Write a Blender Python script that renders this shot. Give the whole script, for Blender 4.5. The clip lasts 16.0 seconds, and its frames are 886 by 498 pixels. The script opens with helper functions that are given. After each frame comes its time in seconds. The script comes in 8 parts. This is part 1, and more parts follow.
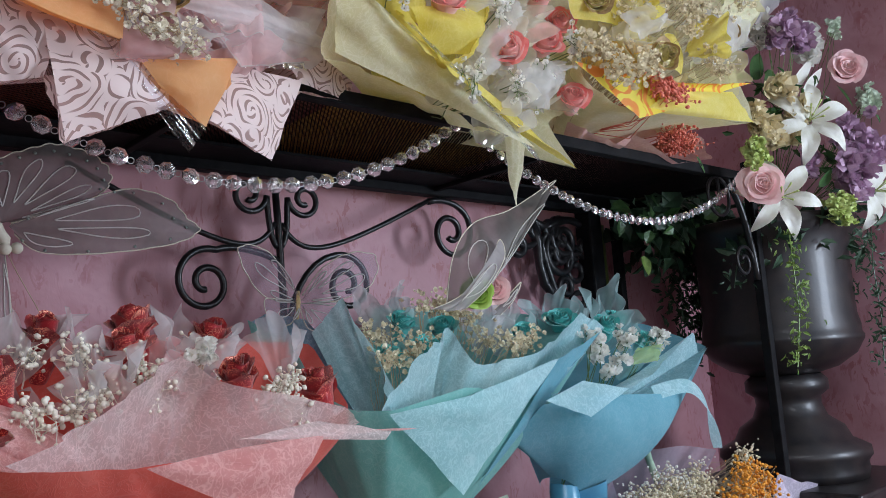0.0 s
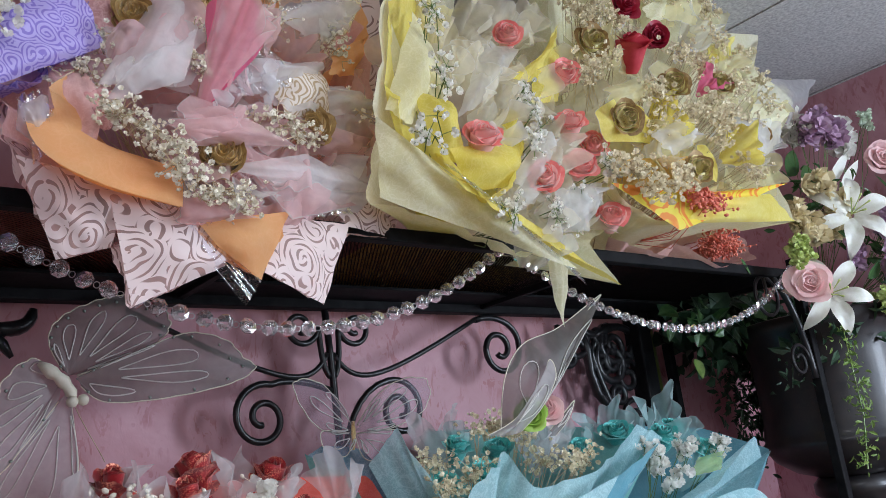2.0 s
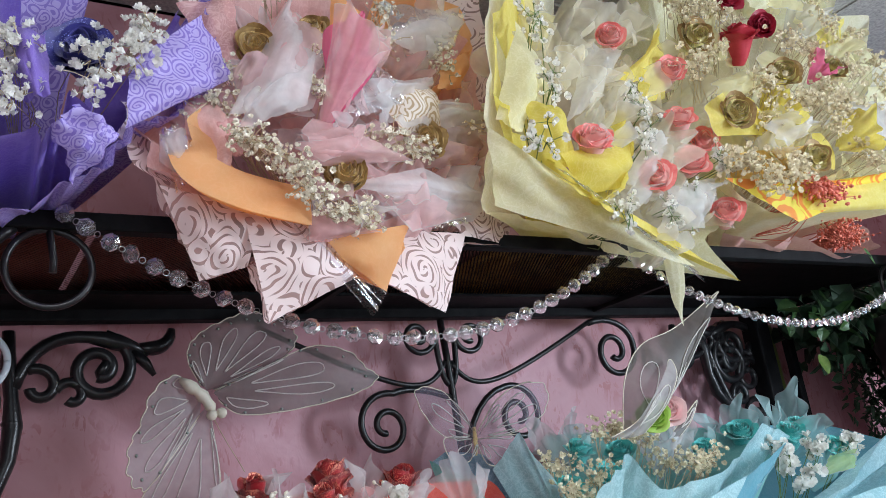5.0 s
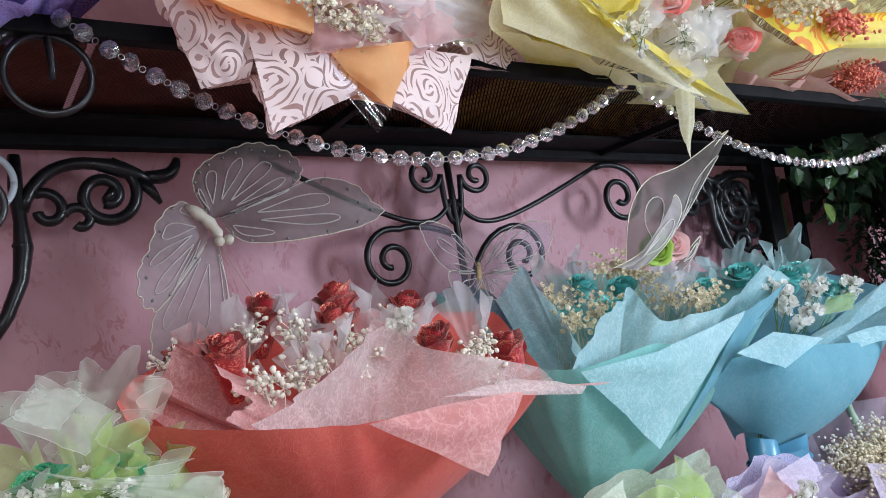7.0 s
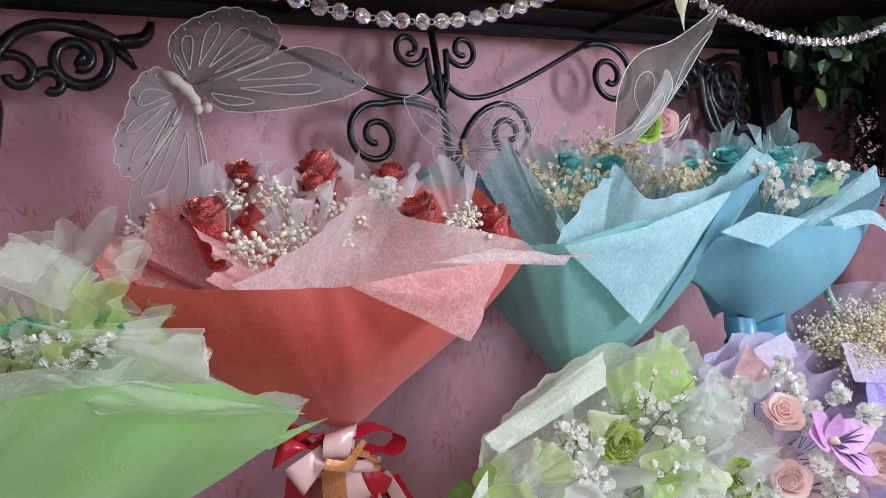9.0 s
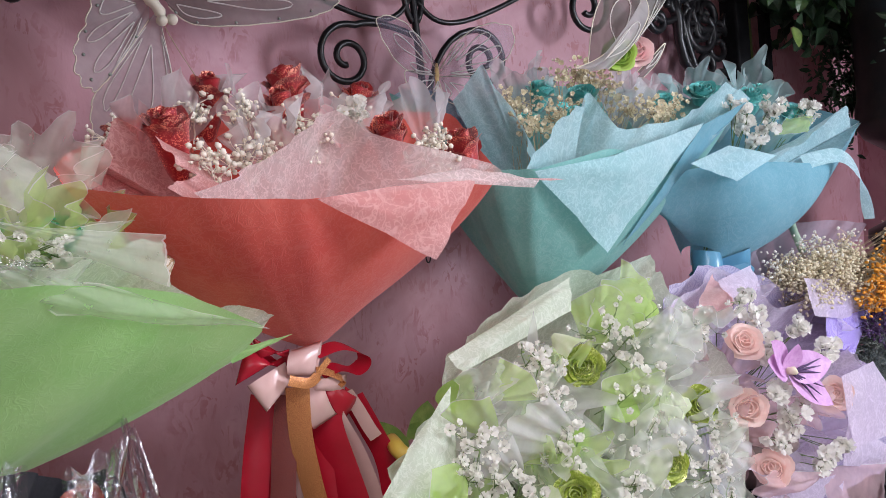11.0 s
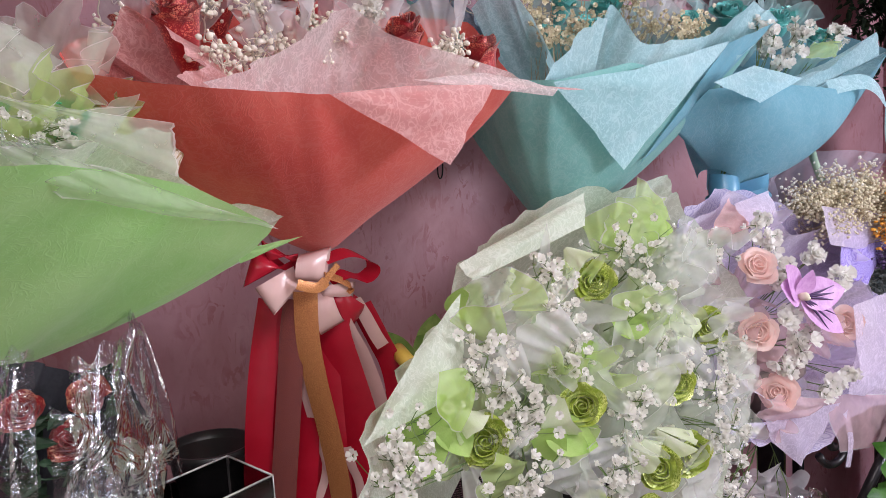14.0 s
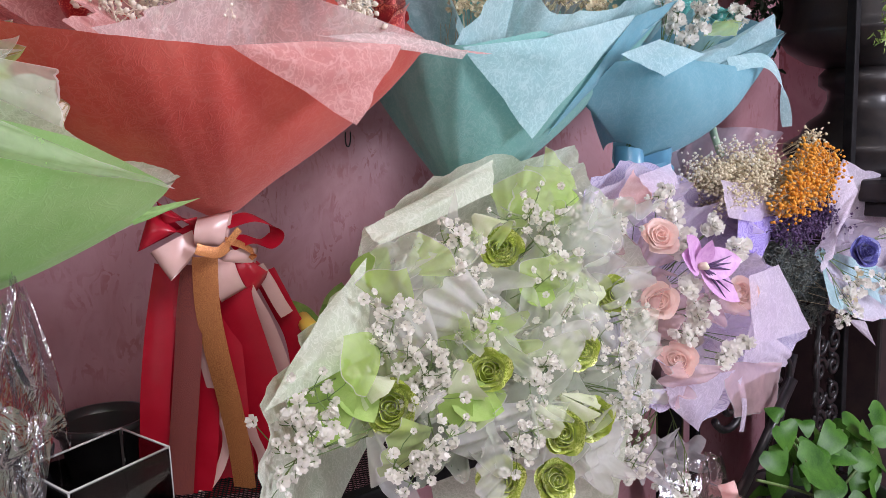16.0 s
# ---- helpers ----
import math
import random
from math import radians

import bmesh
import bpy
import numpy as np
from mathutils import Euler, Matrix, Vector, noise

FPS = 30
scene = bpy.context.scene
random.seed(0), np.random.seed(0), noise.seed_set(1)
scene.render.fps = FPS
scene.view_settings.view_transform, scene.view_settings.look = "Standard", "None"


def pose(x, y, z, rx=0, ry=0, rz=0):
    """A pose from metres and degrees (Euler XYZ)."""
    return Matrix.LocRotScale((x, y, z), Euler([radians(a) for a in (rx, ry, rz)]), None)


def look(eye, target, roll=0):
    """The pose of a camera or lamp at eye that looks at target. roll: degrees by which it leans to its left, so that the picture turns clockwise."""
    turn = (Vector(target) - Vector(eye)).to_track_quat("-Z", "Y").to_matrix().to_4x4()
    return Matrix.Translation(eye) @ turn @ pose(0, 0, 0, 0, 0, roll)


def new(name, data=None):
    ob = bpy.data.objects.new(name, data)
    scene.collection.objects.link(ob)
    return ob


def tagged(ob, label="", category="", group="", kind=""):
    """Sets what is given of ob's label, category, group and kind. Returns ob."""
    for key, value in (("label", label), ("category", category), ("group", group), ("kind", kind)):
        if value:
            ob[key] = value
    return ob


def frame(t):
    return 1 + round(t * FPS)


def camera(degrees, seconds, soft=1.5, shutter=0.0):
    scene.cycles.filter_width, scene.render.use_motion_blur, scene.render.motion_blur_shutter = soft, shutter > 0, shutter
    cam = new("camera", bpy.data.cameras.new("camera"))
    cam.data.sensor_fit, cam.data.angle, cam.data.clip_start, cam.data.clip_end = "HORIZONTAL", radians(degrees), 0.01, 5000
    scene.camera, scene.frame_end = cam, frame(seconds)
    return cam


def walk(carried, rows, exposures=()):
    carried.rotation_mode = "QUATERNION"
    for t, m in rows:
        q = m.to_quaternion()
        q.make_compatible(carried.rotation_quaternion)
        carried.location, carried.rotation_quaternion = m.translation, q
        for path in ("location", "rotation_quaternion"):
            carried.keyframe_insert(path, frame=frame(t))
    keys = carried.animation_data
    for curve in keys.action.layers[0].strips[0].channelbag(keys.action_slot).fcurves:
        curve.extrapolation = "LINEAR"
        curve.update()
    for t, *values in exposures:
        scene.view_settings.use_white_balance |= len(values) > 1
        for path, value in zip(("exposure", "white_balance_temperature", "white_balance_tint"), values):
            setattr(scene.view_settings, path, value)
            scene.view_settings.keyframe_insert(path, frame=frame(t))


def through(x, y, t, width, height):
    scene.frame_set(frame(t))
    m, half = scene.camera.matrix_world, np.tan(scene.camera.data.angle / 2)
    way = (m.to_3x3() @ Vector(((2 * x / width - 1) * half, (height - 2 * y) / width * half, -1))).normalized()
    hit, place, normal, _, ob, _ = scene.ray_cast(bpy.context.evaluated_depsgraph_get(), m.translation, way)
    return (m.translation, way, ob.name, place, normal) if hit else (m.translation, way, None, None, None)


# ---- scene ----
cam = camera(55.7, 16.0, soft=0.7)
METRES, EYE, TILT, LEAN, TURN = 0.36, 1.45, 8.0, 4.0, -42.0
ROWS = [
    (0.0, 0.0, 0.0, 0.0, -0.0, 0.0, -0.0),
    (0.5, -0.0141, -0.0343, 0.0568, 0.23, 2.65, 1.01),
    (1.0, -0.0156, -0.0508, 0.0845, 1.44, 4.47, 1.61),
    (1.5, -0.017, -0.0656, 0.1095, 2.29, 5.42, 2.31),
    (2.0, -0.0078, -0.0768, 0.1291, 3.23, 6.71, 3.3),
    (2.5, -0.0119, -0.0825, 0.1554, 4.68, 7.52, 4.49),
    (3.0, -0.0186, -0.0854, 0.1605, 6.19, 7.98, 5.3),
    (5.5, -0.0843, -0.1472, 0.0903, 10.63, 7.11, 5.26),
    (6.0, -0.0872, -0.1212, 0.0264, 10.56, 3.99, 4.94),
    (6.5, -0.0845, -0.1211, -0.0115, 10.59, 1.9, 4.85),
    (7.0, -0.0941, -0.1149, -0.0698, 10.57, -0.71, 4.8),
    (7.5, -0.0951, -0.108, -0.0917, 10.49, -2.44, 4.86),
    (8.0, -0.0955, -0.0881, -0.1246, 10.37, -4.01, 4.64),
    (8.5, -0.1059, -0.0748, -0.1611, 9.89, -6.22, 4.31),
    (11.0, -0.0948, -0.0652, -0.2811, 7.99, -11.46, 2.45),
    (11.5, -0.1016, -0.0338, -0.3296, 6.99, -13.8, 1.53),
    (12.0, -0.1068, -0.0275, -0.3359, 6.6, -14.58, 0.97),
    (12.5, -0.1202, -0.0155, -0.3555, 6.54, -15.15, 0.45),
    (13.0, -0.1135, -0.0434, -0.3486, 7.36, -15.39, 0.59),
    (13.5, -0.1156, -0.0599, -0.3623, 8.87, -15.83, 0.78),
    (14.0, -0.1174, -0.0368, -0.3829, 8.98, -15.97, 0.7),
    (14.5, -0.1276, -0.011, -0.4021, 8.81, -16.11, -0.02),
    (15.0, -0.1395, -0.0095, -0.4275, 7.36, -16.69, -0.62),
    (15.5, -0.116, -0.0001, -0.4383, 4.77, -17.12, -1.33),
    (16.0, -0.1106, -0.0015, -0.4532, 3.2, -17.21, -1.41),
]
walk(cam, [(t, pose(0, 0, EYE, TILT, LEAN, TURN) @ pose(METRES * x, METRES * y, METRES * z, 90 + pitch, roll, yaw)) for t, x, y, z, yaw, pitch, roll in ROWS],
     exposures=[(0.0, -0.90, 6100, 11), (0.5, -0.86, 6100, 11), (1.5, -0.83, 6050, 11), (3.0, -0.57, 6150, 7), (5.5, -0.48, 6130, 8), (8.5, -0.44, 6220, 14), (11.0, -0.47, 6600, 19), (16.0, -0.45, 6750, 23)])

# ---- light ----
world = bpy.data.worlds.new("world")
scene.world = world
world.use_nodes = True
_wn = world.node_tree.nodes
_wl = world.node_tree.links
_sky = _wn.new("ShaderNodeTexSky")
_sky.sky_type, _sky.sun_disc = "NISHITA", False
_sky.sun_elevation, _sky.sun_rotation = radians(40), radians(110)
_wl.new(_sky.outputs[0], _wn["Background"].inputs[0])
_wn["Background"].inputs[1].default_value = 0.10


def area_lamp(name, eye, target, sx, sy, watts, colour):
    data = bpy.data.lights.new(name, "AREA")
    data.shape, data.size, data.size_y, data.energy, data.color = "RECTANGLE", sx, sy, watts, colour
    ob = new(name, data)
    ob.matrix_world = look(eye, target)
    return ob


# shop window in the right wall, then two added fills
area_lamp("window_light", (2.33, -0.75, 1.65), (0.4, 1.2, 1.6), 0.5, 0.85, 74, (0.80, 0.89, 1.0))
# broad soft fill from the front, added for brightness with no window known there
area_lamp("front_fill_light", (-0.6, -2.9, 1.6), (0.6, 1.2, 1.5), 2.6, 1.5, 40, (0.88, 0.94, 1.0))
# overhead lamp added to brighten the top shelf; no fixture is built or known
area_lamp("ceiling_fill_light", (0.25, -0.32, 2.43), (0.25, -0.32, 0), 1.15, 0.55, 33, (0.97, 0.97, 1.0))

# ---- materials ----
MATS = {}


def nodes_of(name):
    m = bpy.data.materials.new(name)
    m.use_nodes = True
    nt = m.node_tree
    return m, nt, nt.nodes, nt.links, nt.nodes["Principled BSDF"], nt.nodes["Material Output"]


def tex_noise(nt, scale, detail=4.0, rough=0.55, distort=0.0, vec=None):
    n = nt.nodes.new("ShaderNodeTexNoise")
    n.inputs["Scale"].default_value = scale
    n.inputs["Detail"].default_value = detail
    n.inputs["Roughness"].default_value = rough
    n.inputs["Distortion"].default_value = distort
    if vec is None:
        tc = nt.nodes.new("ShaderNodeTexCoord")
        vec = tc.outputs["Object"]
    nt.links.new(vec, n.inputs["Vector"])
    return n.outputs["Fac"]


def ramp(nt, fac, stops):
    r = nt.nodes.new("ShaderNodeValToRGB")
    while len(r.color_ramp.elements) < len(stops):
        r.color_ramp.elements.new(0.5)
    for e, (p, c) in zip(r.color_ramp.elements, stops):
        e.position = p
        e.color = (*c, 1) if isinstance(c, tuple) else (c, c, c, 1)
    nt.links.new(fac, r.inputs[0])
    return r.outputs[0]


def mixc(nt, fac, a, b, mode="MIX"):
    m = nt.nodes.new("ShaderNodeMix")
    m.data_type, m.blend_type = "RGBA", mode
    for sock, v in ((m.inputs[0], fac), (m.inputs[6], a), (m.inputs[7], b)):
        if isinstance(v, (int, float)):
            sock.default_value = v
        elif isinstance(v, tuple):
            sock.default_value = (*v, 1)
        else:
            nt.links.new(v, sock)
    return m.outputs[2]


def maths(nt, op, a, b=0.0, clamp=False):
    m = nt.nodes.new("ShaderNodeMath")
    m.operation, m.use_clamp = op, clamp
    for sock, v in zip(m.inputs, (a, b)):
        if isinstance(v, (int, float)):
            sock.default_value = v
        else:
            nt.links.new(v, sock)
    return m.outputs[0]


def bump(nt, height, strength, dist, target):
    b = nt.nodes.new("ShaderNodeBump")
    b.inputs["Strength"].default_value, b.inputs["Distance"].default_value = strength, dist
    nt.links.new(height, b.inputs["Height"])
    nt.links.new(b.outputs[0], target)
    return b


def solid(name, c1, c2, scale=30.0, rough=0.5, metal=0.0, grain=300.0, bumpy=0.2, coat=0.0, trans=0.0):
    """Two tones at two scales, with fine relief; trans: share of light let through a thin petal or leaf."""
    m, nt, ns, ln, p, out = nodes_of(name)
    big = tex_noise(nt, scale)
    fine = tex_noise(nt, grain, 3.0)
    f = maths(nt, "ADD", maths(nt, "MULTIPLY", big, 0.75), maths(nt, "MULTIPLY", fine, 0.25))
    col = ramp(nt, f, [(0.35, c1), (0.65, c2)])
    ln.new(col, p.inputs["Base Color"])
    p.inputs["Roughness"].default_value = rough
    p.inputs["Metallic"].default_value = metal
    p.inputs["Coat Weight"].default_value = coat
    bump(nt, f, bumpy, 0.002, p.inputs["Normal"])
    if trans:
        t = ns.new("ShaderNodeBsdfTranslucent")
        ln.new(col, t.inputs[0])
        mx = ns.new("ShaderNodeMixShader")
        mx.inputs[0].default_value = trans
        ln.new(p.outputs[0], mx.inputs[1])
        ln.new(t.outputs[0], mx.inputs[2])
        ln.new(mx.outputs[0], out.inputs[0])
    MATS[name] = m
    return m


def fibres(nt, scale):
    """Thin curved strands, as in non-woven wrapping fabric."""
    total = None
    for k, (s, d) in enumerate(((scale, 1.2), (scale * 1.7, 1.6), (scale * 0.6, 0.8))):
        tc = nt.nodes.new("ShaderNodeTexCoord")
        mp = nt.nodes.new("ShaderNodeMapping")
        mp.inputs["Location"].default_value = (3.1 * k, 1.7 * k, 0.9 * k)
        mp.inputs["Rotation"].default_value = (0.4 * k, 0.9 * k, 0.5 * k)
        nt.links.new(tc.outputs["Object"], mp.inputs[0])
        n = tex_noise(nt, s, 2.0, 0.5, d, mp.outputs[0])
        r = ramp(nt, n, [(0.472, 0.0), (0.5, 1.0), (0.528, 0.0)])
        total = r if total is None else maths(nt, "MAXIMUM", total, r)
    return total


def fabric_paper(name, c1, c2, alpha=0.92, fib=0.35, through=0.35, scale=52.0, rough=0.75):
    """Non-woven flower wrap: cloudy colour, pale strands, lets some light through."""
    m, nt, ns, ln, p, out = nodes_of(name)
    cloud = tex_noise(nt, 9.0, 3.0)
    strand = fibres(nt, scale)
    base = ramp(nt, cloud, [(0.3, c1), (0.7, c2)])
    pale = tuple(min(1.0, 0.35 * v + 0.62) for v in c2)
    col = mixc(nt, maths(nt, "MULTIPLY", strand, fib), base, pale)
    ln.new(col, p.inputs["Base Color"])
    p.inputs["Roughness"].default_value = rough
    p.inputs["Sheen Weight"].default_value = 0.25
    bump(nt, maths(nt, "ADD", strand, maths(nt, "MULTIPLY", tex_noise(nt, 60.0), 1.5)), 0.25, 0.001, p.inputs["Normal"])
    t = ns.new("ShaderNodeBsdfTranslucent")
    ln.new(col, t.inputs[0])
    mx = ns.new("ShaderNodeMixShader")
    mx.inputs[0].default_value = through
    ln.new(p.outputs[0], mx.inputs[1])
    ln.new(t.outputs[0], mx.inputs[2])
    tr = ns.new("ShaderNodeBsdfTransparent")
    m2 = ns.new("ShaderNodeMixShader")
    a = maths(nt, "ADD", maths(nt, "MULTIPLY", strand, (1 - alpha) * 0.7), alpha * 1.0, True)
    ln.new(a, m2.inputs[0])
    ln.new(tr.outputs[0], m2.inputs[1])
    ln.new(mx.outputs[0], m2.inputs[2])
    ln.new(m2.outputs[0], out.inputs[0])
    MATS[name] = m
    return m


def sheer(name, colour, alpha=0.35, gloss=0.15, scale=40.0):
    """Organza, tulle or film: a thin veil of one colour with soft creases."""
    m, nt, ns, ln, p, out = nodes_of(name)
    f = tex_noise(nt, scale, 3.0, 0.6, 0.6)
    col = ramp(nt, f, [(0.3, tuple(v * 0.96 for v in colour)), (0.7, colour)])
    ln.new(col, p.inputs["Base Color"])
    p.inputs["Roughness"].default_value = 0.45
    p.inputs["Sheen Weight"].default_value = gloss
    bump(nt, f, 0.15, 0.002, p.inputs["Normal"])
    t = ns.new("ShaderNodeBsdfTranslucent")
    ln.new(col, t.inputs[0])
    mx = ns.new("ShaderNodeMixShader")
    mx.inputs[0].default_value = 0.5
    ln.new(p.outputs[0], mx.inputs[1])
    ln.new(t.outputs[0], mx.inputs[2])
    tr = ns.new("ShaderNodeBsdfTransparent")
    m2 = ns.new("ShaderNodeMixShader")
    ln.new(ramp(nt, f, [(0.25, alpha * 0.9), (0.75, min(1.0, alpha * 1.12))]), m2.inputs[0])
    ln.new(tr.outputs[0], m2.inputs[1])
    ln.new(mx.outputs[0], m2.inputs[2])
    ln.new(m2.outputs[0], out.inputs[0])
    MATS[name] = m
    return m


def film_clear(name, tint=(0.95, 0.97, 1.0), base=0.025, crease=0.5):
    """Cellophane: clear film with sharp reflections on its creases."""
    m, nt, ns, ln, p, out = nodes_of(name)
    f = tex_noise(nt, 26.0, 3.0, 0.55, 1.5)
    g = ns.new("ShaderNodeBsdfGlossy")
    g.inputs["Color"].default_value = (*tint, 1)
    g.inputs["Roughness"].default_value = 0.14
    bump(nt, f, crease, 0.01, g.inputs["Normal"])
    tr = ns.new("ShaderNodeBsdfTransparent")
    tr.inputs[0].default_value = (*tint, 1)
    fr = ns.new("ShaderNodeFresnel")
    fr.inputs[0].default_value = 1.5
    mx = ns.new("ShaderNodeMixShader")
    ln.new(maths(nt, "ADD", maths(nt, "MULTIPLY", fr.outputs[0], 0.55), base, True), mx.inputs[0])
    ln.new(tr.outputs[0], mx.inputs[1])
    ln.new(g.outputs[0], mx.inputs[2])
    ln.new(mx.outputs[0], out.inputs[0])
    MATS[name] = m
    return m


def rose_print(name, ground, ink, ground_alpha=0.95, scale=17.0, rings=3.2, ink_cut=0.45):
    """Wrap printed with large swirling roses."""
    m, nt, ns, ln, p, out = nodes_of(name)
    tc = ns.new("ShaderNodeTexCoord")
    warp = ns.new("ShaderNodeTexNoise")
    warp.inputs["Scale"].default_value = 14.0
    ln.new(tc.outputs["Object"], warp.inputs["Vector"])
    add = ns.new("ShaderNodeMixRGB")
    add.blend_type = "LINEAR_LIGHT"
    add.inputs[0].default_value = 0.02
    ln.new(tc.outputs["Object"], add.inputs[1])
    ln.new(warp.outputs["Color"], add.inputs[2])
    v = ns.new("ShaderNodeTexVoronoi")
    v.inputs["Scale"].default_value = scale
    ln.new(add.outputs[0], v.inputs["Vector"])
    wob = tex_noise(nt, 45.0, 2.0)
    # each cell is one rose: petals wind round its middle, broken where they overlap
    off = ns.new("ShaderNodeVectorMath")
    off.operation = "SUBTRACT"
    ln.new(add.outputs[0], off.inputs[0])
    ln.new(v.outputs["Position"], off.inputs[1])
    xyz = ns.new("ShaderNodeSeparateXYZ")
    ln.new(off.outputs[0], xyz.inputs[0])
    ang = maths(nt, "ARCTAN2", xyz.outputs[2], xyz.outputs[0])
    ph = maths(nt, "ADD", maths(nt, "MULTIPLY", v.outputs["Distance"], rings * 6.283 * 2.2), maths(nt, "MULTIPLY", wob, 0.9))
    ph = maths(nt, "ADD", ph, ang)
    s = maths(nt, "ADD", maths(nt, "MULTIPLY", maths(nt, "SINE", ph), 0.5), 0.5)
    # strokes swell and taper into crescents as they wind
    swell = maths(nt, "SINE", maths(nt, "ADD", maths(nt, "MULTIPLY", ang, 3.0), maths(nt, "MULTIPLY", v.outputs["Distance"], 21.0)))
    s = maths(nt, "ADD", s, maths(nt, "MULTIPLY", swell, 0.26), True)
    mask = ramp(nt, s, [(ink_cut, 0.0), (ink_cut + 0.12, 1.0)])
    col = mixc(nt, mask, ground, ink)
    ln.new(col, p.inputs["Base Color"])
    p.inputs["Roughness"].default_value = 0.5
    t = ns.new("ShaderNodeBsdfTranslucent")
    ln.new(col, t.inputs[0])
    mx = ns.new("ShaderNodeMixShader")
    mx.inputs[0].default_value = 0.3
    ln.new(p.outputs[0], mx.inputs[1])
    ln.new(t.outputs[0], mx.inputs[2])
    tr = ns.new("ShaderNodeBsdfTransparent")
    m2 = ns.new("ShaderNodeMixShader")
    ln.new(maths(nt, "ADD", maths(nt, "MULTIPLY", mask, 1 - ground_alpha), ground_alpha, True), m2.inputs[0])
    ln.new(tr.outputs[0], m2.inputs[1])
    ln.new(mx.outputs[0], m2.inputs[2])
    ln.new(m2.outputs[0], out.inputs[0])
    MATS[name] = m
    return m


def glitter(name, c1, c2, spark, amount=0.5, scale=900.0):
    """Satin petals dusted with glitter."""
    m, nt, ns, ln, p, out = nodes_of(name)
    f = tex_noise(nt, 70.0)
    base = ramp(nt, f, [(0.3, c1), (0.7, c2)])
    tc = ns.new("ShaderNodeTexCoord")
    v = ns.new("ShaderNodeTexVoronoi")
    v.inputs["Scale"].default_value = scale
    ln.new(tc.outputs["Object"], v.inputs["Vector"])
    sep = ns.new("ShaderNodeSeparateColor")
    ln.new(v.outputs["Color"], sep.inputs[0])
    mask = maths(nt, "GREATER_THAN", sep.outputs[0], 1 - amount * 0.35)
    patch = ramp(nt, tex_noise(nt, 45.0), [(0.4, 0.0), (0.6, 1.0)])
    mask = maths(nt, "MULTIPLY", mask, patch)
    ln.new(mixc(nt, mask, base, spark), p.inputs["Base Color"])
    ln.new(maths(nt, "MULTIPLY", mask, 0.8), p.inputs["Metallic"])
    p.inputs["Roughness"].default_value = 0.42
    p.inputs["Sheen Weight"].default_value = 0.3
    bump(nt, sep.outputs[1], 0.25, 0.001, p.inputs["Normal"])
    MATS[name] = m
    return m


def glass(name, colour=(1, 1, 1), rough=0.0, ior=1.5, clear=1.0):
    m, nt, ns, ln, p, out = nodes_of(name)
    p.inputs["Base Color"].default_value = (*colour, 1)
    p.inputs["Transmission Weight"].default_value = clear
    p.inputs["Roughness"].default_value = rough
    p.inputs["IOR"].default_value = ior
    MATS[name] = m
    return m


def wall_paint(name, a, b, c):
    """Sponged plaster: cloudy mauve pink with scratchy darker strokes."""
    m, nt, ns, ln, p, out = nodes_of(name)
    f = tex_noise(nt, 4.0, 5.0, 0.6, 0.8)
    base = ramp(nt, f, [(0.3, a), (0.55, b), (0.75, c)])
    tc = ns.new("ShaderNodeTexCoord")
    mp = ns.new("ShaderNodeMapping")
    mp.inputs["Rotation"].default_value = (0, 0.7, 0)
    mp.inputs["Scale"].default_value = (1.0, 1.0, 0.45)
    ln.new(tc.outputs["Object"], mp.inputs[0])
    st = tex_noise(nt, 42.0, 3.0, 0.6, 1.8, mp.outputs[0])
    patches = ramp(nt, tex_noise(nt, 14.0), [(0.45, 0.0), (0.65, 1.0)])
    strokes = maths(nt, "MULTIPLY", ramp(nt, st, [(0.53, 0.0), (0.58, 1.0)]), patches)
    col = mixc(nt, maths(nt, "MULTIPLY", strokes, 0.7), base, (a[0] * 0.85, a[1] * 0.55, a[2] * 0.55))
    ln.new(col, p.inputs["Base Color"])
    p.inputs["Roughness"].default_value = 0.55
    bump(nt, maths(nt, "ADD", f, maths(nt, "MULTIPLY", st, 0.6)), 0.3, 0.003, p.inputs["Normal"])
    MATS[name] = m
    return m


def bead_glass(name):
    return glass(name, (0.97, 0.98, 1.0), 0.1, 1.5, 0.94)


WALL = wall_paint("wall_paint", (0.44, 0.205, 0.225), (0.55, 0.29, 0.33), (0.67, 0.40, 0.46))
CEIL = solid("ceiling_tile", (0.28, 0.28, 0.28), (0.52, 0.52, 0.51), 130.0, 0.9, grain=500.0, bumpy=0.8)
FLOOR = solid("floor_tile", (0.25, 0.2, 0.17), (0.34, 0.28, 0.24), 3.0, 0.4)
IRON = solid("black_iron", (0.006, 0.006, 0.007), (0.016, 0.015, 0.016), 40.0, 0.3, 0.0, 300.0, 0.5, 0.0)
STONE = solid("dark_urn", (0.006, 0.006, 0.008), (0.024, 0.018, 0.016), 26.0, 0.43, 0.0, 200.0, 0.3, 0.1)
STEEL = solid("wire", (0.35, 0.35, 0.36), (0.5, 0.5, 0.5), 40.0, 0.3, 0.9)
BEAD = bead_glass("crystal_bead")
CORAL = fabric_paper("coral_fabric", (0.70, 0.080, 0.06), (0.81, 0.15, 0.10), 0.97, 0.06, 0.3)
PINKP = fabric_paper("pale_pink_fabric", (0.80, 0.38, 0.36), (0.88, 0.5, 0.47), 0.76, 0.34, 0.4)
BLUSH = fabric_paper("blush_fabric", (0.84, 0.68, 0.66), (0.92, 0.80, 0.78), 0.62, 0.3, 0.4)
TEAL = fabric_paper("teal_fabric", (0.17, 0.46, 0.42), (0.26, 0.59, 0.54), 0.96, 0.12, 0.35)
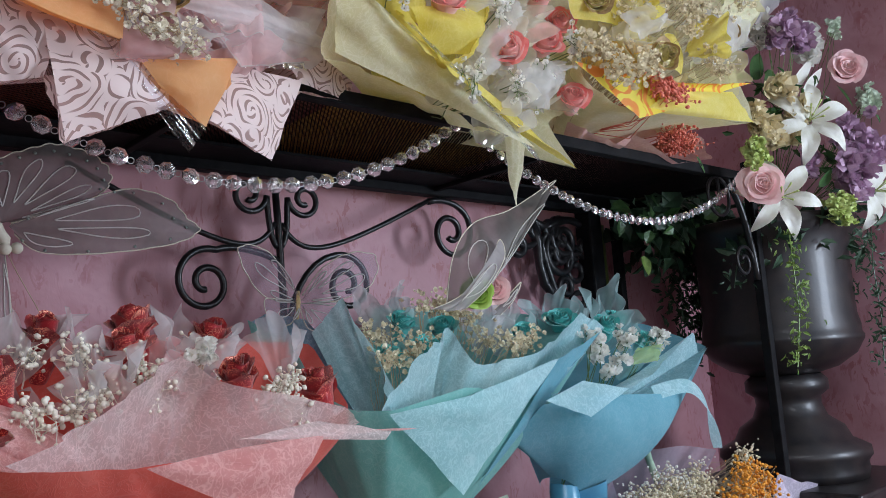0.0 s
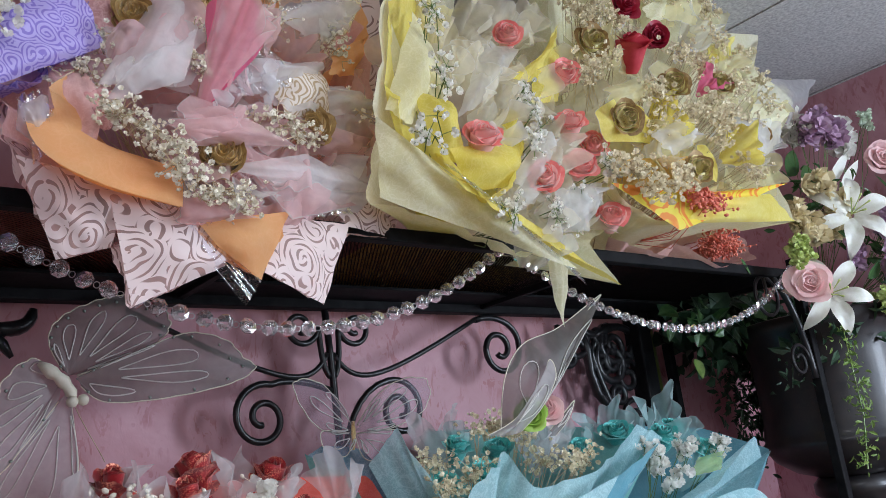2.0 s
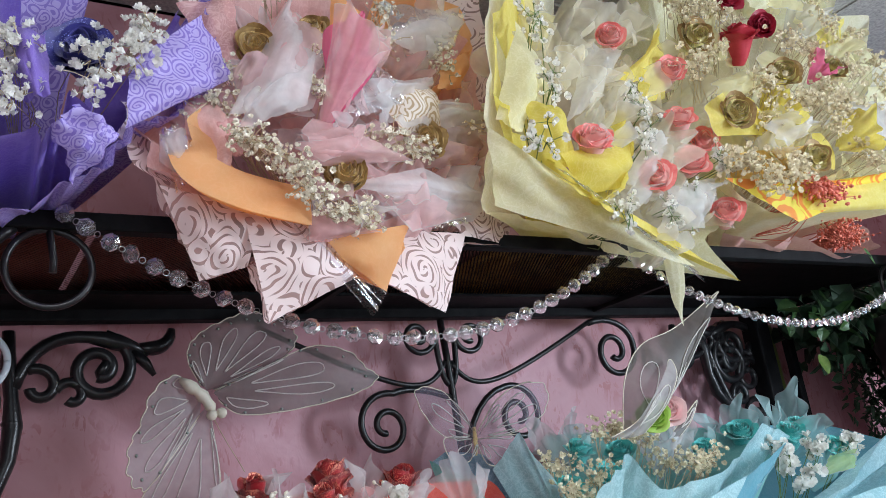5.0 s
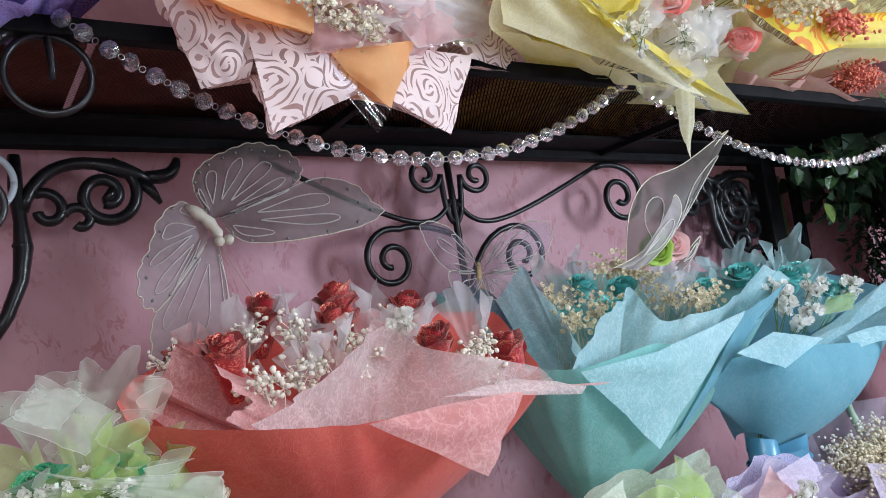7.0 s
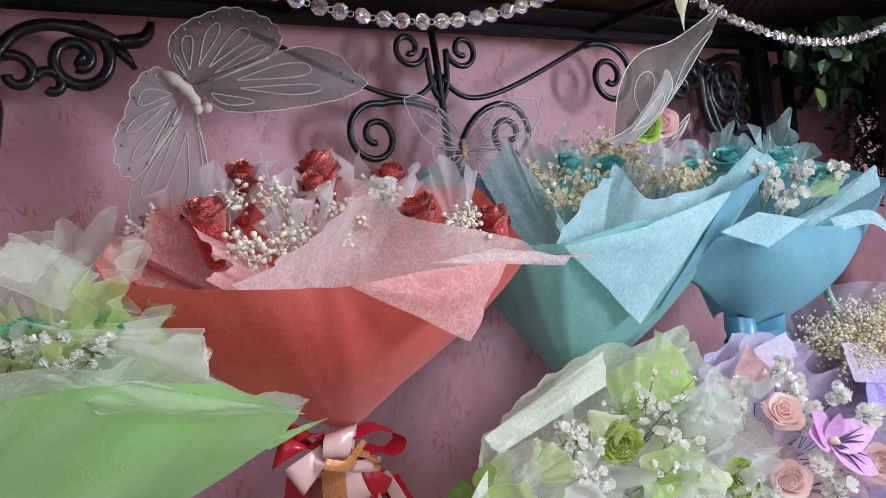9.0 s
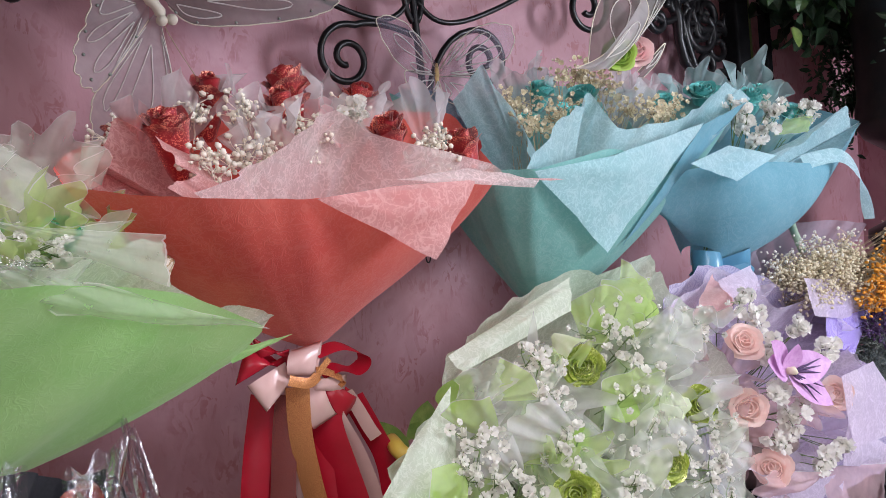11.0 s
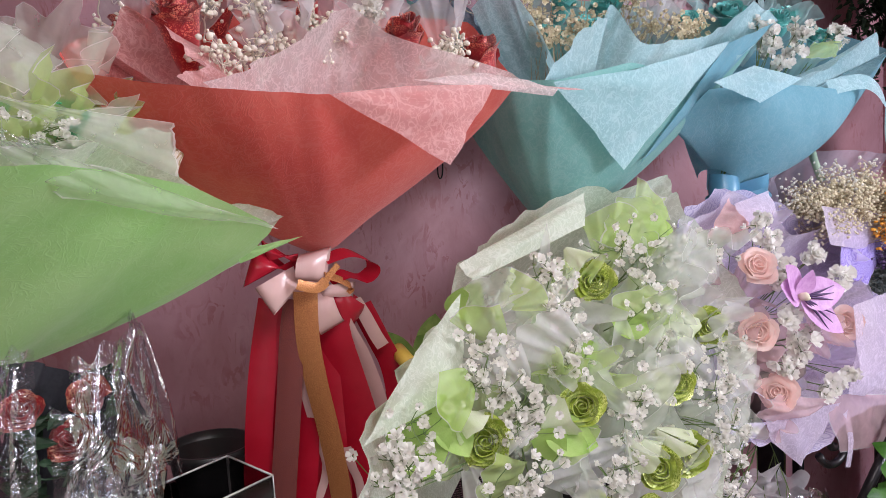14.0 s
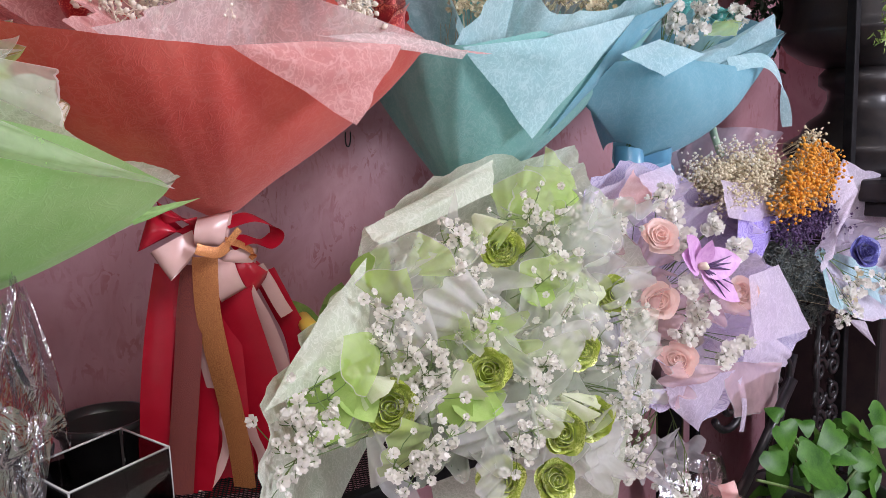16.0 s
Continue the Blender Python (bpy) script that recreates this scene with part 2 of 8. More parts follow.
AQUA = fabric_paper("aqua_fabric", (0.42, 0.74, 0.79), (0.55, 0.84, 0.88), 0.78, 0.34, 0.4)
SLATE = fabric_paper("slate_fabric", (0.2, 0.36, 0.46), (0.28, 0.44, 0.54), 0.9, 0.25, 0.3)
SKY = fabric_paper("sky_fabric", (0.13, 0.40, 0.50), (0.20, 0.50, 0.60), 0.97, 0.1, 0.35)
MINT = fabric_paper("mint_fabric", (0.72, 0.84, 0.66), (0.84, 0.92, 0.77), 0.78, 0.4, 0.4)
LIME = fabric_paper("lime_fabric", (0.36, 0.74, 0.22), (0.5, 0.82, 0.34), 0.97, 0.06, 0.4)
CREAM = fabric_paper("cream_fabric", (0.95, 0.92, 0.55), (0.97, 0.95, 0.70), 0.84, 0.4, 0.5)
YELLOW = fabric_paper("yellow_fabric", (0.86, 0.72, 0.08), (0.92, 0.82, 0.2), 0.9, 0.15, 0.45)
ORANGE = fabric_paper("orange_fabric", (0.93, 0.46, 0.17), (0.97, 0.6, 0.28), 0.97, 0.05, 0.5)
LILAC = fabric_paper("lilac_fabric", (0.72, 0.62, 0.79), (0.85, 0.76, 0.88), 0.72, 0.2, 0.4)
MAUVE = fabric_paper("mauve_fabric", (0.82, 0.48, 0.46), (0.90, 0.60, 0.56), 0.9, 0.2, 0.45)
VIOLET = fabric_paper("violet_fabric", (0.20, 0.12, 0.56), (0.3, 0.2, 0.66), 0.96, 0.08, 0.3)
ROSEP = rose_print("rose_print_peach", (0.74, 0.50, 0.46), (0.90, 0.76, 0.74), 0.46, 20.0, 3.0, 0.14)
ROSEV = rose_print("rose_print_violet", (0.30, 0.22, 0.68), (0.54, 0.46, 0.84), 0.97, 48.0, 2.2, 0.3)
ROSEL = rose_print("rose_print_lilac", (0.60, 0.54, 0.78), (0.75, 0.70, 0.86), 0.9, 44.0, 2.2, 0.3)
ROSEG = rose_print("rose_print_gold", (0.62, 0.46, 0.26), (0.86, 0.78, 0.68), 0.8, 36.0, 2.6, 0.3)
ORAYEL = rose_print("orange_yellow_print", (0.92, 0.76, 0.08), (0.88, 0.3, 0.04), 0.98, 13.0, 1.1, 0.62)
VEIL = sheer("white_tulle", (0.96, 0.96, 0.96), 0.42)
VEILP = sheer("pink_organza", (0.95, 0.68, 0.68), 0.5)
VEILY = sheer("yellow_organza", (0.97, 0.91, 0.52), 0.5)
VEILC = sheer("cream_organza", (0.97, 0.92, 0.76), 0.42)
VEILG = sheer("green_organza", (0.62, 0.80, 0.30), 0.5)
VEILW = sheer("icy_organza", (0.86, 0.94, 0.80), 0.30)
VEILL = sheer("lilac_organza", (0.84, 0.76, 0.90), 0.45)
VEILM = sheer("magenta_organza", (0.85, 0.20, 0.36), 0.95)
VEILB = sheer("aqua_organza", (0.6, 0.85, 0.84), 0.5)
WING = sheer("grey_wing", (0.25, 0.23, 0.21), 0.66)
WINGL = sheer("pale_wing", (0.62, 0.60, 0.60), 0.58)
WINGP = sheer("clear_wing", (0.50, 0.42, 0.56), 0.26)
FILM = film_clear("cellophane", base=0.05, crease=0.8)
FILMC = film_clear("crumpled_cellophane", (0.9, 0.92, 0.95), 0.06, 1.0)
REDR = glitter("red_glitter_rose", (0.26, 0.004, 0.010), (0.42, 0.010, 0.018), (0.95, 0.3, 0.2), 0.9, 700.0)
GOLDR = glitter("gold_rose", (0.60, 0.42, 0.16), (0.80, 0.62, 0.30), (0.9, 0.72, 0.35), 0.4)
OLIVER = glitter("olive_rose", (0.52, 0.44, 0.13), (0.74, 0.66, 0.28), (0.2, 0.14, 0.05), 0.5)
TEALR = glitter("teal_rose", (0.05, 0.44, 0.42), (0.14, 0.6, 0.56), (0.5, 0.9, 0.8), 0.3)
GREENR = glitter("green_glitter_rose", (0.24, 0.35, 0.02), (0.42, 0.53, 0.07), (0.9, 0.96, 0.4), 1.3, 700.0)
EMERR = glitter("emerald_rose", (0.02, 0.3, 0.12), (0.06, 0.42, 0.2), (0.4, 0.8, 0.5), 0.6)
NAVYR = glitter("navy_rose", (0.02, 0.02, 0.16), (0.05, 0.05, 0.3), (0.3, 0.35, 0.8), 0.4)
CORALR = solid("coral_rose", (0.93, 0.45, 0.42), (0.96, 0.68, 0.62), 45.0, 0.5, trans=0.2)
PEACHR = solid("peach_rose", (0.95, 0.66, 0.60), (0.97, 0.80, 0.74), 50.0, 0.5, trans=0.3)
PINKR = solid("pink_petal", (0.86, 0.52, 0.52), (0.93, 0.7, 0.68), 45.0, 0.5, trans=0.2)
WINER = solid("wine_rose", (0.3, 0.01, 0.03), (0.5, 0.03, 0.07), 40.0, 0.45)
WHITEB = solid("white_bloom", (0.86, 0.85, 0.78), (0.93, 0.92, 0.88), 60.0, 0.6, trans=0.38)
CREAMB = solid("cream_bloom", (0.80, 0.71, 0.50), (0.92, 0.86, 0.68), 60.0, 0.7, trans=0.2)
ORANGB = solid("orange_bloom", (0.72, 0.26, 0.02), (0.86, 0.42, 0.05), 60.0, 0.7)
CORALB = solid("coral_bloom", (0.62, 0.13, 0.08), (0.78, 0.26, 0.18), 60.0, 0.7)
DARKB = solid("dark_bloom", (0.05, 0.03, 0.09), (0.12, 0.06, 0.16), 60.0, 0.7)
GREYB = solid("grey_green_bloom", (0.07, 0.1, 0.11), (0.2, 0.22, 0.18), 60.0, 0.7)
PURPB = solid("purple_petal", (0.40, 0.23, 0.36), (0.57, 0.40, 0.52), 45.0, 0.6, trans=0.2)
ORCHID = solid("orchid_petal", (0.62, 0.3, 0.62), (0.78, 0.48, 0.76), 90.0, 0.5, trans=0.2)
LILYW = solid("lily_petal", (0.78, 0.78, 0.66), (0.9, 0.9, 0.84), 40.0, 0.5, trans=0.25)
LIMEB = solid("lime_bloom", (0.42, 0.52, 0.14), (0.6, 0.68, 0.28), 60.0, 0.7)
STEM = solid("stem_green", (0.06, 0.12, 0.03), (0.14, 0.22, 0.06), 60.0, 0.6)
TAN = solid("dry_stem", (0.42, 0.34, 0.2), (0.56, 0.46, 0.3), 60.0, 0.7)
LEAF = solid("leaf_green", (0.03, 0.09, 0.025), (0.08, 0.17, 0.05), 50.0, 0.4, trans=0.2)
LEAFD = solid("dark_leaf", (0.018, 0.05, 0.025), (0.05, 0.1, 0.05), 50.0, 0.5, trans=0.15)
POTHOS = solid("pothos_leaf", (0.018, 0.09, 0.008), (0.07, 0.21, 0.026), 26.0, 0.42, bumpy=0.1, trans=0.15)
SATINR = solid("red_satin", (0.42, 0.008, 0.022), (0.52, 0.014, 0.035), 20.0, 0.27, grain=900.0, bumpy=0.06)
SATINP = solid("blush_satin", (0.70, 0.43, 0.40), (0.78, 0.52, 0.48), 20.0, 0.27, grain=900.0, bumpy=0.06)
SATINB = solid("blue_satin", (0.06, 0.22, 0.34), (0.09, 0.29, 0.42), 20.0, 0.3, grain=900.0, bumpy=0.08)
COPPER = solid("copper_ribbon", (0.40, 0.11, 0.04), (0.80, 0.38, 0.14), 700.0, 0.30, 0.35, 1700.0, 0.25)
PLUMG = solid("plum_ribbon", (0.09, 0.010, 0.025), (0.34, 0.09, 0.06), 1000.0, 0.34, 0.3, 1700.0, 0.25)
BLACKP = solid("black_plastic", (0.01, 0.01, 0.01), (0.02, 0.02, 0.02), 20.0, 0.35)
# clear acrylic; the dark room it mirrors is put into the grey tint
ACRYL = glass("darkened_acrylic", (0.2, 0.2, 0.21), 0.02, 1.45)
YTUBE = solid("yellow_tube", (0.75, 0.55, 0.08), (0.82, 0.62, 0.12), 20.0, 0.4)
GOLD = solid("gold_metal", (0.7, 0.5, 0.2), (0.85, 0.65, 0.3), 40.0, 0.3, 0.9)
MDBODY = solid("cream_body", (0.62, 0.58, 0.46), (0.74, 0.7, 0.58), 60.0, 0.7)
MINTB = solid("pale_mint_bloom", (0.6, 0.7, 0.55), (0.75, 0.82, 0.68), 60.0, 0.6, trans=0.2)
ORCRM = solid("cream_orchid", (0.66, 0.56, 0.3), (0.82, 0.72, 0.5), 60.0, 0.6, trans=0.2)
LEAFP = solid("fresh_leaf", (0.12, 0.22, 0.04), (0.24, 0.34, 0.08), 60.0, 0.45, trans=0.2)
EDGE = solid("acrylic_edge", (0.6, 0.64, 0.64), (0.75, 0.78, 0.78), 30.0, 0.2)
IRON.node_tree.nodes["Principled BSDF"].inputs["Specular IOR Level"].default_value = 0.4
POTHOS.node_tree.nodes["Principled BSDF"].inputs["Specular IOR Level"].default_value = 0.22
IRONM = solid("matte_black_iron", (0.006, 0.006, 0.007), (0.014, 0.014, 0.015), 40.0, 0.6, 0.0, 500.0, 0.35)
IRONM.node_tree.nodes["Principled BSDF"].inputs["Specular IOR Level"].default_value = 0.08
IVORY = solid("ivory_bud", (0.82, 0.77, 0.62), (0.92, 0.89, 0.79), 60.0, 0.6, trans=0.15)
CLOTHG = solid("green_cloth", (0.3, 0.5, 0.10), (0.46, 0.64, 0.2), 30.0, 0.6, grain=700.0, trans=0.3)
CLOTHW = solid("pale_green_cloth", (0.62, 0.72, 0.42), (0.82, 0.86, 0.7), 25.0, 0.6, grain=700.0, trans=0.35)
LEAFT = sheer("leaf_green_tulle", (0.50, 0.74, 0.18), 0.55)
# dark red of the added wrap feet, standing for shade above the mesh
MAROON = fabric_paper("maroon_fabric", (0.24, 0.06, 0.045), (0.36, 0.11, 0.07), 0.97, 0.08, 0.3)
OCHRE = fabric_paper("ochre_fabric", (0.62, 0.36, 0.05), (0.76, 0.5, 0.1), 0.95, 0.1, 0.4)
HEM = sheer("sheer_hem", (0.93, 0.92, 0.9), 0.46)
SHEERS = (VEIL, VEILP, VEILY, VEILC, VEILG, VEILW, VEILL, VEILB)
REDC = solid("red_silk", (0.48, 0.025, 0.045), (0.6, 0.06, 0.08), 40.0, 0.5, trans=0.15)

DRYLIP = solid("dried_petal_rim", (0.20, 0.11, 0.035), (0.42, 0.27, 0.09), 120.0, 0.6)
VEIN = solid("pale_vein", (0.50, 0.49, 0.46), (0.62, 0.61, 0.58), 60.0, 0.6)
SILVERG = solid("grey_green_spangle", (0.22, 0.27, 0.24), (0.34, 0.4, 0.35), 60.0, 0.35)
GREENLIP = glitter("green_glitter_rim", (0.20, 0.30, 0.02), (0.42, 0.52, 0.06), (0.9, 0.95, 0.4), 1.6, 700.0)
REDLIP = glitter("red_glitter_rim", (0.22, 0.002, 0.006), (0.4, 0.01, 0.015), (1.0, 0.45, 0.3), 1.5, 700.0)
CORALLIP = solid("coral_petal_rim", (0.80, 0.16, 0.16), (0.90, 0.34, 0.30), 60.0, 0.5, trans=0.2)

# ---- builders ----
ORIGIN = {}


def thing(name, base, label, category, group=""):
    """An empty at the thing's base, to which its parts are added."""
    ob = new(name)
    ob.empty_display_size = 0.05
    ob.location = base
    ORIGIN[ob.name] = Vector(base)
    return tagged(ob, label, category, group)


def part(name, verts, faces, mats, parent, label="", smooth=True, slots=None):
    """One mesh object from world-space vertices, under a thing or a part (or free, without parent)."""
    org = ORIGIN[parent.name] if parent else Vector((0, 0, 0))
    me = bpy.data.meshes.new(name)
    v = np.asarray(verts, dtype=float).reshape(-1, 3) - np.array(org)
    me.from_pydata(v.tolist(), [], [list(map(int, f)) for f in faces])
    for m in (mats if isinstance(mats, (list, tuple)) else [mats]):
        me.materials.append(m)
    if smooth:
        me.polygons.foreach_set("use_smooth", [True] * len(me.polygons))
    if slots is not None:
        me.polygons.foreach_set("material_index", [int(s) for s in slots])
    me.update()
    ob = new(name, me)
    if parent:
        ob.parent = parent
        ORIGIN[ob.name] = org
    if label:
        ob["label"] = label
    return ob


def grid_faces(nu, nv, off=0, wrap=False):
    """Quads of a grid with nu columns and nv rows (index = row * nu + column)."""
    out = []
    for j in range(nv - 1):
        for i in range(nu if wrap else nu - 1):
            k = (i + 1) % nu
            out.append((off + j * nu + i, off + j * nu + k, off + (j + 1) * nu + k, off + (j + 1) * nu + i))
    return out


def basis(direction):
    """Matrix whose z points along direction."""
    d = Vector(direction).normalized()
    return d.to_track_quat("Z", "Y").to_matrix()


def box_mesh(lo, hi, bev=0.0):
    """Vertices and faces of a box with small bevels."""
    bm = bmesh.new()
    bmesh.ops.create_cube(bm, size=1.0)
    lo, hi = Vector(lo), Vector(hi)
    for v in bm.verts:
        v.co = Vector([lo[k] + (v.co[k] + 0.5) * (hi[k] - lo[k]) for k in range(3)])
    if bev:
        bmesh.ops.bevel(bm, geom=list(bm.edges), offset=bev, segments=2, affect="EDGES", profile=0.5)
    bm.verts.index_update()
    vs = [tuple(v.co) for v in bm.verts]
    fs = [[v.index for v in f.verts] for f in bm.faces]
    bm.free()
    return vs, fs


def sweep(points, radius, sides=6, flat=1.0, caps=True, up=None):
    """A bar of round or flattened section along a line of points; radius may be a list."""
    pts = [Vector(p) for p in points]
    n = len(pts)
    rad = radius if isinstance(radius, (list, tuple)) else [radius] * n
    vs, fs = [], []
    ref = Vector(up) if up else Vector((0, 0, 1))
    prev = None
    for i, p in enumerate(pts):
        t = (pts[min(i + 1, n - 1)] - pts[max(i - 1, 0)]).normalized()
        if prev is None:
            a = t.cross(ref)
            if a.length < 0.1:
                a = t.cross(Vector((1, 0, 0)))
        else:
            a = prev - t * prev.dot(t)
        a.normalize()
        prev = a
        b = t.cross(a)
        for k in range(sides):
            w = 2 * math.pi * k / sides
            vs.append(tuple(p + a * math.cos(w) * rad[i] + b * math.sin(w) * rad[i] * flat))
    fs = grid_faces(sides, n, 0, True)
    if caps:
        fs.append(tuple(range(sides - 1, -1, -1)))
        fs.append(tuple((n - 1) * sides + k for k in range(sides)))
    return vs, fs


def lathe(profile, centre, seg=40):
    """Turned shape from (radius, height) pairs."""
    vs = [(centre[0] + r * math.cos(2 * math.pi * k / seg), centre[1] + r * math.sin(2 * math.pi * k / seg), centre[2] + z)
          for r, z in profile for k in range(seg)]
    return vs, grid_faces(seg, len(profile), 0, True)


def join(*meshes):
    vs, fs, sl = [], [], []
    for k, (v, f) in enumerate(meshes):
        o = len(vs)
        vs += list(map(tuple, v))
        fs += [tuple(o + i for i in q) for q in f]
        sl += [k] * len(f)
    return vs, fs, sl


def bezier(a, b, c, d, n=14):
    a, b, c, d = map(Vector, (a, b, c, d))
    return [a * (1 - t) ** 3 + b * 3 * t * (1 - t) ** 2 + c * 3 * t * t * (1 - t) + d * t ** 3 for t in [i / (n - 1) for i in range(n)]]


def nz(x, y, z):
    return noise.noise((x, y, z))


def sheet(parent, mat, neck, rim, bulge=0.03, r0=0.015, pleat=0.008, rows=16, per=9, name="wrap_sheet", label="", seed=0.0, frill=0.0):
    """A wrapping sheet gathered at the neck and opening to a rim whose corners are given, with pleats that fan out."""
    neck = Vector(neck)
    rim = [Vector(p) for p in rim]
    axis = (sum(rim, Vector()) / len(rim) - neck).normalized()
    line = []
    for a, b in zip(rim, rim[1:]):
        for k in range(per):
            line.append(a.lerp(b, k / per))
    line.append(rim[-1])
    # soften the valleys a little, keep the corners
    sm = [line[0]] + [(line[i - 1] + line[i] * 4 + line[i + 1]) / 6 for i in range(1, len(line) - 1)] + [line[-1]]
    vs, n = [], len(sm)
    for j in range(rows):
        s = j / (rows - 1)
        for i, p in enumerate(sm):
            d = p - neck
            out = (d - axis * d.dot(axis))
            L = out.length
            out = out.normalized() if L > 1e-6 else Vector((0, 0, 1))
            b = neck + out * r0
            q = b.lerp(p, s) + out * (bulge * 4 * s * (1 - s))
            u = i * 0.33 + seed
            q += out * (pleat * (0.35 + s) * (nz(u, s * 1.3, seed) * 1.6 + 0.5 * nz(u * 2.7, s * 2.0, seed + 4)) * min(1.0, s * 3))
            if frill:
                q += axis * (frill * s ** 3 * nz(u * 2.2, 7.0, seed))
            vs.append(tuple(q))
    return part(name, vs, grid_faces(n, rows), mat, parent, label)


def flap(parent, mat, a, b, c, d, bulge=0.015, wave=0.006, nu=16, nv=12, name="wrap_flap", label="", seed=0.0, bend=(0, 0, 0)):
    """A loose four-cornered piece of wrap (a, b, c, d in turn), gently bowed and creased."""
    a, b, c, d = map(Vector, (a, b, c, d))
    nrm = ((c - a).cross(d - b))
    nrm = nrm.normalized() if nrm.length > 1e-9 else Vector((0, -1, 0))
    if nrm.y > 0:
        nrm = -nrm
    bend = Vector(bend)
    hem = mat in SHEERS
    us, vv = [i / (nu - 1) for i in range(nu)], [j / (nv - 1) for j in range(nv)]
    if hem:
        us = [0.0, 0.012] + us[1:-1] + [0.988, 1.0]
        vv = [0.0, 0.015] + vv[1:-1] + [0.985, 1.0]
    nu, nv, vs = len(us), len(vv), []
    for v in vv:
        for u in us:
            p = a.lerp(b, u).lerp(d.lerp(c, u), v)
            edge = (0.5 if hem else 0.2) * wave * (nz(u * 6 + seed, v * 6, seed + 3) + nz(u * 11, v * 11 + seed, 1.0))
            p = p + nrm * (bulge * 16 * u * (1 - u) * v * (1 - v) + wave * nz(u * 3 + seed, v * 3, seed) + edge) + bend * (4 * u * (1 - u))
            p = p + (c - a).normalized() * edge
            vs.append(tuple(p))
    if not hem:
        return part(name, vs, grid_faces(nu, nv), mat, parent, label)
    sl = [1 if i in (0, nu - 2) or j in (0, nv - 2) else 0 for j in range(nv - 1) for i in range(nu - 1)]
    return part(name, vs, grid_faces(nu, nv), [mat, HEM], parent, label, slots=sl)


def film_sheet(parent, mat, a, b, c, d, fold=0.012, folds=5.0, nu=44, nv=20, name="cellophane", label="", seed=0.0):
    """Clear film from a top edge (a, b) to a bottom edge (d, c), with long creases that run downwards."""
    a, b, c, d = map(Vector, (a, b, c, d))
    vs = []
    for j in range(nv):
        v = j / (nv - 1)
        for i in range(nu):
            u = i / (nu - 1)
            p = a.lerp(b, u).lerp(d.lerp(c, u), v)
            k = nz(u * folds + 0.5 * nz(v * 2.0, seed, 0.0), v * 0.9, seed)
            ridge = abs(k) * 2 - 0.3 + 0.4 * nz(u * folds * 2.6, v * 2.2, seed + 5)
            vs.append(tuple(p + Vector((0.3 * fold * k, -fold * ridge, 0.35 * fold * nz(u * 5, 1.0, seed) * (1 - v) * 2))))
    return part(name, vs, grid_faces(nu, nv), mat, parent, label)


def cup(parent, mat, base, aim, radius, height, lobes=4, sweep_deg=300, turn=0.0, ruff=0.25, name="tulle", seed=0.0, nu=60, nv=9, label=""):
    """A gathered square of tulle or organza round a flower: a cone with wavy, pointed edges."""
    m = basis(aim)
    base = Vector(base)
    vs = []
    for j in range(nv):
        s = j / (nv - 1)
        for i in range(nu):
            th = radians(turn + sweep_deg * i / (nu - 1))
            point = 1 - abs(2 * ((lobes * th / (2 * math.pi) + seed) % 1.0) - 1)
            L = 1 + ruff * (point - 0.5) * 1.6 + 0.35 * ruff * nz(th * 1.5, seed, 2.0)
            r = radius * (0.12 + 0.88 * s ** 0.9) * (1 + ruff * s * (0.9 * nz(math.cos(th) * 2.2 + seed, math.sin(th) * 2.2, s * 1.5) + 0.55 * math.sin(th * 9 + 5 * nz(th, s * 2, seed)) * (0.4 + s)))
            z = height * s * L
            r *= 0.75 + 0.25 * L
            vs.append(tuple(base + m @ Vector((r * math.cos(th), r * math.sin(th), z))))
    if mat not in SHEERS:
        return part(name, vs, grid_faces(nu, nv), mat, parent, label)
    for i in range(nu):
        p, q = Vector(vs[(nv - 1) * nu + i]), Vector(vs[(nv - 2) * nu + i])
        vs.append(tuple(p + (p - q).normalized() * 0.0011))
    return part(name, vs, grid_faces(nu, nv + 1), [mat, HEM], parent, label, slots=[0] * ((nu - 1) * (nv - 1)) + [1] * (nu - 1))


def fan(parent, mat, root, tip, width, pleats=4, name="tulle_fan", label="", seed=0, nu=40, nv=14):
    """Tulle or organza gathered at its root and opening in soft radial folds to a hemmed, gently waving rim round the tip."""
    root, tip = Vector(root), Vector(tip)
    axis = tip - root
    L = axis.length
    view = Vector((-0.6, -0.8, 0.0))
    side = axis.cross(view).normalized()
    nrm = side.cross(axis).normalized()
    rnd = random.Random(seed)
    ph, skew = rnd.uniform(0, 6), rnd.uniform(-0.25, 0.25)
    vs = []
    rows = [j / (nv - 1) for j in range(nv)] + [1.0 + 0.0013 / L]
    for q in rows:
        for i in range(nu):
            u = 2 * i / (nu - 1) - 1
            wave = math.sin(pleats * u * 2.6 + ph + 0.9 * q) + 0.25 * math.sin(pleats * u * 4.7 + 2 * ph)
            reach = q * (1 - 0.22 * u * u + 0.05 * math.sin(3 * u + ph) + skew * u * 0.5)
            p = root + axis * reach + side * (u * width / 2 * (0.1 + 0.9 * q ** 0.85)) + nrm * (width * 0.042 * q * wave + 0.18 * L * math.sin(math.pi * q) * 0.5)
            vs.append(tuple(p))
    sl = [0] * ((nu - 1) * (nv - 1)) + [1] * (nu - 1)
    return part(name, vs, grid_faces(nu, nv + 1), [mat, HEM], parent, label, slots=sl)


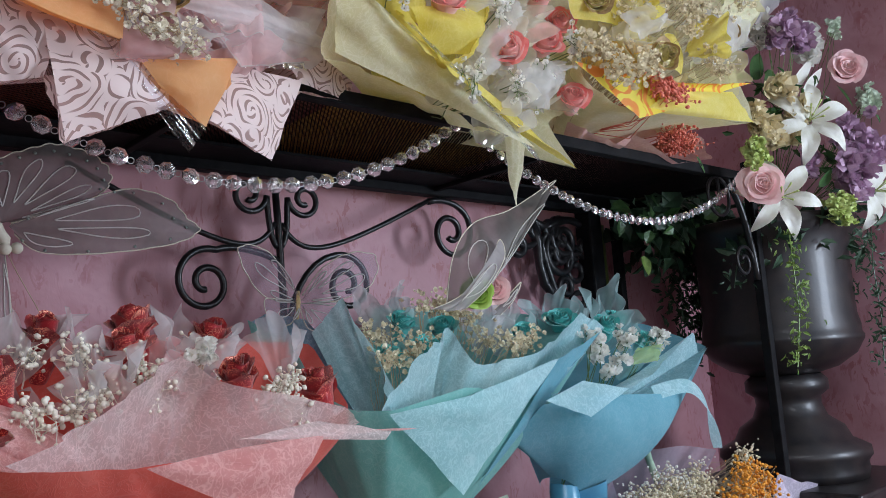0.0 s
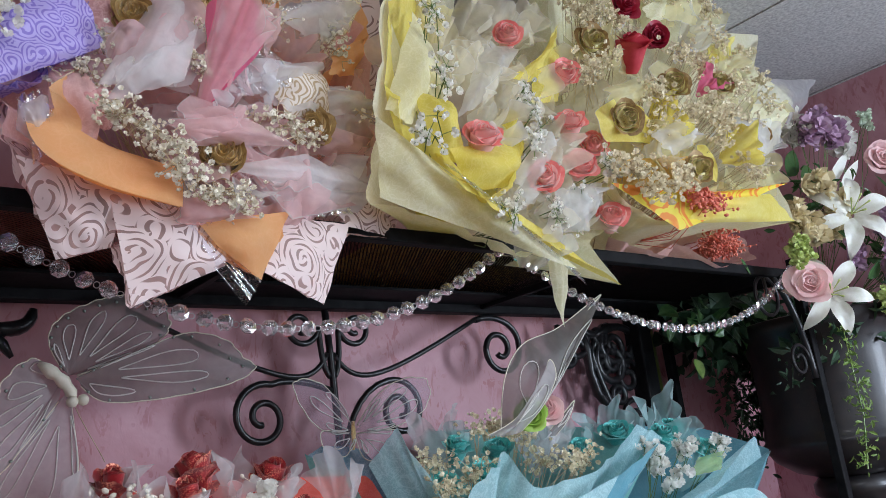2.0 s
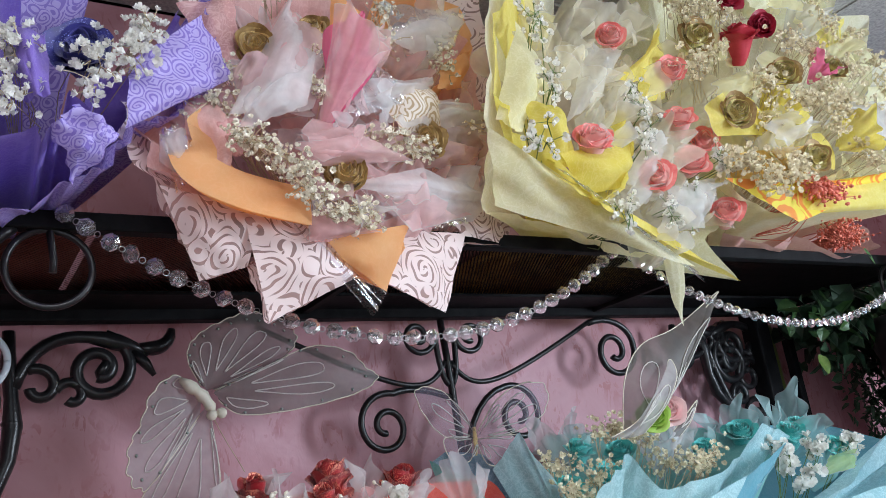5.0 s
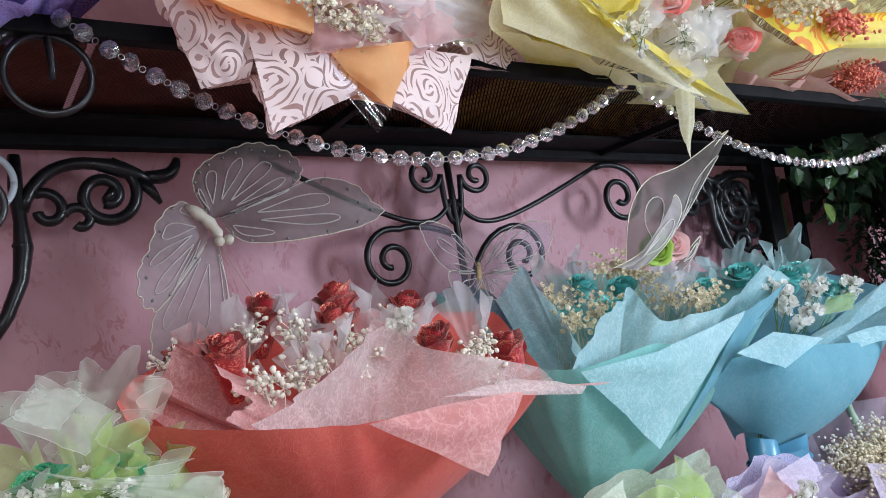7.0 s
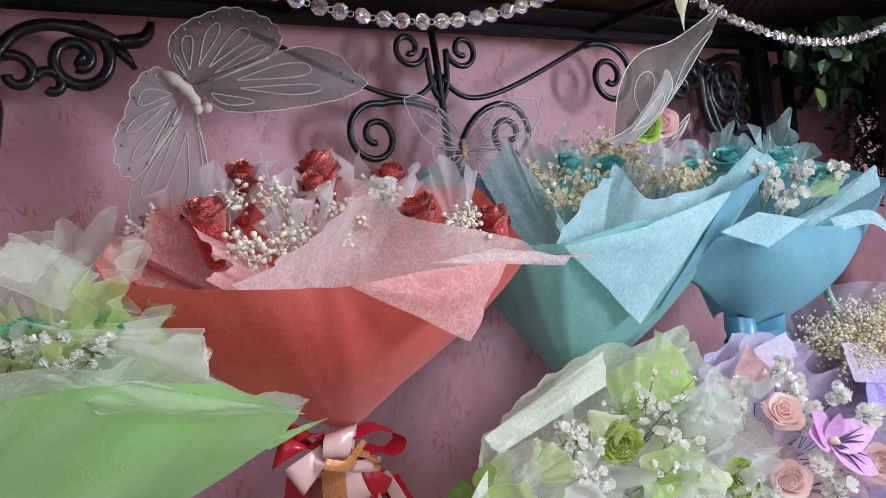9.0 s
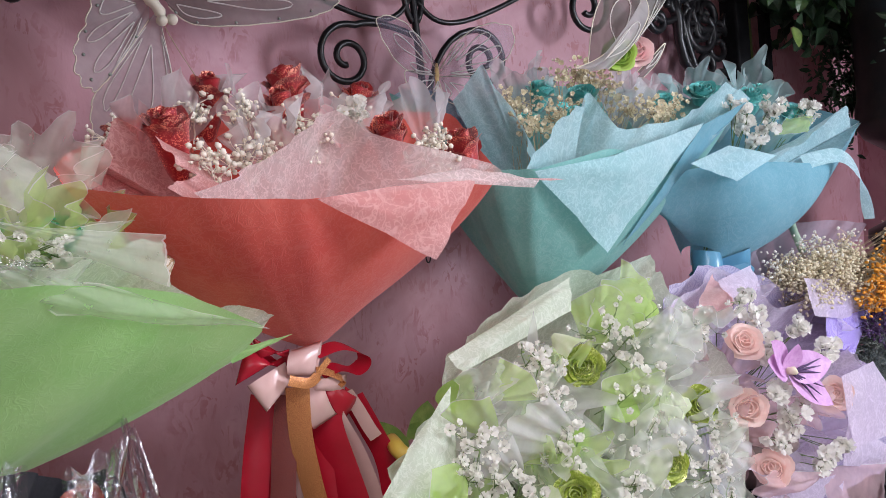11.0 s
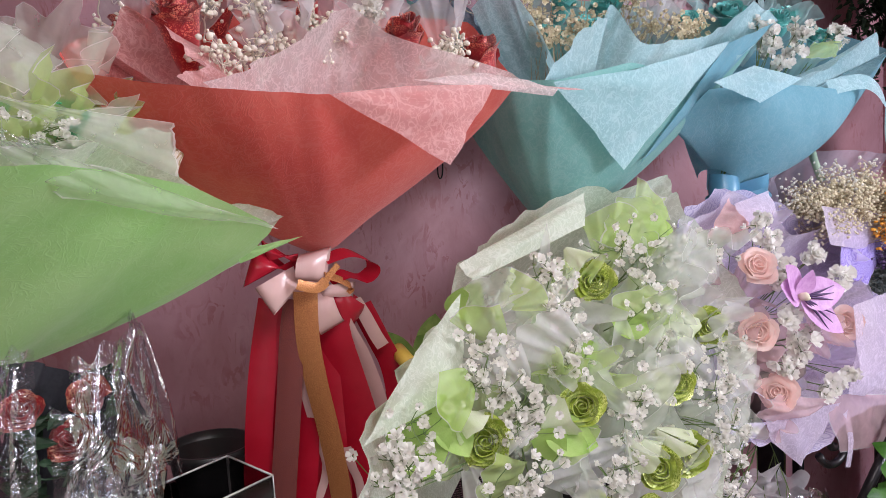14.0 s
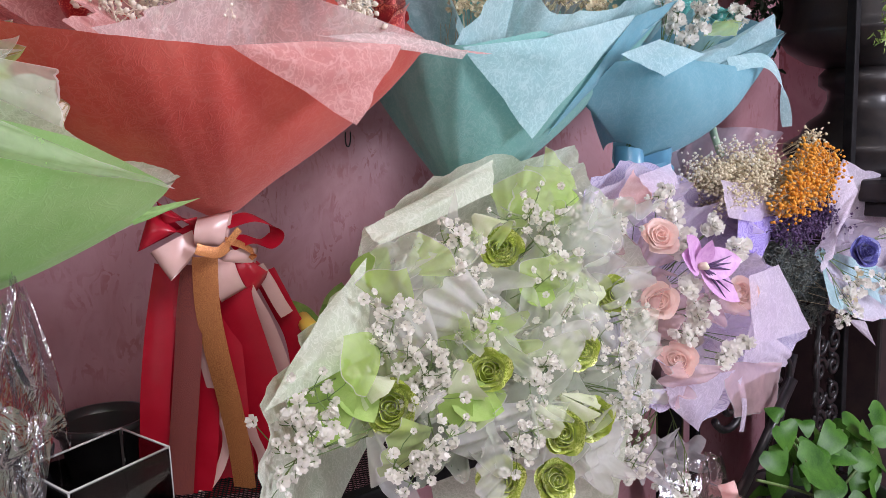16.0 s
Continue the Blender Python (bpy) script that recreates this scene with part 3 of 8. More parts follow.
def petal_mesh(m, base, th, r0, r1, h, span, curl, nu=6, nv=6, tip=0.0, twist=0.0, tuck=0.0, ruff=0.0):
    vs = []
    for j in range(nv):
        s = j / (nv - 1)
        w = span * (0.45 + 0.75 * math.sin(math.pi * (0.18 + 0.62 * s))) * (1 - tip * s * s)
        for i in range(nu):
            u = 2 * i / (nu - 1) - 1
            a = th + u * w / 2 + twist * s
            r = r0 + (r1 - r0) * s ** 0.7 + curl * max(0, s - 0.7) ** 2 * 10
            r *= 1 - tuck * u * u * s + ruff * s * math.sin(4.3 * u + th * 5)
            z = h * s * (1 - 0.17 * u * u * s) - curl * max(0, s - 0.8) * 1.5 + (0.02 * h * math.sin(u * 7 + th * 3) if s > 0.8 else 0)
            vs.append(tuple(base + m @ Vector((r * math.cos(a), r * math.sin(a), z))))
    return vs, grid_faces(nu, nv)


def rose(parent, mat, at, aim, R=0.02, H=0.04, full=3, name="rose", label="", seed=0, lip=None):
    """A rolled rose: a deep spiral heart inside rings of petals whose rims roll outwards; at is the middle of its top. lip: material of the rims."""
    rnd = random.Random(seed * 7 + 3)
    m = basis(aim)
    base = Vector(at) - (m @ Vector((0, 0, H)))
    vs, fs, sl = [], [], []

    def add(mesh, cols):
        o = len(vs)
        vs.extend(mesh[0])
        fs.extend(tuple(o + i for i in q) for q in mesh[1])
        sl.extend([1 if lip and k >= len(mesh[1]) - cols else 0 for k in range(len(mesh[1]))])
    # closed calyx and a sunken floor between the petals
    prof = ((0.0, 0.0), (0.34, 0.03), (0.62, 0.3), (0.76, 0.62), (0.6, 0.7), (0.0, 0.76))
    add(([tuple(base + m @ Vector((R * r * math.cos(k * math.pi / 8), R * r * math.sin(k * math.pi / 8), H * z))) for r, z in prof for k in range(16)], grid_faces(16, len(prof), 0, True)), 0)
    # spiral heart with a wavy rim
    n, rows = 60, 6
    heart = []
    for j in range(rows):
        q = (0.0, 0.4, 0.7, 0.88, 0.96, 1.0)[j]
        for i in range(n):
            a = i / (n - 1)
            th = a * 6.6 * math.pi + seed
            r = R * (0.05 + 0.6 * a) * (0.94 + 0.06 * q) * (1 + 0.15 * math.sin(2.37 * th + seed) + 0.05 * math.sin(5.1 * th)) + (0.05 * R if j > 4 else 0)
            z = H * (0.6 + q * (0.38 - 0.04 * a + 0.05 * math.sin(th * 1.9 + seed)))
            heart.append(tuple(base + m @ Vector((r * math.cos(th), r * math.sin(th), z))))
    add((heart, grid_faces(n, rows)), n - 1)
    for k in range(full):
        f = (k + 1) / full
        for i in range(3):
            th = 2 * math.pi * (i + 0.45 * k) / 3 + rnd.uniform(-0.25, 0.25) + seed
            add(petal_mesh(m, base, th, R * 0.4, R * (0.6 + 0.36 * f) * rnd.uniform(0.94, 1.05), H * (1.0 - 0.15 * f * f + rnd.uniform(-0.06, 0.04)),
                           2 * math.pi / 3 * 1.25, R * (0.1 + 0.26 * f) * rnd.uniform(0.6, 1.5), 9, 10, tuck=0.12 * f, ruff=0.07), 8)
    return part(name, vs, fs, [mat, lip] if lip else mat, parent, label, slots=sl)


def bloom_template(kind):
    vs, fs = [], []
    if kind == "bead":
        bm = bmesh.new()
        bmesh.ops.create_icosphere(bm, subdivisions=1, radius=1.0)
        bm.verts.index_update()
        vs = [tuple(Vector((v.co.x, v.co.y, v.co.z * 1.35)) * (1 + 0.3 * nz(*(v.co * 2)))) for v in bm.verts]
        fs = [[v.index for v in f.verts] for f in bm.faces]
        bm.free()
        return np.array(vs), fs
    # cupped florets: broad round petals in two rings
    for ring, (n, r, z, c) in enumerate(((5, 1.0, 0.1, 0.25), (4, 0.74, 0.38, 0.35))):
        for k in range(n):
            th = 2 * math.pi * (k + 0.5 * ring) / n
            o = len(vs)
            for a, rr, zz in ((0, 0.08, -0.5), (-0.66, r * 0.72, z), (0.66, r * 0.72, z), (-0.36, r * 1.05, z + c), (0.36, r * 1.05, z + c)):
                vs.append((rr * math.cos(th + a), rr * math.sin(th + a), zz))
            fs += [(o, o + 1, o + 2), (o + 1, o + 3, o + 4, o + 2)]
    return np.array(vs), fs


TEMPLATES = {k: bloom_template(k) for k in ("floret", "bead")}


def spray(parent, mat, centre, size, count, bloom=0.004, root=None, stem=None, kind="floret", seed=0, name="babys_breath", label="", stems=True, aim=(-0.5, -0.8, 0.3)):
    """A spray of tiny blooms on branching stems; size is its half-extent in x, y, z."""
    rng = np.random.RandomState(seed * 13 + 5)
    tv, tf = TEMPLATES[kind]
    c = np.array(centre, float)
    root = c + np.array([0.02, 0.12, -0.1]) if root is None else np.array(root, float)
    size = np.array(size if isinstance(size, (tuple, list)) else (size,) * 3, float)
    vs, fs, sl = [], [], []
    o = 0
    twigs = max(3, count // 7)
    hubs = []
    for k in range(twigs):
        d = rng.normal(size=3)
        d *= (0.35 + 0.6 * rng.rand()) / (np.linalg.norm(d) + 1e-9)
        hubs.append(c + d * size)
    pts = []
    for k in range(count):
        h = hubs[k % twigs]
        pts.append((h + rng.normal(size=3) * size * 0.42, h))
    for p, h in pts:
        q = Vector(Vector(aim) + Vector(rng.normal(size=3) * 0.7)).normalized()
        m = np.array(basis(q))
        s = bloom * (0.6 + 0.8 * rng.rand())
        w = rng.rand() * 6.28
        rz_ = np.array([[math.cos(w), -math.sin(w), 0], [math.sin(w), math.cos(w), 0], [0, 0, 1]])
        v = (tv * s) @ (m @ rz_).T + p
        vs.append(v)
        fs += [tuple(i + o for i in f) for f in tf]
        sl += [0] * len(tf)
        o += len(tv)
    if stems:
        def twig(a, b, r):
            nonlocal o
            mid = (a + b) / 2 + rng.normal(size=3) * 0.06 * np.linalg.norm(b - a)
            v, f = sweep([a, mid, b], r, 3, caps=False)
            vs.append(np.array(v))
            fs.extend(tuple(i + o for i in q) for q in f)
            sl.extend([1] * len(f))
            o += len(v)
        near = c + (root - c) * 0.55
        twig(root, near, 0.0013)
        for h in hubs:
            twig(near, h, 0.0006 if stem == TAN else 0.0009)
        for p, h in pts:
            if rng.rand() < (0.4 if stem == TAN else 0.75):
                twig(h, p, 0.0006)
    return tagged(part(name, np.vstack(vs), fs, [mat, stem or STEM], parent, label, smooth=(kind == "bead"), slots=sl), kind="stuff")


def leaf(parent, mat, base, tip, width, droop=0.0, fold=0.25, name="leaf", label="", facing=(0, -1, 0.3), heart=0.0, n=9):
    """A pointed leaf from base to tip, folded along its midrib."""
    base, tip = Vector(base), Vector(tip)
    d = tip - base
    side = d.cross(Vector(facing)).normalized()
    nrm = side.cross(d).normalized()
    vs = []
    for j in range(n):
        s = j / (n - 1)
        w = width * (math.sin(math.pi * min(1, s ** (0.75 - 0.3 * heart) * 0.97 + 0.03))) ** (0.8 - 0.2 * heart)
        for u in (-1, -0.5, 0, 0.5, 1):
            p = base + d * s + side * (u * w / 2) + nrm * (fold * (abs(u) ** 1.3 - heart * 0.9 * u * u * abs(u)) * w / 2 - droop * s * s) - d * (heart * 0.24 * (abs(u) * (1 - s)))
            vs.append(tuple(p))
    return part(name, vs, grid_faces(5, n), mat, parent, label)


def ribbon(parent, mat, pts, width, side=(1, 0, 0), name="ribbon_tail", label="", twist=0.0, pinch=1.0):
    """A flat band along a line of points."""
    pts = [Vector(p) for p in pts]
    # dense smooth line
    line = []
    for i in range(len(pts) - 1):
        p0, p1, p2, p3 = pts[max(i - 1, 0)], pts[i], pts[i + 1], pts[min(i + 2, len(pts) - 1)]
        for k in range(8):
            t = k / 8
            line.append(0.5 * ((2 * p1) + (p2 - p0) * t + (2 * p0 - 5 * p1 + 4 * p2 - p3) * t * t + (3 * p1 - p0 - 3 * p2 + p3) * t ** 3))
    line.append(pts[-1])
    vs, n = [], len(line)
    for i, p in enumerate(line):
        t = (line[min(i + 1, n - 1)] - line[max(i - 1, 0)]).normalized()
        s = Vector(side)
        s = (s - t * s.dot(t)).normalized()
        q = Matrix.Rotation(twist * i / n, 3, t)
        s = q @ s
        nrm = t.cross(s)
        w = width * (pinch + (1 - pinch) * math.sin(math.pi * i / (n - 1)) ** 0.6)
        for u in (-1, -0.4, 0.4, 1):
            vs.append(tuple(p + s * (u * w / 2) + nrm * (0.05 * width * (1 - u * u))))
    return part(name, vs, grid_faces(4, n), mat, parent, label)


def scroll_points(c, r_out, r_in, a0, turns, plane_y, n=36, sign=1):
    """Spiral in a plane parallel to the back wall."""
    out = []
    for i in range(n):
        s = i / (n - 1)
        a = radians(a0) + sign * 2 * math.pi * turns * s
        r = r_out + (r_in - r_out) * s ** 0.85
        out.append((c[0] + r * math.cos(a), plane_y, c[1] + r * math.sin(a)))
    return out

# ---- setting ----
XR, YB, ZC = 2.40, 1.42, 2.46
XL, YF = -2.6, -3.0


def slab(name, lo, hi, mat, label, kind="structure"):
    v, f = box_mesh(lo, hi)
    ob = part(name, v, f, mat, None, label, smooth=False)
    return tagged(ob, label, "wall" if name.startswith("wall") else name, kind=kind)


slab("floor", (XL, YF, -0.1), (XR, YB, 0), FLOOR, "brown tiled shop floor")
slab("wall_north", (XL - 0.1, YB, -0.1), (XR + 0.1, YB + 0.1, ZC + 0.1), WALL, "sponge-painted mauve pink plaster wall behind the rack")
slab("wall_west", (XL - 0.1, YF - 0.1, -0.1), (XL, YB, ZC + 0.1), WALL, "plain mauve pink plaster wall")
# right wall with the shop window's opening, y -1.5 to 0, z 0.9 to 2.4
for nm, lo, hi in (("wall_east_a", (XR, 0.0, -0.1), (XR + 0.1, YB, ZC + 0.1)), ("wall_east_b", (XR, YF - 0.1, -0.1), (XR + 0.1, -1.5, ZC + 0.1)),
                   ("wall_east_c", (XR, -1.5, -0.1), (XR + 0.1, 0.0, 0.9)), ("wall_east_d", (XR, -1.5, 2.4), (XR + 0.1, 0.0, ZC + 0.1))):
    slab(nm, lo, hi, WALL, "mauve pink plaster wall beside the urn")
# front wall, out of view, with an opening added for the fill lamp
for nm, lo, hi in (("wall_south_a", (XL, YF - 0.1, -0.1), (-2.0, YF, ZC + 0.1)), ("wall_south_b", (0.8, YF - 0.1, -0.1), (XR, YF, ZC + 0.1)),
                   ("wall_south_c", (-2.0, YF - 0.1, -0.1), (0.8, YF, 0.7)), ("wall_south_d", (-2.0, YF - 0.1, 2.3), (0.8, YF, ZC + 0.1))):
    slab(nm, lo, hi, WALL, "plain shop front wall")


def ceiling():
    """Drop ceiling: speckled tiles in a grid of pale T-bars."""
    ms = []
    tile = 0.61
    nx, ny = int((XR - XL) / tile) + 1, int((YB - YF) / tile) + 1
    for i in range(nx):
        for j in range(ny):
            x0, y1 = XR - i * tile, YB - 0.28 - (j - 1) * tile
            lo = (max(XL, x0 - tile + 0.012), max(YF, y1 - tile + 0.012), ZC)
            hi = (x0 - 0.012, min(YB, y1 - 0.012), ZC + 0.02)
            if hi[0] > lo[0] and hi[1] > lo[1]:
                ms.append(box_mesh(lo, hi))
    for i in range(nx + 1):
        x = XR - i * tile
        ms.append(box_mesh((x - 0.012, YF, ZC - 0.004), (x + 0.012, YB, ZC + 0.015)))
    for j in range(ny + 1):
        y = YB - 0.28 - (j - 1) * tile
        ms.append(box_mesh((XL, y - 0.012, ZC - 0.0065), (XR, min(YB, y + 0.012), ZC + 0.013)))
    ms.append(box_mesh((XL, YF, ZC + 0.03), (XR, YB, ZC + 0.1)))
    v, f, _ = join(*ms)
    tagged(part("ceiling", v, f, CEIL, None, smooth=False), "grey speckled drop ceiling in a T-bar grid", "ceiling", kind="structure")


ceiling()

# ---- iron rack ----
RX0, RX1, RY0, RY1 = -0.08, 1.885, 0.955, 1.33
SHELF, LOW = 1.845, 0.805
rack = thing("iron_rack", (0.9, 1.15, 0.0), "black wrought-iron plant rack with mesh shelves and scrollwork", "rack")


def bar(name, pts, r=0.006, flat=1.0, sides=8, parent=rack):
    v, f = sweep(pts, r, sides, flat)
    return part(name, v, f, IRON, parent)


def square_bar(name, a, b, w):
    a, b = Vector(a), Vector(b)
    lo = [min(a[k], b[k]) - w / 2 for k in range(3)]
    hi = [max(a[k], b[k]) + w / 2 for k in range(3)]
    v, f = box_mesh(lo, hi, w * 0.12)
    return part(name, v, f, IRONM, rack, smooth=False)


def expanded_mesh(name, x0, x1, y0, y1, z, step=0.0064, half=0.0056):
    """Expanded-metal sheet: zigzag strands that meet in long diamonds."""
    vs, fs = [], []
    ny = int((y1 - y0) / (2 * half))
    nx = int((x1 - x0) / (step / 1))
    w = 0.0016
    for j in range(ny + 1):
        y = y0 + j * 2 * half
        for sgn in (1, -1):
            o = len(vs)
            for i in range(nx + 1):
                x = x0 + i * step
                yy = y + 2 * half * (0.5 + 0.5 * sgn * (1 if i % 2 == 0 else -1))
                vs.append((x, yy - w, z))
                vs.append((x, yy + w, z + 0.0014))
            fs += [(o + 2 * i, o + 2 * i + 2, o + 2 * i + 3, o + 2 * i + 1) for i in range(nx)]
    return part(name, vs, fs, IRONM, rack, "black expanded-metal shelf mesh", smooth=False)


def rack_shelf(z, y0, y1, x1=RX1):
    expanded_mesh("shelf_mesh", RX0, x1, y0, y1, z)
    square_bar("front_rail", (RX0, y0, z), (x1, y0, z), 0.022)
    square_bar("back_rail", (RX0, y1, z - 0.012), (x1, y1, z - 0.012), 0.03)
    square_bar("side_rail", (RX0, y0 + 0.012, z - 0.001), (RX0, y1 - 0.017, z - 0.001), 0.02)
    square_bar("side_rail", (x1, y0 + 0.012, z - 0.001), (x1, y1 - 0.017, z - 0.001), 0.02)
    for x in (0.52, 1.2) if x1 > 1.5 else (0.52,):
        square_bar("cross_bar", (x, y0 + 0.012, z - 0.012), (x, y1 - 0.017, z - 0.012), 0.014)


rack_shelf(SHELF, RY0, RY1)
# black strip added for the bouquets' shade over the back of the mesh
v, f = box_mesh((RX0 + 0.01, 1.225, SHELF - 0.010), (RX1 - 0.01, 1.314, SHELF - 0.004), 0.001)
part("shade_strip", v, f, IRONM, rack, "black strip standing in for shade at the shelf's back", smooth=False)
rack_shelf(LOW, RY0 - 0.03, RY1, 1.30)
for x in (RX0, RX1):
    square_bar("front_post", (x, RY0, 0.01), (x, RY0, SHELF + 0.03), 0.022)
    square_bar("back_post", (x - 0.03 * (1 if x > 1 else -1), RY1, 0.01), (x - 0.03 * (1 if x > 1 else -1), RY1, SHELF + 0.03), 0.022)

# central scroll crest under the top shelf, in the back plane
YS = 1.335
CX, ZT = 0.815, 1.81
bar("crest_stem", [(CX - 0.005, YS, ZT + 0.02), (CX, YS, 1.73), (CX + 0.004, YS, 1.6), (CX + 0.004, YS, 1.5)], 0.007)
for sg in (-1, 1):
    # upper curl: hangs from the shelf and rolls inward beside the stem
    arm = bezier((CX + sg * 0.004, YS, 1.690), (CX + sg * 0.02, YS, 1.705), (CX + sg * 0.02, YS, 1.75), (CX + sg * 0.022, YS, 1.785), 10)
    bar("upper_curl", arm + scroll_points((CX + sg * 0.060, 1.785), 0.038, 0.010, 180 if sg > 0 else 0, 1.3, YS, 34, sg), 0.0058)
    # long rod that runs up to the shelf
    bar("brace_rod", bezier((CX + sg * 0.006, YS, 1.735), (CX + sg * 0.05, YS, 1.665), (CX + sg * 0.10, YS, 1.675), (CX + sg * 0.38, YS, 1.81), 18), 0.0052)
    # lower curl
    if sg < 0:
        lo = scroll_points((CX - 0.148, 1.622), 0.062, 0.012, 70, 1.55, YS, 46, 1)
        start = bezier((CX - 0.004, YS, 1.665), (CX - 0.05, YS, 1.685), (CX - 0.1, YS, 1.69), lo[0], 8)
    else:
        lo = scroll_points((CX + 0.148, 1.622), 0.062, 0.012, 110, 1.55, YS, 46, -1)
        start = bezier((CX + 0.012, YS, 1.53), (CX + 0.02, YS, 1.6), (CX + 0.06, YS, 1.67), lo[0], 8)
    bar("lower_curl", start[:-1] + lo, 0.0062)


def acanthus_bracket(x, sg):
    """Cast corner bracket beside a back post: stem, arm with leaf tip and rolled scrolls. sg: +1 grows to the right."""
    y = YS + 0.01
    P = lambda dx, dz: (x + sg * dx, y, ZT + dz)
    bar("bracket_stem", [P(0, 0), P(0, -0.05), P(0.004, -0.10), P(0.006, -0.14), P(0.0, -0.19), P(-0.02, -0.24), P(-0.06, -0.3)], [0.009, 0.011, 0.010, 0.014, 0.011, 0.010, 0.010], sides=8)
    bar("bracket_knop", [P(0.005, -0.125), P(0.005, -0.137), P(0.005, -0.149)], [0.009, 0.015, 0.009])
    bar("bracket_arm", bezier(P(0.006, -0.085), P(0.03, -0.01), P(0.09, 0.015), P(0.2, -0.04), 14), [0.010] * 9 + [0.010, 0.013, 0.014, 0.011, 0.006])
    bar("bracket_leaf", bezier(P(0.185, -0.03), P(0.21, -0.035), P(0.235, -0.03), P(0.238, 0.0), 8), [0.008, 0.011, 0.012, 0.012, 0.011, 0.010, 0.009, 0.006])
    bar("bracket_leaf", [P(0.175, -0.035), P(0.195, -0.055), P(0.208, -0.075)], [0.009, 0.009, 0.004])
    bar("big_scroll", [(px, y, pz) for px, _, pz in scroll_points((x + sg * 0.125, ZT - 0.062), 0.055, 0.012, 80 if sg > 0 else 100, 1.5, y, 40, -sg)], 0.0095)
    bar("scroll_boss", [P(0.124, -0.058), P(0.130, -0.062), P(0.136, -0.066)], [0.010, 0.017, 0.010])
    bar("small_scroll", [(px, y, pz) for px, _, pz in scroll_points((x + sg * 0.04, ZT - 0.085), 0.030, 0.012, 120 if sg > 0 else 60, 0.8, y, 20, -sg)], 0.0085)
    bar("small_scroll", [(px, y, pz) for px, _, pz in scroll_points((x + sg * 0.085, ZT - 0.10), 0.024, 0.009, 160 if sg > 0 else 20, 0.8, y, 20, -sg)], 0.008)


acanthus_bracket(0.06, 1)
acanthus_bracket(1.775, -1)
# scrolled end of the right brace
bar("brace_curl", bezier((1.19, YS, 1.806), (1.25, YS, 1.825), (1.32, YS, 1.80), (1.312, YS, 1.745), 10)[:-1] + scroll_points((1.252, 1.742), 0.06, 0.014, 0, 1.35, YS, 40, -1), 0.0068)
# second scroll set below the right bracket
for dz in (0.12, 0.22, 0.31):
    bar("side_scroll", scroll_points((1.69, ZT - dz - 0.02), 0.05, 0.012, 20, 1.3, YS + 0.01, 34, 1), 0.0075)
bar("bracket_stem", [(1.528, YS + 0.01, 1.804), (1.551, YS + 0.01, 1.738), (1.552, YS + 0.01, 1.682), (1.566, YS + 0.01, 1.634), (1.606, YS + 0.01, 1.591), (1.658, YS + 0.01, 1.554)], [0.012, 0.014, 0.011, 0.013, 0.010, 0.008])
bar("big_scroll", scroll_points((1.635, 1.709), 0.062, 0.014, 120, 1.6, YS + 0.01, 44, 1), 0.010)
bar("small_scroll", scroll_points((1.481, 1.727), 0.036, 0.010, 90, 1.3, YS + 0.01, 30, 1), 0.009)
bar("small_scroll", scroll_points((1.60, 1.775), 0.030, 0.010, 60, 1.2, YS + 0.01, 30, -1), 0.009)
square_bar("back_upright", (1.745, YS, 0.02), (1.745, YS, ZT), 0.05)
for cx, cz, r in ((1.60, 1.70, 0.034), (1.645, 1.625, 0.03), (1.73, 1.56, 0.03), (1.755, 1.70, 0.026), (1.54, 1.765, 0.024)):
    bar("side_scroll", scroll_points((cx, cz), r, 0.008, 200, 1.35, YS + 0.01, 30, -1), 0.0085)
bar("side_rib", bezier((1.56, YS + 0.01, ZT - 0.06), (1.58, YS + 0.01, 1.66), (1.61, YS + 0.01, 1.56), (1.72, YS + 0.01, 1.47), 16), 0.009)
bar("side_rib", bezier((1.46, YS + 0.01, ZT - 0.01), (1.44, YS + 0.01, 1.74), (1.50, YS + 0.01, 1.70), (1.55, YS + 0.01, 1.74), 16), 0.008)

# front corner braces with ring and curl
for x, sg in ((RX0, 1), (RX1, -1)):
    bar("corner_brace", bezier((x + sg * 0.012, RY0, 1.60), (x + sg * 0.02, RY0, 1.72), (x + sg * 0.06, RY0, 1.80), (x + sg * 0.11, RY0, 1.838), 16), 0.008)
    bar("brace_ring", scroll_points((x + sg * 0.147, 1.79), 0.046, 0.044, 90, 1.0, RY0, 40, 1) + [(x + sg * 0.147 + 0.004, RY0, 1.80), (x + sg * 0.15, RY0, 1.785)], 0.0042)
    bar("brace_curl", scroll_points((x + sg * 0.065, 1.64), 0.045, 0.012, 0 if sg < 0 else 180, 1.4, RY0, 34, -sg), 0.0042)

# cast panel on the right leg, below the flowers
for k in range(5):
    for s2 in (-1, 1):
        bar("leg_scroll", scroll_points((1.812 + s2 * 0.031, 0.565 + 0.062 * k), 0.031, 0.007, 90 + 90 * s2, 1.45, RY0, 30, s2 * (1 if k % 2 else -1)), 0.0062)
    bar("leg_boss", [(1.812, RY0 - 0.006, 0.59 + 0.062 * k), (1.812, RY0 - 0.012, 0.596 + 0.062 * k), (1.812, RY0 - 0.006, 0.602 + 0.062 * k)], [0.004, 0.009, 0.004])
bar("leg_rib", [(1.77, RY0, 0.3), (1.77, RY0, 0.95)], 0.008)
bar("leg_rib", [(1.70, RY0, 0.82), (1.86, RY0, 0.82)], 0.006)
for k, c in enumerate(((1.52, 0.755), (1.345, 0.73))):
    bar("leg_hook", scroll_points(c, 0.055, 0.014, 200, 1.2, RY0 - 0.05, 30, 1), 0.0075)
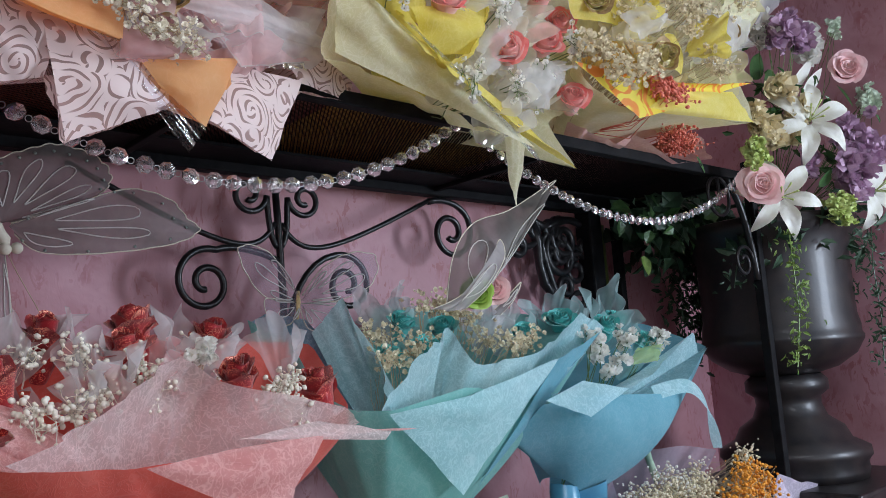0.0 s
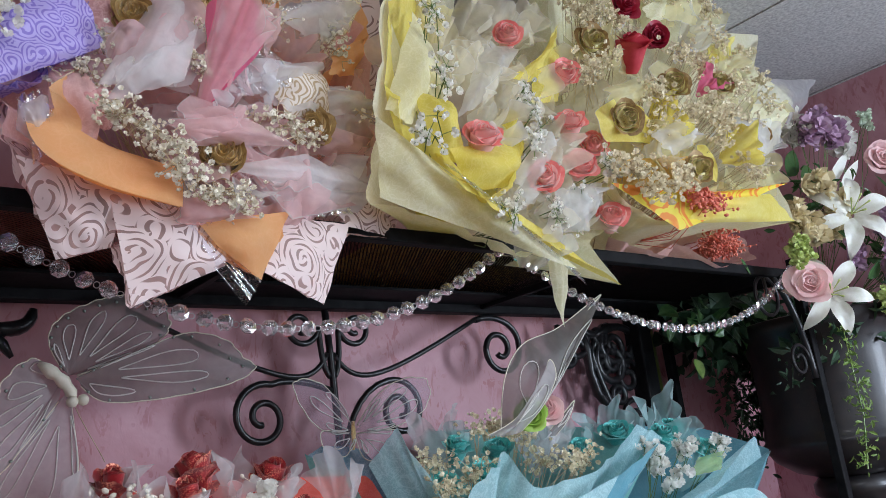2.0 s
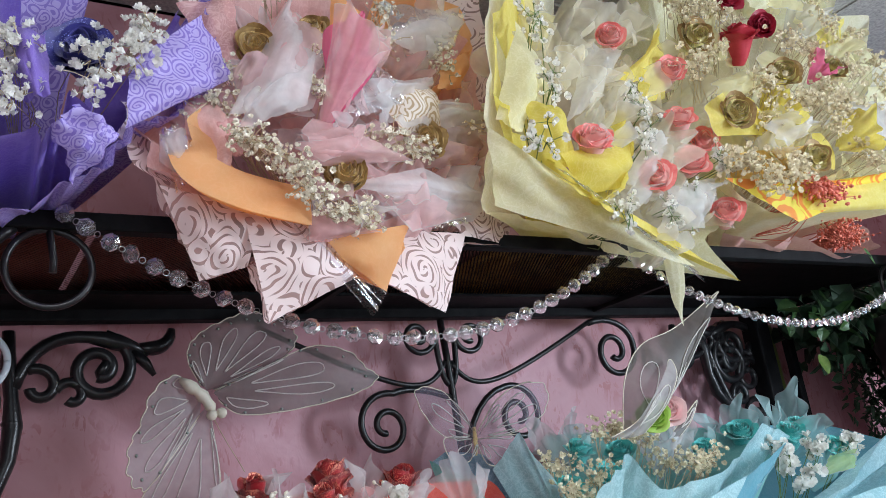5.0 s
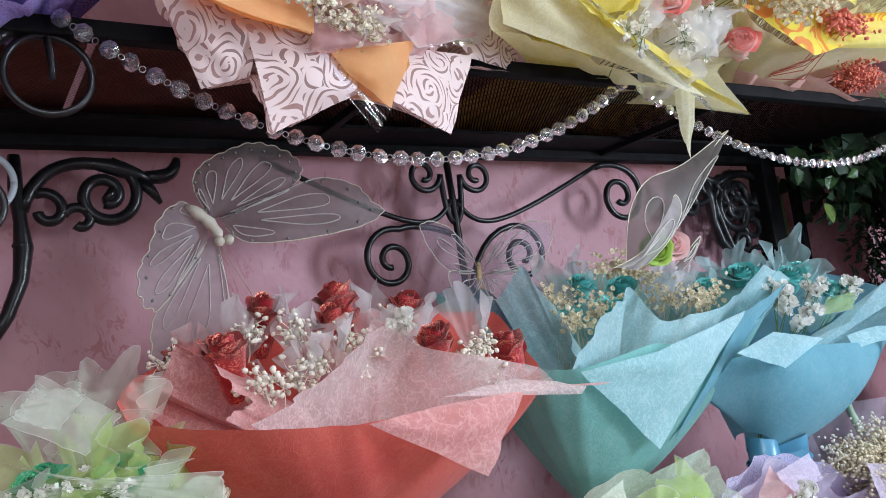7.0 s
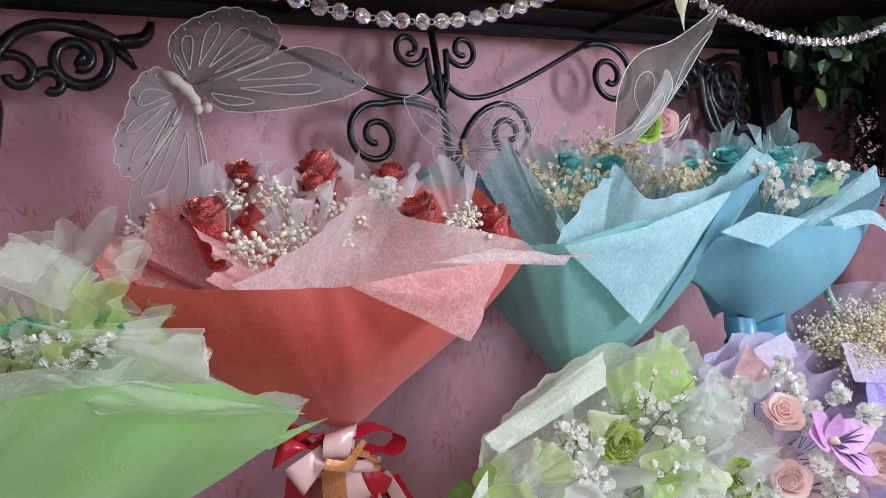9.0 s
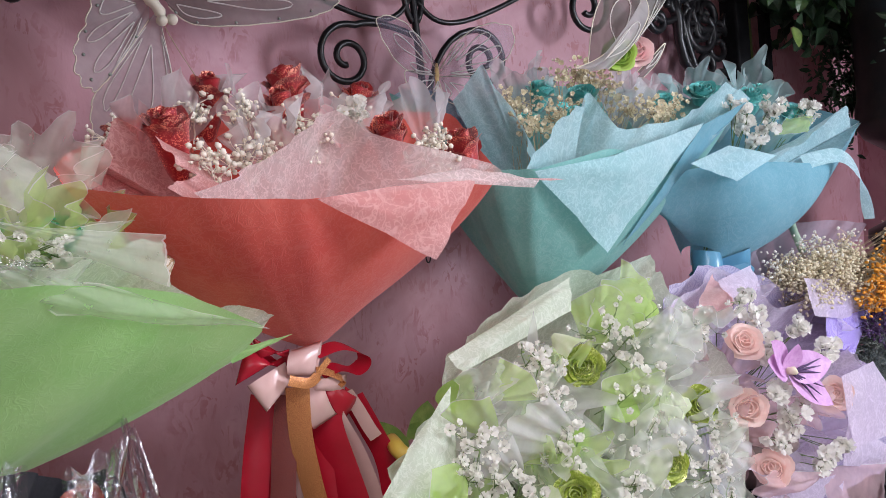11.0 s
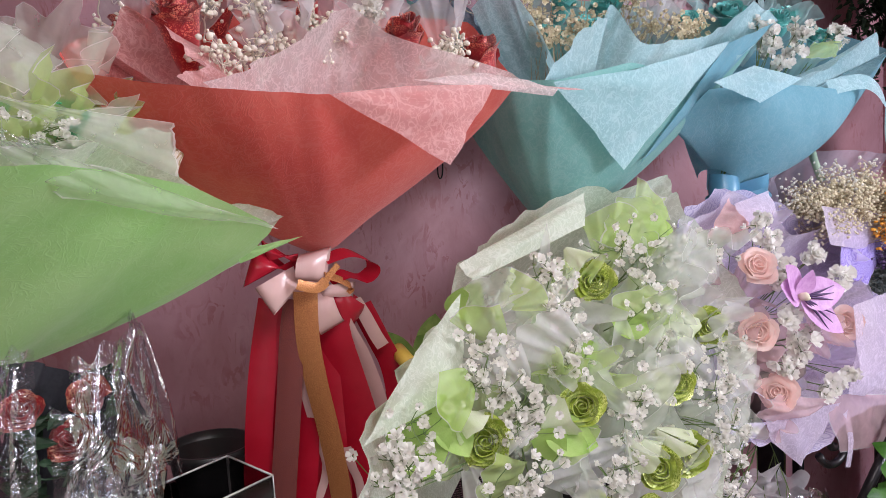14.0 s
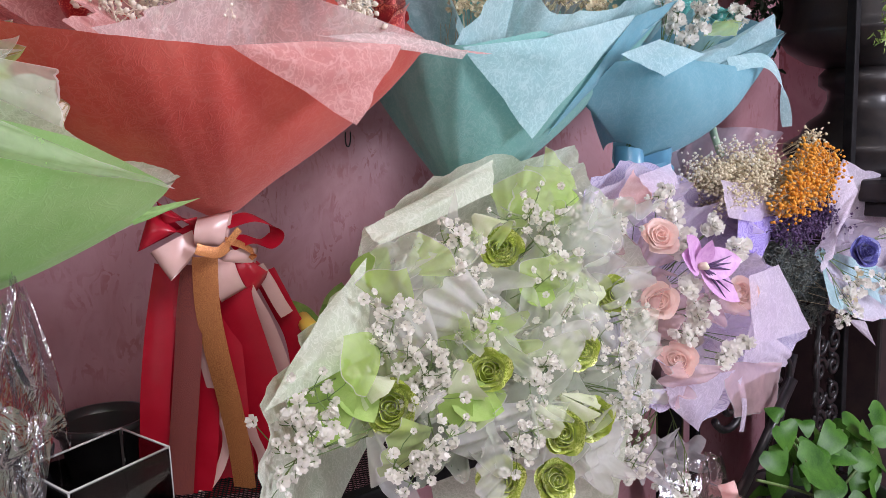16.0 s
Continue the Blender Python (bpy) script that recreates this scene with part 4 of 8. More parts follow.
bar("leg_rod", [(1.47, RY0 - 0.05, 0.5), (1.58, RY0 - 0.05, 0.78)], 0.006)
bar("leg_rod", [(1.30, RY0 - 0.1, 0.58), (1.48, RY0 - 0.1, 0.76)], 0.010)

# ---- bouquets ----
LIPS = {"gold_rose": DRYLIP, "olive_rose": DRYLIP, "green_glitter_rose": GREENLIP, "red_glitter_rose": REDLIP, "coral_rose": CORALLIP}


def roses(b, mat, pts, aim, R, H, full=3, label="", seed=0):
    rnd = random.Random(seed)
    for k, p in enumerate(pts):
        a = Vector(aim) + Vector((rnd.uniform(-0.22, 0.22), rnd.uniform(-0.2, 0.2), rnd.uniform(-0.22, 0.22)))
        rose(b, mat, p, a, 1.14 * R * rnd.uniform(0.92, 1.1), 1.1 * H * rnd.uniform(0.95, 1.08), full, label=label, seed=seed + k, lip=LIPS.get(mat.name))


def sprays(b, mat, pts, size, count, bloom, root, stem=None, kind="floret", label="", seed=0, stems=True):
    for k, p in enumerate(pts):
        foot = tuple(Vector(p) + Vector((0.004, 0.03, -0.06))) if root == "near" else root
        at = Vector(p) + (Vector((0.004, 0.012, -0.014)) if root == "near" else Vector((-0.006, -0.012, 0)))
        spray(b, mat, at, size, int(count * 1.05), bloom * (1.32 if kind == "floret" else 1.15), foot, stem, kind, seed * 17 + k, label=label, stems=stems)


def tulles(b, mat, pts, aim, radius, height, seed=0, lobes=4, ruff=0.35, spread=0.45, label=""):
    """Gathered veils whose mouths lie at the points given."""
    rnd = random.Random(seed + 99)
    for k, p in enumerate(pts):
        a = (Vector(aim) + Vector((rnd.uniform(-1, 1), rnd.uniform(-0.5, 0.5), rnd.uniform(-1, 1))) * spread).normalized()
        h = height * rnd.uniform(0.8, 1.2)
        p = Vector(p) + Vector((0.015, 0.035, 0))
        cup(b, mat, Vector(p) - a * h * 0.8, a, radius * rnd.uniform(0.8, 1.2), h, lobes, rnd.uniform(200, 330), rnd.uniform(0, 360), ruff, seed=rnd.uniform(0, 9), label=label)


OUT = (-0.4, -0.85, 0.15)
RISE = (-0.25, -0.45, 0.8)

def added_wrap_foot(b, mat, x0, x1, seed):
    """An added lower end of a wrap, flat and creased on the shelf, that stands in for the shade seen up through the
    mesh.
    """
    vs, nu, nv = [], 30, 16
    for side in (0, 1):
        for j in range(nv):
            for i in range(nu):
                u, w = i / (nu - 1), j / (nv - 1)
                edge = (4 * u * (1 - u)) ** 0.5 * (4 * w * (1 - w)) ** 0.5
                x, y = x0 + (x1 - x0) * u, 1.02 + 0.29 * w
                low = SHELF + 0.012 + 0.010 * edge * (0.5 + nz(x * 9, y * 9, seed))
                vs.append((x, y, low if side == 0 else low + 0.002 + 0.05 * edge))
    part("added_wrap_foot", vs, grid_faces(nu, nv) + grid_faces(nu, nv, nu * nv), mat, b)


# peach bouquet on the top shelf
b = thing("bouquet", (0.48, 1.2, SHELF + 0.012), "peach and pink bouquet in rose-printed wrap with gold roses", "bouquet", "bouquets on the rack")
NECK = (0.50, 1.22, 1.90)
added_wrap_foot(b, MAROON, 0.13, 0.72, 0.9)
sheet(b, ROSEP, NECK, [(0.140, 0.860, 1.976), (0.128, 0.850, 1.903), (0.174, 0.870, 1.838), (0.213, 0.885, 1.759), (0.266, 0.875, 1.775), (0.285, 0.870, 1.707), (0.393, 0.870, 1.758), (0.453, 0.880, 1.754), (0.547, 0.905, 1.725), (0.594, 0.910, 1.828), (0.722, 0.960, 1.846), (0.694, 0.950, 1.963), (0.722, 0.950, 2.085), (0.734, 0.950, 2.311), (0.560, 0.930, 2.393), (0.336, 0.900, 2.312), (0.182, 0.870, 2.151)], -0.02, seed=1)
sheet(b, MAUVE, NECK, [(0.171, 0.860, 1.974), (0.136, 0.850, 1.914), (0.181, 0.845, 1.856), (0.269, 0.845, 1.814), (0.376, 0.850, 1.793), (0.531, 0.880, 1.851), (0.674, 0.930, 1.991), (0.683, 0.930, 2.160), (0.541, 0.920, 2.286), (0.257, 0.880, 2.185)], -0.01, seed=2)
sheet(b, ORANGE, NECK, [(0.210, 0.840, 1.926), (0.186, 0.825, 1.878), (0.236, 0.820, 1.837), (0.319, 0.830, 1.829), (0.363, 0.840, 1.789), (0.430, 0.860, 1.741), (0.471, 0.860, 1.817), (0.543, 0.880, 1.868)], 0.0, seed=3)
sheet(b, ORANGE, NECK, [(0.577, 0.900, 2.066), (0.682, 0.920, 2.159), (0.667, 0.920, 2.233), (0.504, 0.900, 2.233)], 0.0, seed=4)
flap(b, ROSEP, (0.164, 0.850, 1.856), (0.275, 0.840, 1.830), (0.262, 0.865, 1.769), (0.209, 0.875, 1.754), 0.012, 0.006, seed=31)
flap(b, ROSEP, (0.252, 0.840, 1.829), (0.393, 0.850, 1.805), (0.390, 0.860, 1.754), (0.282, 0.862, 1.703), 0.012, 0.006, seed=32)
flap(b, ROSEP, (0.474, 0.875, 1.828), (0.595, 0.900, 1.837), (0.544, 0.900, 1.722), (0.446, 0.870, 1.752), 0.008, 0.005, seed=33)
flap(b, ROSEP, (0.566, 0.900, 1.878), (0.673, 0.930, 1.897), (0.717, 0.955, 1.843), (0.592, 0.905, 1.835), 0.008, 0.005, seed=34)
flap(b, ORANGE, (0.349, 0.838, 1.799), (0.479, 0.855, 1.829), (0.435, 0.858, 1.739), (0.375, 0.845, 1.774), 0.012, 0.004, seed=35)
film_sheet(b, FILM, (0.300, 0.835, 1.820), (0.337, 0.830, 1.824), (0.439, 0.865, 1.740), (0.417, 0.865, 1.709), 0.008, 3.0, label="clear cellophane edge", seed=1)
ribbon(b, ORANGE, [(0.225, 0.845, 1.930), (0.197, 0.825, 1.895), (0.199, 0.815, 1.864), (0.246, 0.810, 1.840), (0.324, 0.815, 1.828)], 0.052, (0.35, 0.25, 0.9), name="wrap_fold")
ribbon(b, ORANGE, [(0.192, 0.830, 1.888), (0.194, 0.820, 1.857), (0.242, 0.820, 1.832), (0.324, 0.825, 1.821)], 0.03, (0.2, 0.3, 0.9), name="wrap_fold")
flap(b, VEILP, (0.243, 0.830, 1.944), (0.327, 0.800, 1.955), (0.374, 0.830, 2.070), (0.342, 0.870, 2.139), 0.03, 0.012, seed=3)
flap(b, VEILP, (0.308, 0.800, 1.901), (0.392, 0.790, 1.914), (0.478, 0.820, 1.903), (0.319, 0.800, 1.870), 0.02, 0.012, seed=4)
cup(b, VEILM, (0.360, 0.830, 1.937), (0.3, -0.3, 0.9), 0.032, 0.12, 2, 250, 130, 0.3, "petal_wrap", 0.4)
cup(b, VEILP, (0.354, 0.825, 1.934), (0.25, -0.4, 0.9), 0.04, 0.13, 2, 200, 170, 0.3, "petal_wrap", 1.4)
flap(b, VEIL, (0.424, 0.820, 1.867), (0.700, 0.930, 1.955), (0.610, 0.900, 1.855), (0.455, 0.840, 1.839), 0.02, 0.015, seed=6)
flap(b, VEIL, (0.589, 0.900, 2.022), (0.711, 0.940, 2.063), (0.674, 0.930, 1.991), (0.557, 0.880, 1.955), 0.02, 0.012, seed=7)
flap(b, VEILP, (0.325, 0.835, 1.793), (0.340, 0.825, 1.833), (0.438, 0.840, 1.834), (0.434, 0.850, 1.819), 0.015, 0.01, seed=8)
flap(b, ROSEG, (0.460, 0.850, 2.017), (0.548, 0.870, 2.055), (0.564, 0.870, 1.977), (0.471, 0.840, 1.951), 0.03, 0.008, seed=9)
tulles(b, VEIL, [(0.339, 0.820, 1.990), (0.539, 0.880, 2.151), (0.420, 0.840, 2.010), (0.385, 0.820, 1.863), (0.311, 0.850, 2.045)], OUT, 0.06, 0.09, 3)
tulles(b, VEILP, [(0.300, 0.860, 2.049), (0.366, 0.820, 1.891), (0.508, 0.860, 1.891), (0.595, 0.900, 2.060)], OUT, 0.05, 0.08, 4)
roses(b, GOLDR, [(0.366, 0.795, 1.876), (0.281, 0.830, 2.049), (0.357, 0.840, 2.094), (0.515, 0.840, 1.953)], OUT, 0.0205, 0.05, 3, "dried gold rose", 10)
sprays(b, IVORY, [(0.269, 0.810, 1.887), (0.307, 0.800, 1.859), (0.347, 0.810, 1.824), (0.469, 0.830, 1.914), (0.244, 0.840, 1.960), (0.618, 0.900, 2.017), (0.481, 0.870, 2.102), (0.577, 0.890, 2.108), (0.371, 0.830, 2.037), (0.401, 0.830, 1.824)], (0.032, 0.016, 0.022), 52, 0.0024, NECK, TAN, kind="floret", seed=1)
sprays(b, IVORY, [(0.291, 0.800, 1.871), (0.323, 0.800, 1.843), (0.254, 0.820, 1.904), (0.230, 0.850, 1.955), (0.446, 0.830, 1.932), (0.508, 0.850, 1.932), (0.381, 0.820, 1.826), (0.653, 0.920, 2.026), (0.361, 0.820, 1.982), (0.601, 0.900, 2.099), (0.264, 0.850, 1.998), (0.503, 0.880, 2.162), (0.327, 0.870, 2.144)], (0.026, 0.014, 0.018), 40, 0.0024, NECK, TAN, kind="floret", seed=61)
tulles(b, VEILP, [(0.313, 0.840, 1.947), (0.440, 0.840, 1.972), (0.470, 0.860, 1.863), (0.270, 0.880, 2.055), (0.429, 0.860, 2.073), (0.613, 0.920, 1.970), (0.347, 0.820, 1.927), (0.477, 0.860, 2.047)], OUT, 0.065, 0.09, 62, 3, 0.3, 0.8)
flap(b, VEIL, (0.243, 0.820, 1.935), (0.316, 0.800, 1.950), (0.380, 0.830, 2.047), (0.289, 0.840, 1.997), 0.02, 0.02, seed=63)
flap(b, VEIL, (0.408, 0.830, 2.015), (0.557, 0.870, 2.056), (0.526, 0.860, 2.011), (0.420, 0.830, 1.980), 0.02, 0.02, seed=64)
flap(b, VEILP, (0.489, 0.840, 1.954), (0.684, 0.930, 1.987), (0.561, 0.880, 1.921), (0.505, 0.850, 1.911), 0.02, 0.015, seed=65)

flap(b, VEIL, (0.236, 0.815, 1.907), (0.322, 0.790, 1.946), (0.345, 0.800, 2.023), (0.272, 0.820, 1.961), 0.02, 0.008, seed=66)
flap(b, VEIL, (0.332, 0.850, 2.115), (0.350, 0.810, 2.030), (0.315, 0.800, 1.939), (0.303, 0.830, 2.032), 0.02, 0.006, seed=67)
flap(b, VEILP, (0.304, 0.800, 1.894), (0.375, 0.785, 1.913), (0.388, 0.785, 1.896), (0.336, 0.790, 1.875), 0.012, 0.004, seed=68)
flap(b, VEIL, (0.372, 0.810, 1.858), (0.492, 0.830, 1.899), (0.671, 0.900, 1.890), (0.460, 0.830, 1.851), 0.02, 0.008, seed=69)
flap(b, VEILP, (0.324, 0.815, 1.824), (0.425, 0.835, 1.809), (0.352, 0.830, 1.796), (0.325, 0.830, 1.790), 0.01, 0.004, seed=70)
flap(b, VEIL, (0.478, 0.860, 2.117), (0.652, 0.900, 2.217), (0.621, 0.890, 2.135), (0.519, 0.860, 2.089), 0.02, 0.01, seed=71)
flap(b, VEIL, (0.164, 0.840, 1.913), (0.190, 0.830, 1.919), (0.194, 0.825, 1.849), (0.162, 0.840, 1.879), 0.02, 0.008, seed=72)
film_sheet(b, FILM, (0.161, 0.830, 1.912), (0.184, 0.830, 1.925), (0.200, 0.830, 1.866), (0.177, 0.830, 1.839), 0.012, 4.0, 24, 12, seed=118)
film_sheet(b, FILM, (0.373, 0.820, 2.007), (0.453, 0.830, 2.040), (0.493, 0.840, 2.000), (0.391, 0.820, 1.950), 0.012, 4.0, 24, 12, seed=449)
film_sheet(b, FILM, (0.393, 0.840, 1.877), (0.568, 0.880, 1.883), (0.605, 0.900, 1.853), (0.481, 0.860, 1.821), 0.012, 4.0, 24, 12, seed=480)
film_sheet(b, FILM, (0.482, 0.860, 2.164), (0.660, 0.900, 2.208), (0.608, 0.890, 2.115), (0.489, 0.860, 2.103), 0.012, 4.0, 24, 12, seed=543)
flap(b, VEILP, (0.314, 0.810, 1.917), (0.409, 0.820, 1.946), (0.415, 0.820, 1.910), (0.343, 0.810, 1.879), 0.020, 0.012, seed=673)
flap(b, VEIL, (0.234, 0.810, 1.931), (0.328, 0.810, 1.973), (0.348, 0.820, 2.032), (0.337, 0.850, 2.129), 0.030, 0.012, seed=372)
flap(b, VEILP, (0.387, 0.820, 1.899), (0.485, 0.850, 1.883), (0.606, 0.890, 1.862), (0.477, 0.850, 1.816), 0.015, 0.012, seed=893)
flap(b, VEIL, (0.430, 0.840, 1.992), (0.543, 0.860, 1.970), (0.678, 0.910, 2.031), (0.593, 0.880, 2.037), 0.020, 0.012, seed=751)
flap(b, MAUVE, (0.193, 0.860, 1.995), (0.254, 0.840, 1.945), (0.237, 0.830, 1.869), (0.195, 0.840, 1.915), 0.010, 0.012, seed=490)
flap(b, ORANGE, (0.418, 0.880, 2.181), (0.466, 0.880, 2.151), (0.419, 0.860, 2.045), (0.396, 0.860, 2.096), 0.015, 0.012, seed=601)
flap(b, ORANGE, (0.588, 0.890, 2.096), (0.677, 0.920, 2.159), (0.636, 0.910, 2.076), (0.579, 0.890, 2.056), 0.008, 0.012, seed=836)
flap(b, PINKP, (0.198, 0.870, 2.106), (0.266, 0.860, 2.123), (0.271, 0.850, 2.034), (0.238, 0.860, 2.023), 0.010, 0.012, seed=277)
flap(b, PINKP, (0.327, 0.830, 1.818), (0.400, 0.850, 1.835), (0.364, 0.840, 1.795), (0.332, 0.830, 1.791), 0.006, 0.012, seed=859)
flap(b, VEILP, (0.275, 0.830, 2.029), (0.318, 0.820, 2.009), (0.253, 0.820, 1.958), (0.246, 0.840, 2.000), 0.030, 0.012, seed=498)
flap(b, VEILP, (0.439, 0.840, 1.966), (0.506, 0.850, 1.941), (0.444, 0.840, 1.893), (0.406, 0.830, 1.920), 0.020, 0.012, seed=862)
flap(b, PINKP, (0.222, 0.850, 1.945), (0.274, 0.840, 1.942), (0.256, 0.840, 1.896), (0.225, 0.850, 1.902), 0.020, 0.012, seed=514)
fan(b, VEILP, (0.436, 0.860, 1.925), (0.323, 0.800, 1.911), 0.068, 3, seed=60)
fan(b, VEILP, (0.398, 0.850, 1.894), (0.332, 0.805, 1.839), 0.068, 4, seed=61)
fan(b, VEILP, (0.514, 0.880, 1.942), (0.444, 0.830, 1.846), 0.090, 5, seed=62)
fan(b, VEIL, (0.381, 0.870, 2.024), (0.299, 0.825, 1.962), 0.075, 3, seed=63)
fan(b, VEIL, (0.555, 0.900, 2.034), (0.463, 0.840, 1.967), 0.083, 4, seed=64)
fan(b, VEIL, (0.579, 0.920, 2.131), (0.541, 0.880, 2.157), 0.113, 5, seed=65)
fan(b, VEIL, (0.569, 0.900, 1.931), (0.597, 0.880, 1.892), 0.083, 3, seed=66)
fan(b, VEILP, (0.286, 0.870, 2.008), (0.236, 0.840, 1.949), 0.068, 4, seed=67)
fan(b, VEILP, (0.429, 0.880, 2.080), (0.356, 0.830, 2.007), 0.060, 5, seed=68)

# yellow bouquet with coral rosebuds
b = thing("bouquet", (0.95, 1.2, SHELF + 0.012), "yellow bouquet with coral rosebuds and white baby's breath", "bouquet", "bouquets on the rack")
NECK = (0.98, 1.22, 1.90)
added_wrap_foot(b, OCHRE, 0.73, 1.20, 5.1)
sheet(b, CREAM, NECK, [(0.838, 0.840, 2.395), (0.655, 0.800, 2.251), (0.602, 0.780, 2.094), (0.574, 0.780, 1.944), (0.579, 0.830, 1.848), (0.713, 0.840, 1.835), (0.857, 0.860, 1.809), (0.969, 0.880, 1.806), (1.030, 0.880, 1.813), (1.108, 0.860, 1.760), (1.032, 0.850, 1.828), (1.105, 0.840, 1.883), (1.189, 0.840, 2.041), (1.283, 0.860, 2.381), (1.132, 0.860, 2.509)], -0.02, seed=11)
sheet(b, YELLOW, NECK, [(0.758, 0.830, 2.278), (0.616, 0.785, 2.127), (0.600, 0.780, 1.981), (0.624, 0.770, 1.925), (0.671, 0.760, 1.888), (0.726, 0.765, 1.847), (0.786, 0.765, 1.876), (0.842, 0.770, 1.964), (0.822, 0.780, 2.004)], 0.0, seed=12)
flap(b, CREAM, (0.568, 0.775, 1.941), (0.659, 0.770, 1.887), (0.971, 0.830, 1.776), (0.593, 0.820, 1.849), 0.012, 0.012, label="pale yellow folded wrap edge", seed=10)
flap(b, CREAM, (0.941, 0.865, 1.829), (0.999, 0.865, 1.827), (0.995, 0.900, 1.697), (0.970, 0.890, 1.738), 0.006, 0.006, seed=14, name="wrap_tongue")
flap(b, YELLOW, (0.650, 0.765, 1.884), (0.752, 0.775, 1.835), (1.103, 0.855, 1.762), (0.943, 0.840, 1.797), 0.01, 0.008, seed=11)
film_sheet(b, FILM, (0.656, 0.755, 1.883), (0.714, 0.760, 1.859), (1.009, 0.850, 1.757), (0.977, 0.845, 1.781), 0.008, 3.0, label="clear cellophane edge", seed=12)
flap(b, YELLOW, (0.845, 0.800, 2.065), (0.955, 0.810, 2.141), (1.027, 0.830, 2.227), (0.908, 0.800, 2.076), 0.02, 0.01, seed=13)
tulles(b, VEILC, [(0.775, 0.790, 2.096), (0.750, 0.800, 2.146), (0.871, 0.790, 2.064), (0.869, 0.780, 1.963), (0.797, 0.780, 2.037), (0.909, 0.800, 1.864), (0.911, 0.820, 2.202)], OUT, 0.065, 0.09, 5)
tulles(b, VEIL, [(0.844, 0.780, 1.914), (0.956, 0.800, 1.896), (1.035, 0.810, 2.028), (0.894, 0.820, 1.825), (0.759, 0.760, 1.958)], OUT, 0.05, 0.07, 6)
roses(b, CORALR, [(0.729, 0.744, 1.944), (0.957, 0.780, 2.020), (0.859, 0.765, 1.905), (0.976, 0.785, 1.949), (1.058, 0.810, 1.879), (0.980, 0.790, 2.113), (0.863, 0.800, 2.161), (1.034, 0.800, 1.997)], (-0.45, -0.75, 0.38), 0.020, 0.046, 2, "coral silk rosebud", 20)
sprays(b, WHITEB, [(0.678, 0.765, 2.015), (0.640, 0.755, 1.920), (0.794, 0.785, 1.837), (0.905, 0.805, 1.834), (0.855, 0.775, 2.015), (0.845, 0.770, 1.951), (0.954, 0.800, 1.867), (1.036, 0.800, 1.942), (0.682, 0.780, 2.101)], (0.022, 0.014, 0.03), 30, 0.0036, NECK, STEM, seed=2)
tulles(b, VEILC, [(0.739, 0.790, 2.034), (0.695, 0.800, 2.087), (0.817, 0.800, 2.139), (0.922, 0.810, 2.135), (1.040, 0.820, 2.097), (0.857, 0.790, 1.883), (1.025, 0.820, 1.920)], OUT, 0.07, 0.11, 66, 3, 0.25, 0.5)
flap(b, VEIL, (0.802, 0.780, 1.884), (0.863, 0.770, 1.976), (0.920, 0.780, 1.969), (0.838, 0.790, 1.855), 0.02, 0.012, seed=67)
flap(b, VEIL, (0.906, 0.790, 1.888), (1.044, 0.800, 1.923), (0.987, 0.810, 1.835), (0.871, 0.800, 1.816), 0.02, 0.012, seed=68)
flap(b, YELLOW, (0.680, 0.770, 1.912), (0.842, 0.780, 1.956), (0.808, 0.790, 1.881), (0.720, 0.780, 1.858), 0.030, 0.010, seed=1228)
flap(b, YELLOW, (0.643, 0.790, 2.003), (0.708, 0.780, 1.988), (0.721, 0.780, 1.893), (0.666, 0.780, 1.901), 0.020, 0.010, seed=1128)
flap(b, YELLOW, (0.914, 0.810, 2.096), (1.023, 0.830, 2.223), (0.989, 0.830, 2.069), (0.904, 0.810, 2.039), 0.012, 0.010, seed=1212)
flap(b, CREAM, (0.595, 0.790, 1.962), (0.687, 0.820, 2.151), (0.732, 0.820, 2.077), (0.637, 0.790, 1.948), 0.020, 0.010, seed=900)
flap(b, VEIL, (0.721, 0.790, 1.973), (0.825, 0.820, 2.133), (0.904, 0.820, 2.141), (0.792, 0.790, 2.020), 0.020, 0.010, seed=996)
fan(b, VEILC, (0.815, 0.850, 2.060), (0.756, 0.820, 2.112), 0.083, 5, seed=80)
fan(b, VEIL, (0.867, 0.840, 2.014), (0.901, 0.810, 2.064), 0.083, 3, seed=81)
fan(b, VEILY, (0.727, 0.830, 1.981), (0.664, 0.800, 2.038), 0.075, 4, seed=82)
fan(b, VEIL, (0.833, 0.830, 1.911), (0.838, 0.800, 1.855), 0.090, 5, seed=83)
fan(b, VEILC, (1.012, 0.840, 1.982), (1.065, 0.820, 2.042), 0.068, 3, seed=84)
fan(b, VEILC, (0.889, 0.860, 2.138), (0.930, 0.840, 2.221), 0.083, 4, seed=85)
fan(b, VEILY, (0.749, 0.850, 2.127), (0.731, 0.840, 2.187), 0.083, 5, seed=86)
fan(b, VEIL, (0.964, 0.840, 1.907), (0.980, 0.820, 1.853), 0.068, 3, seed=87)

# yellow bouquet with olive and wine roses
b = thing("bouquet", (1.40, 1.2, SHELF + 0.012), "yellow bouquet with dried olive roses and cream blooms", "bouquet", "bouquets on the rack")
NECK = (1.42, 1.22, 1.90)
added_wrap_foot(b, MAUVE, 1.21, 1.85, 8.5)
sheet(b, CREAM, NECK, [(1.014, 0.840, 2.168), (1.044, 0.850, 2.364), (1.311, 0.850, 2.511), (1.637, 0.870, 2.484), (1.590, 0.860, 2.371), (1.838, 0.880, 2.438), (1.756, 0.870, 2.326), (1.938, 0.880, 2.275), (1.697, 0.860, 2.071), (1.758, 0.860, 1.940), (1.421, 0.820, 1.893), (1.159, 0.800, 1.862), (1.052, 0.790, 1.892), (1.055, 0.800, 2.007)], -0.02, seed=21)
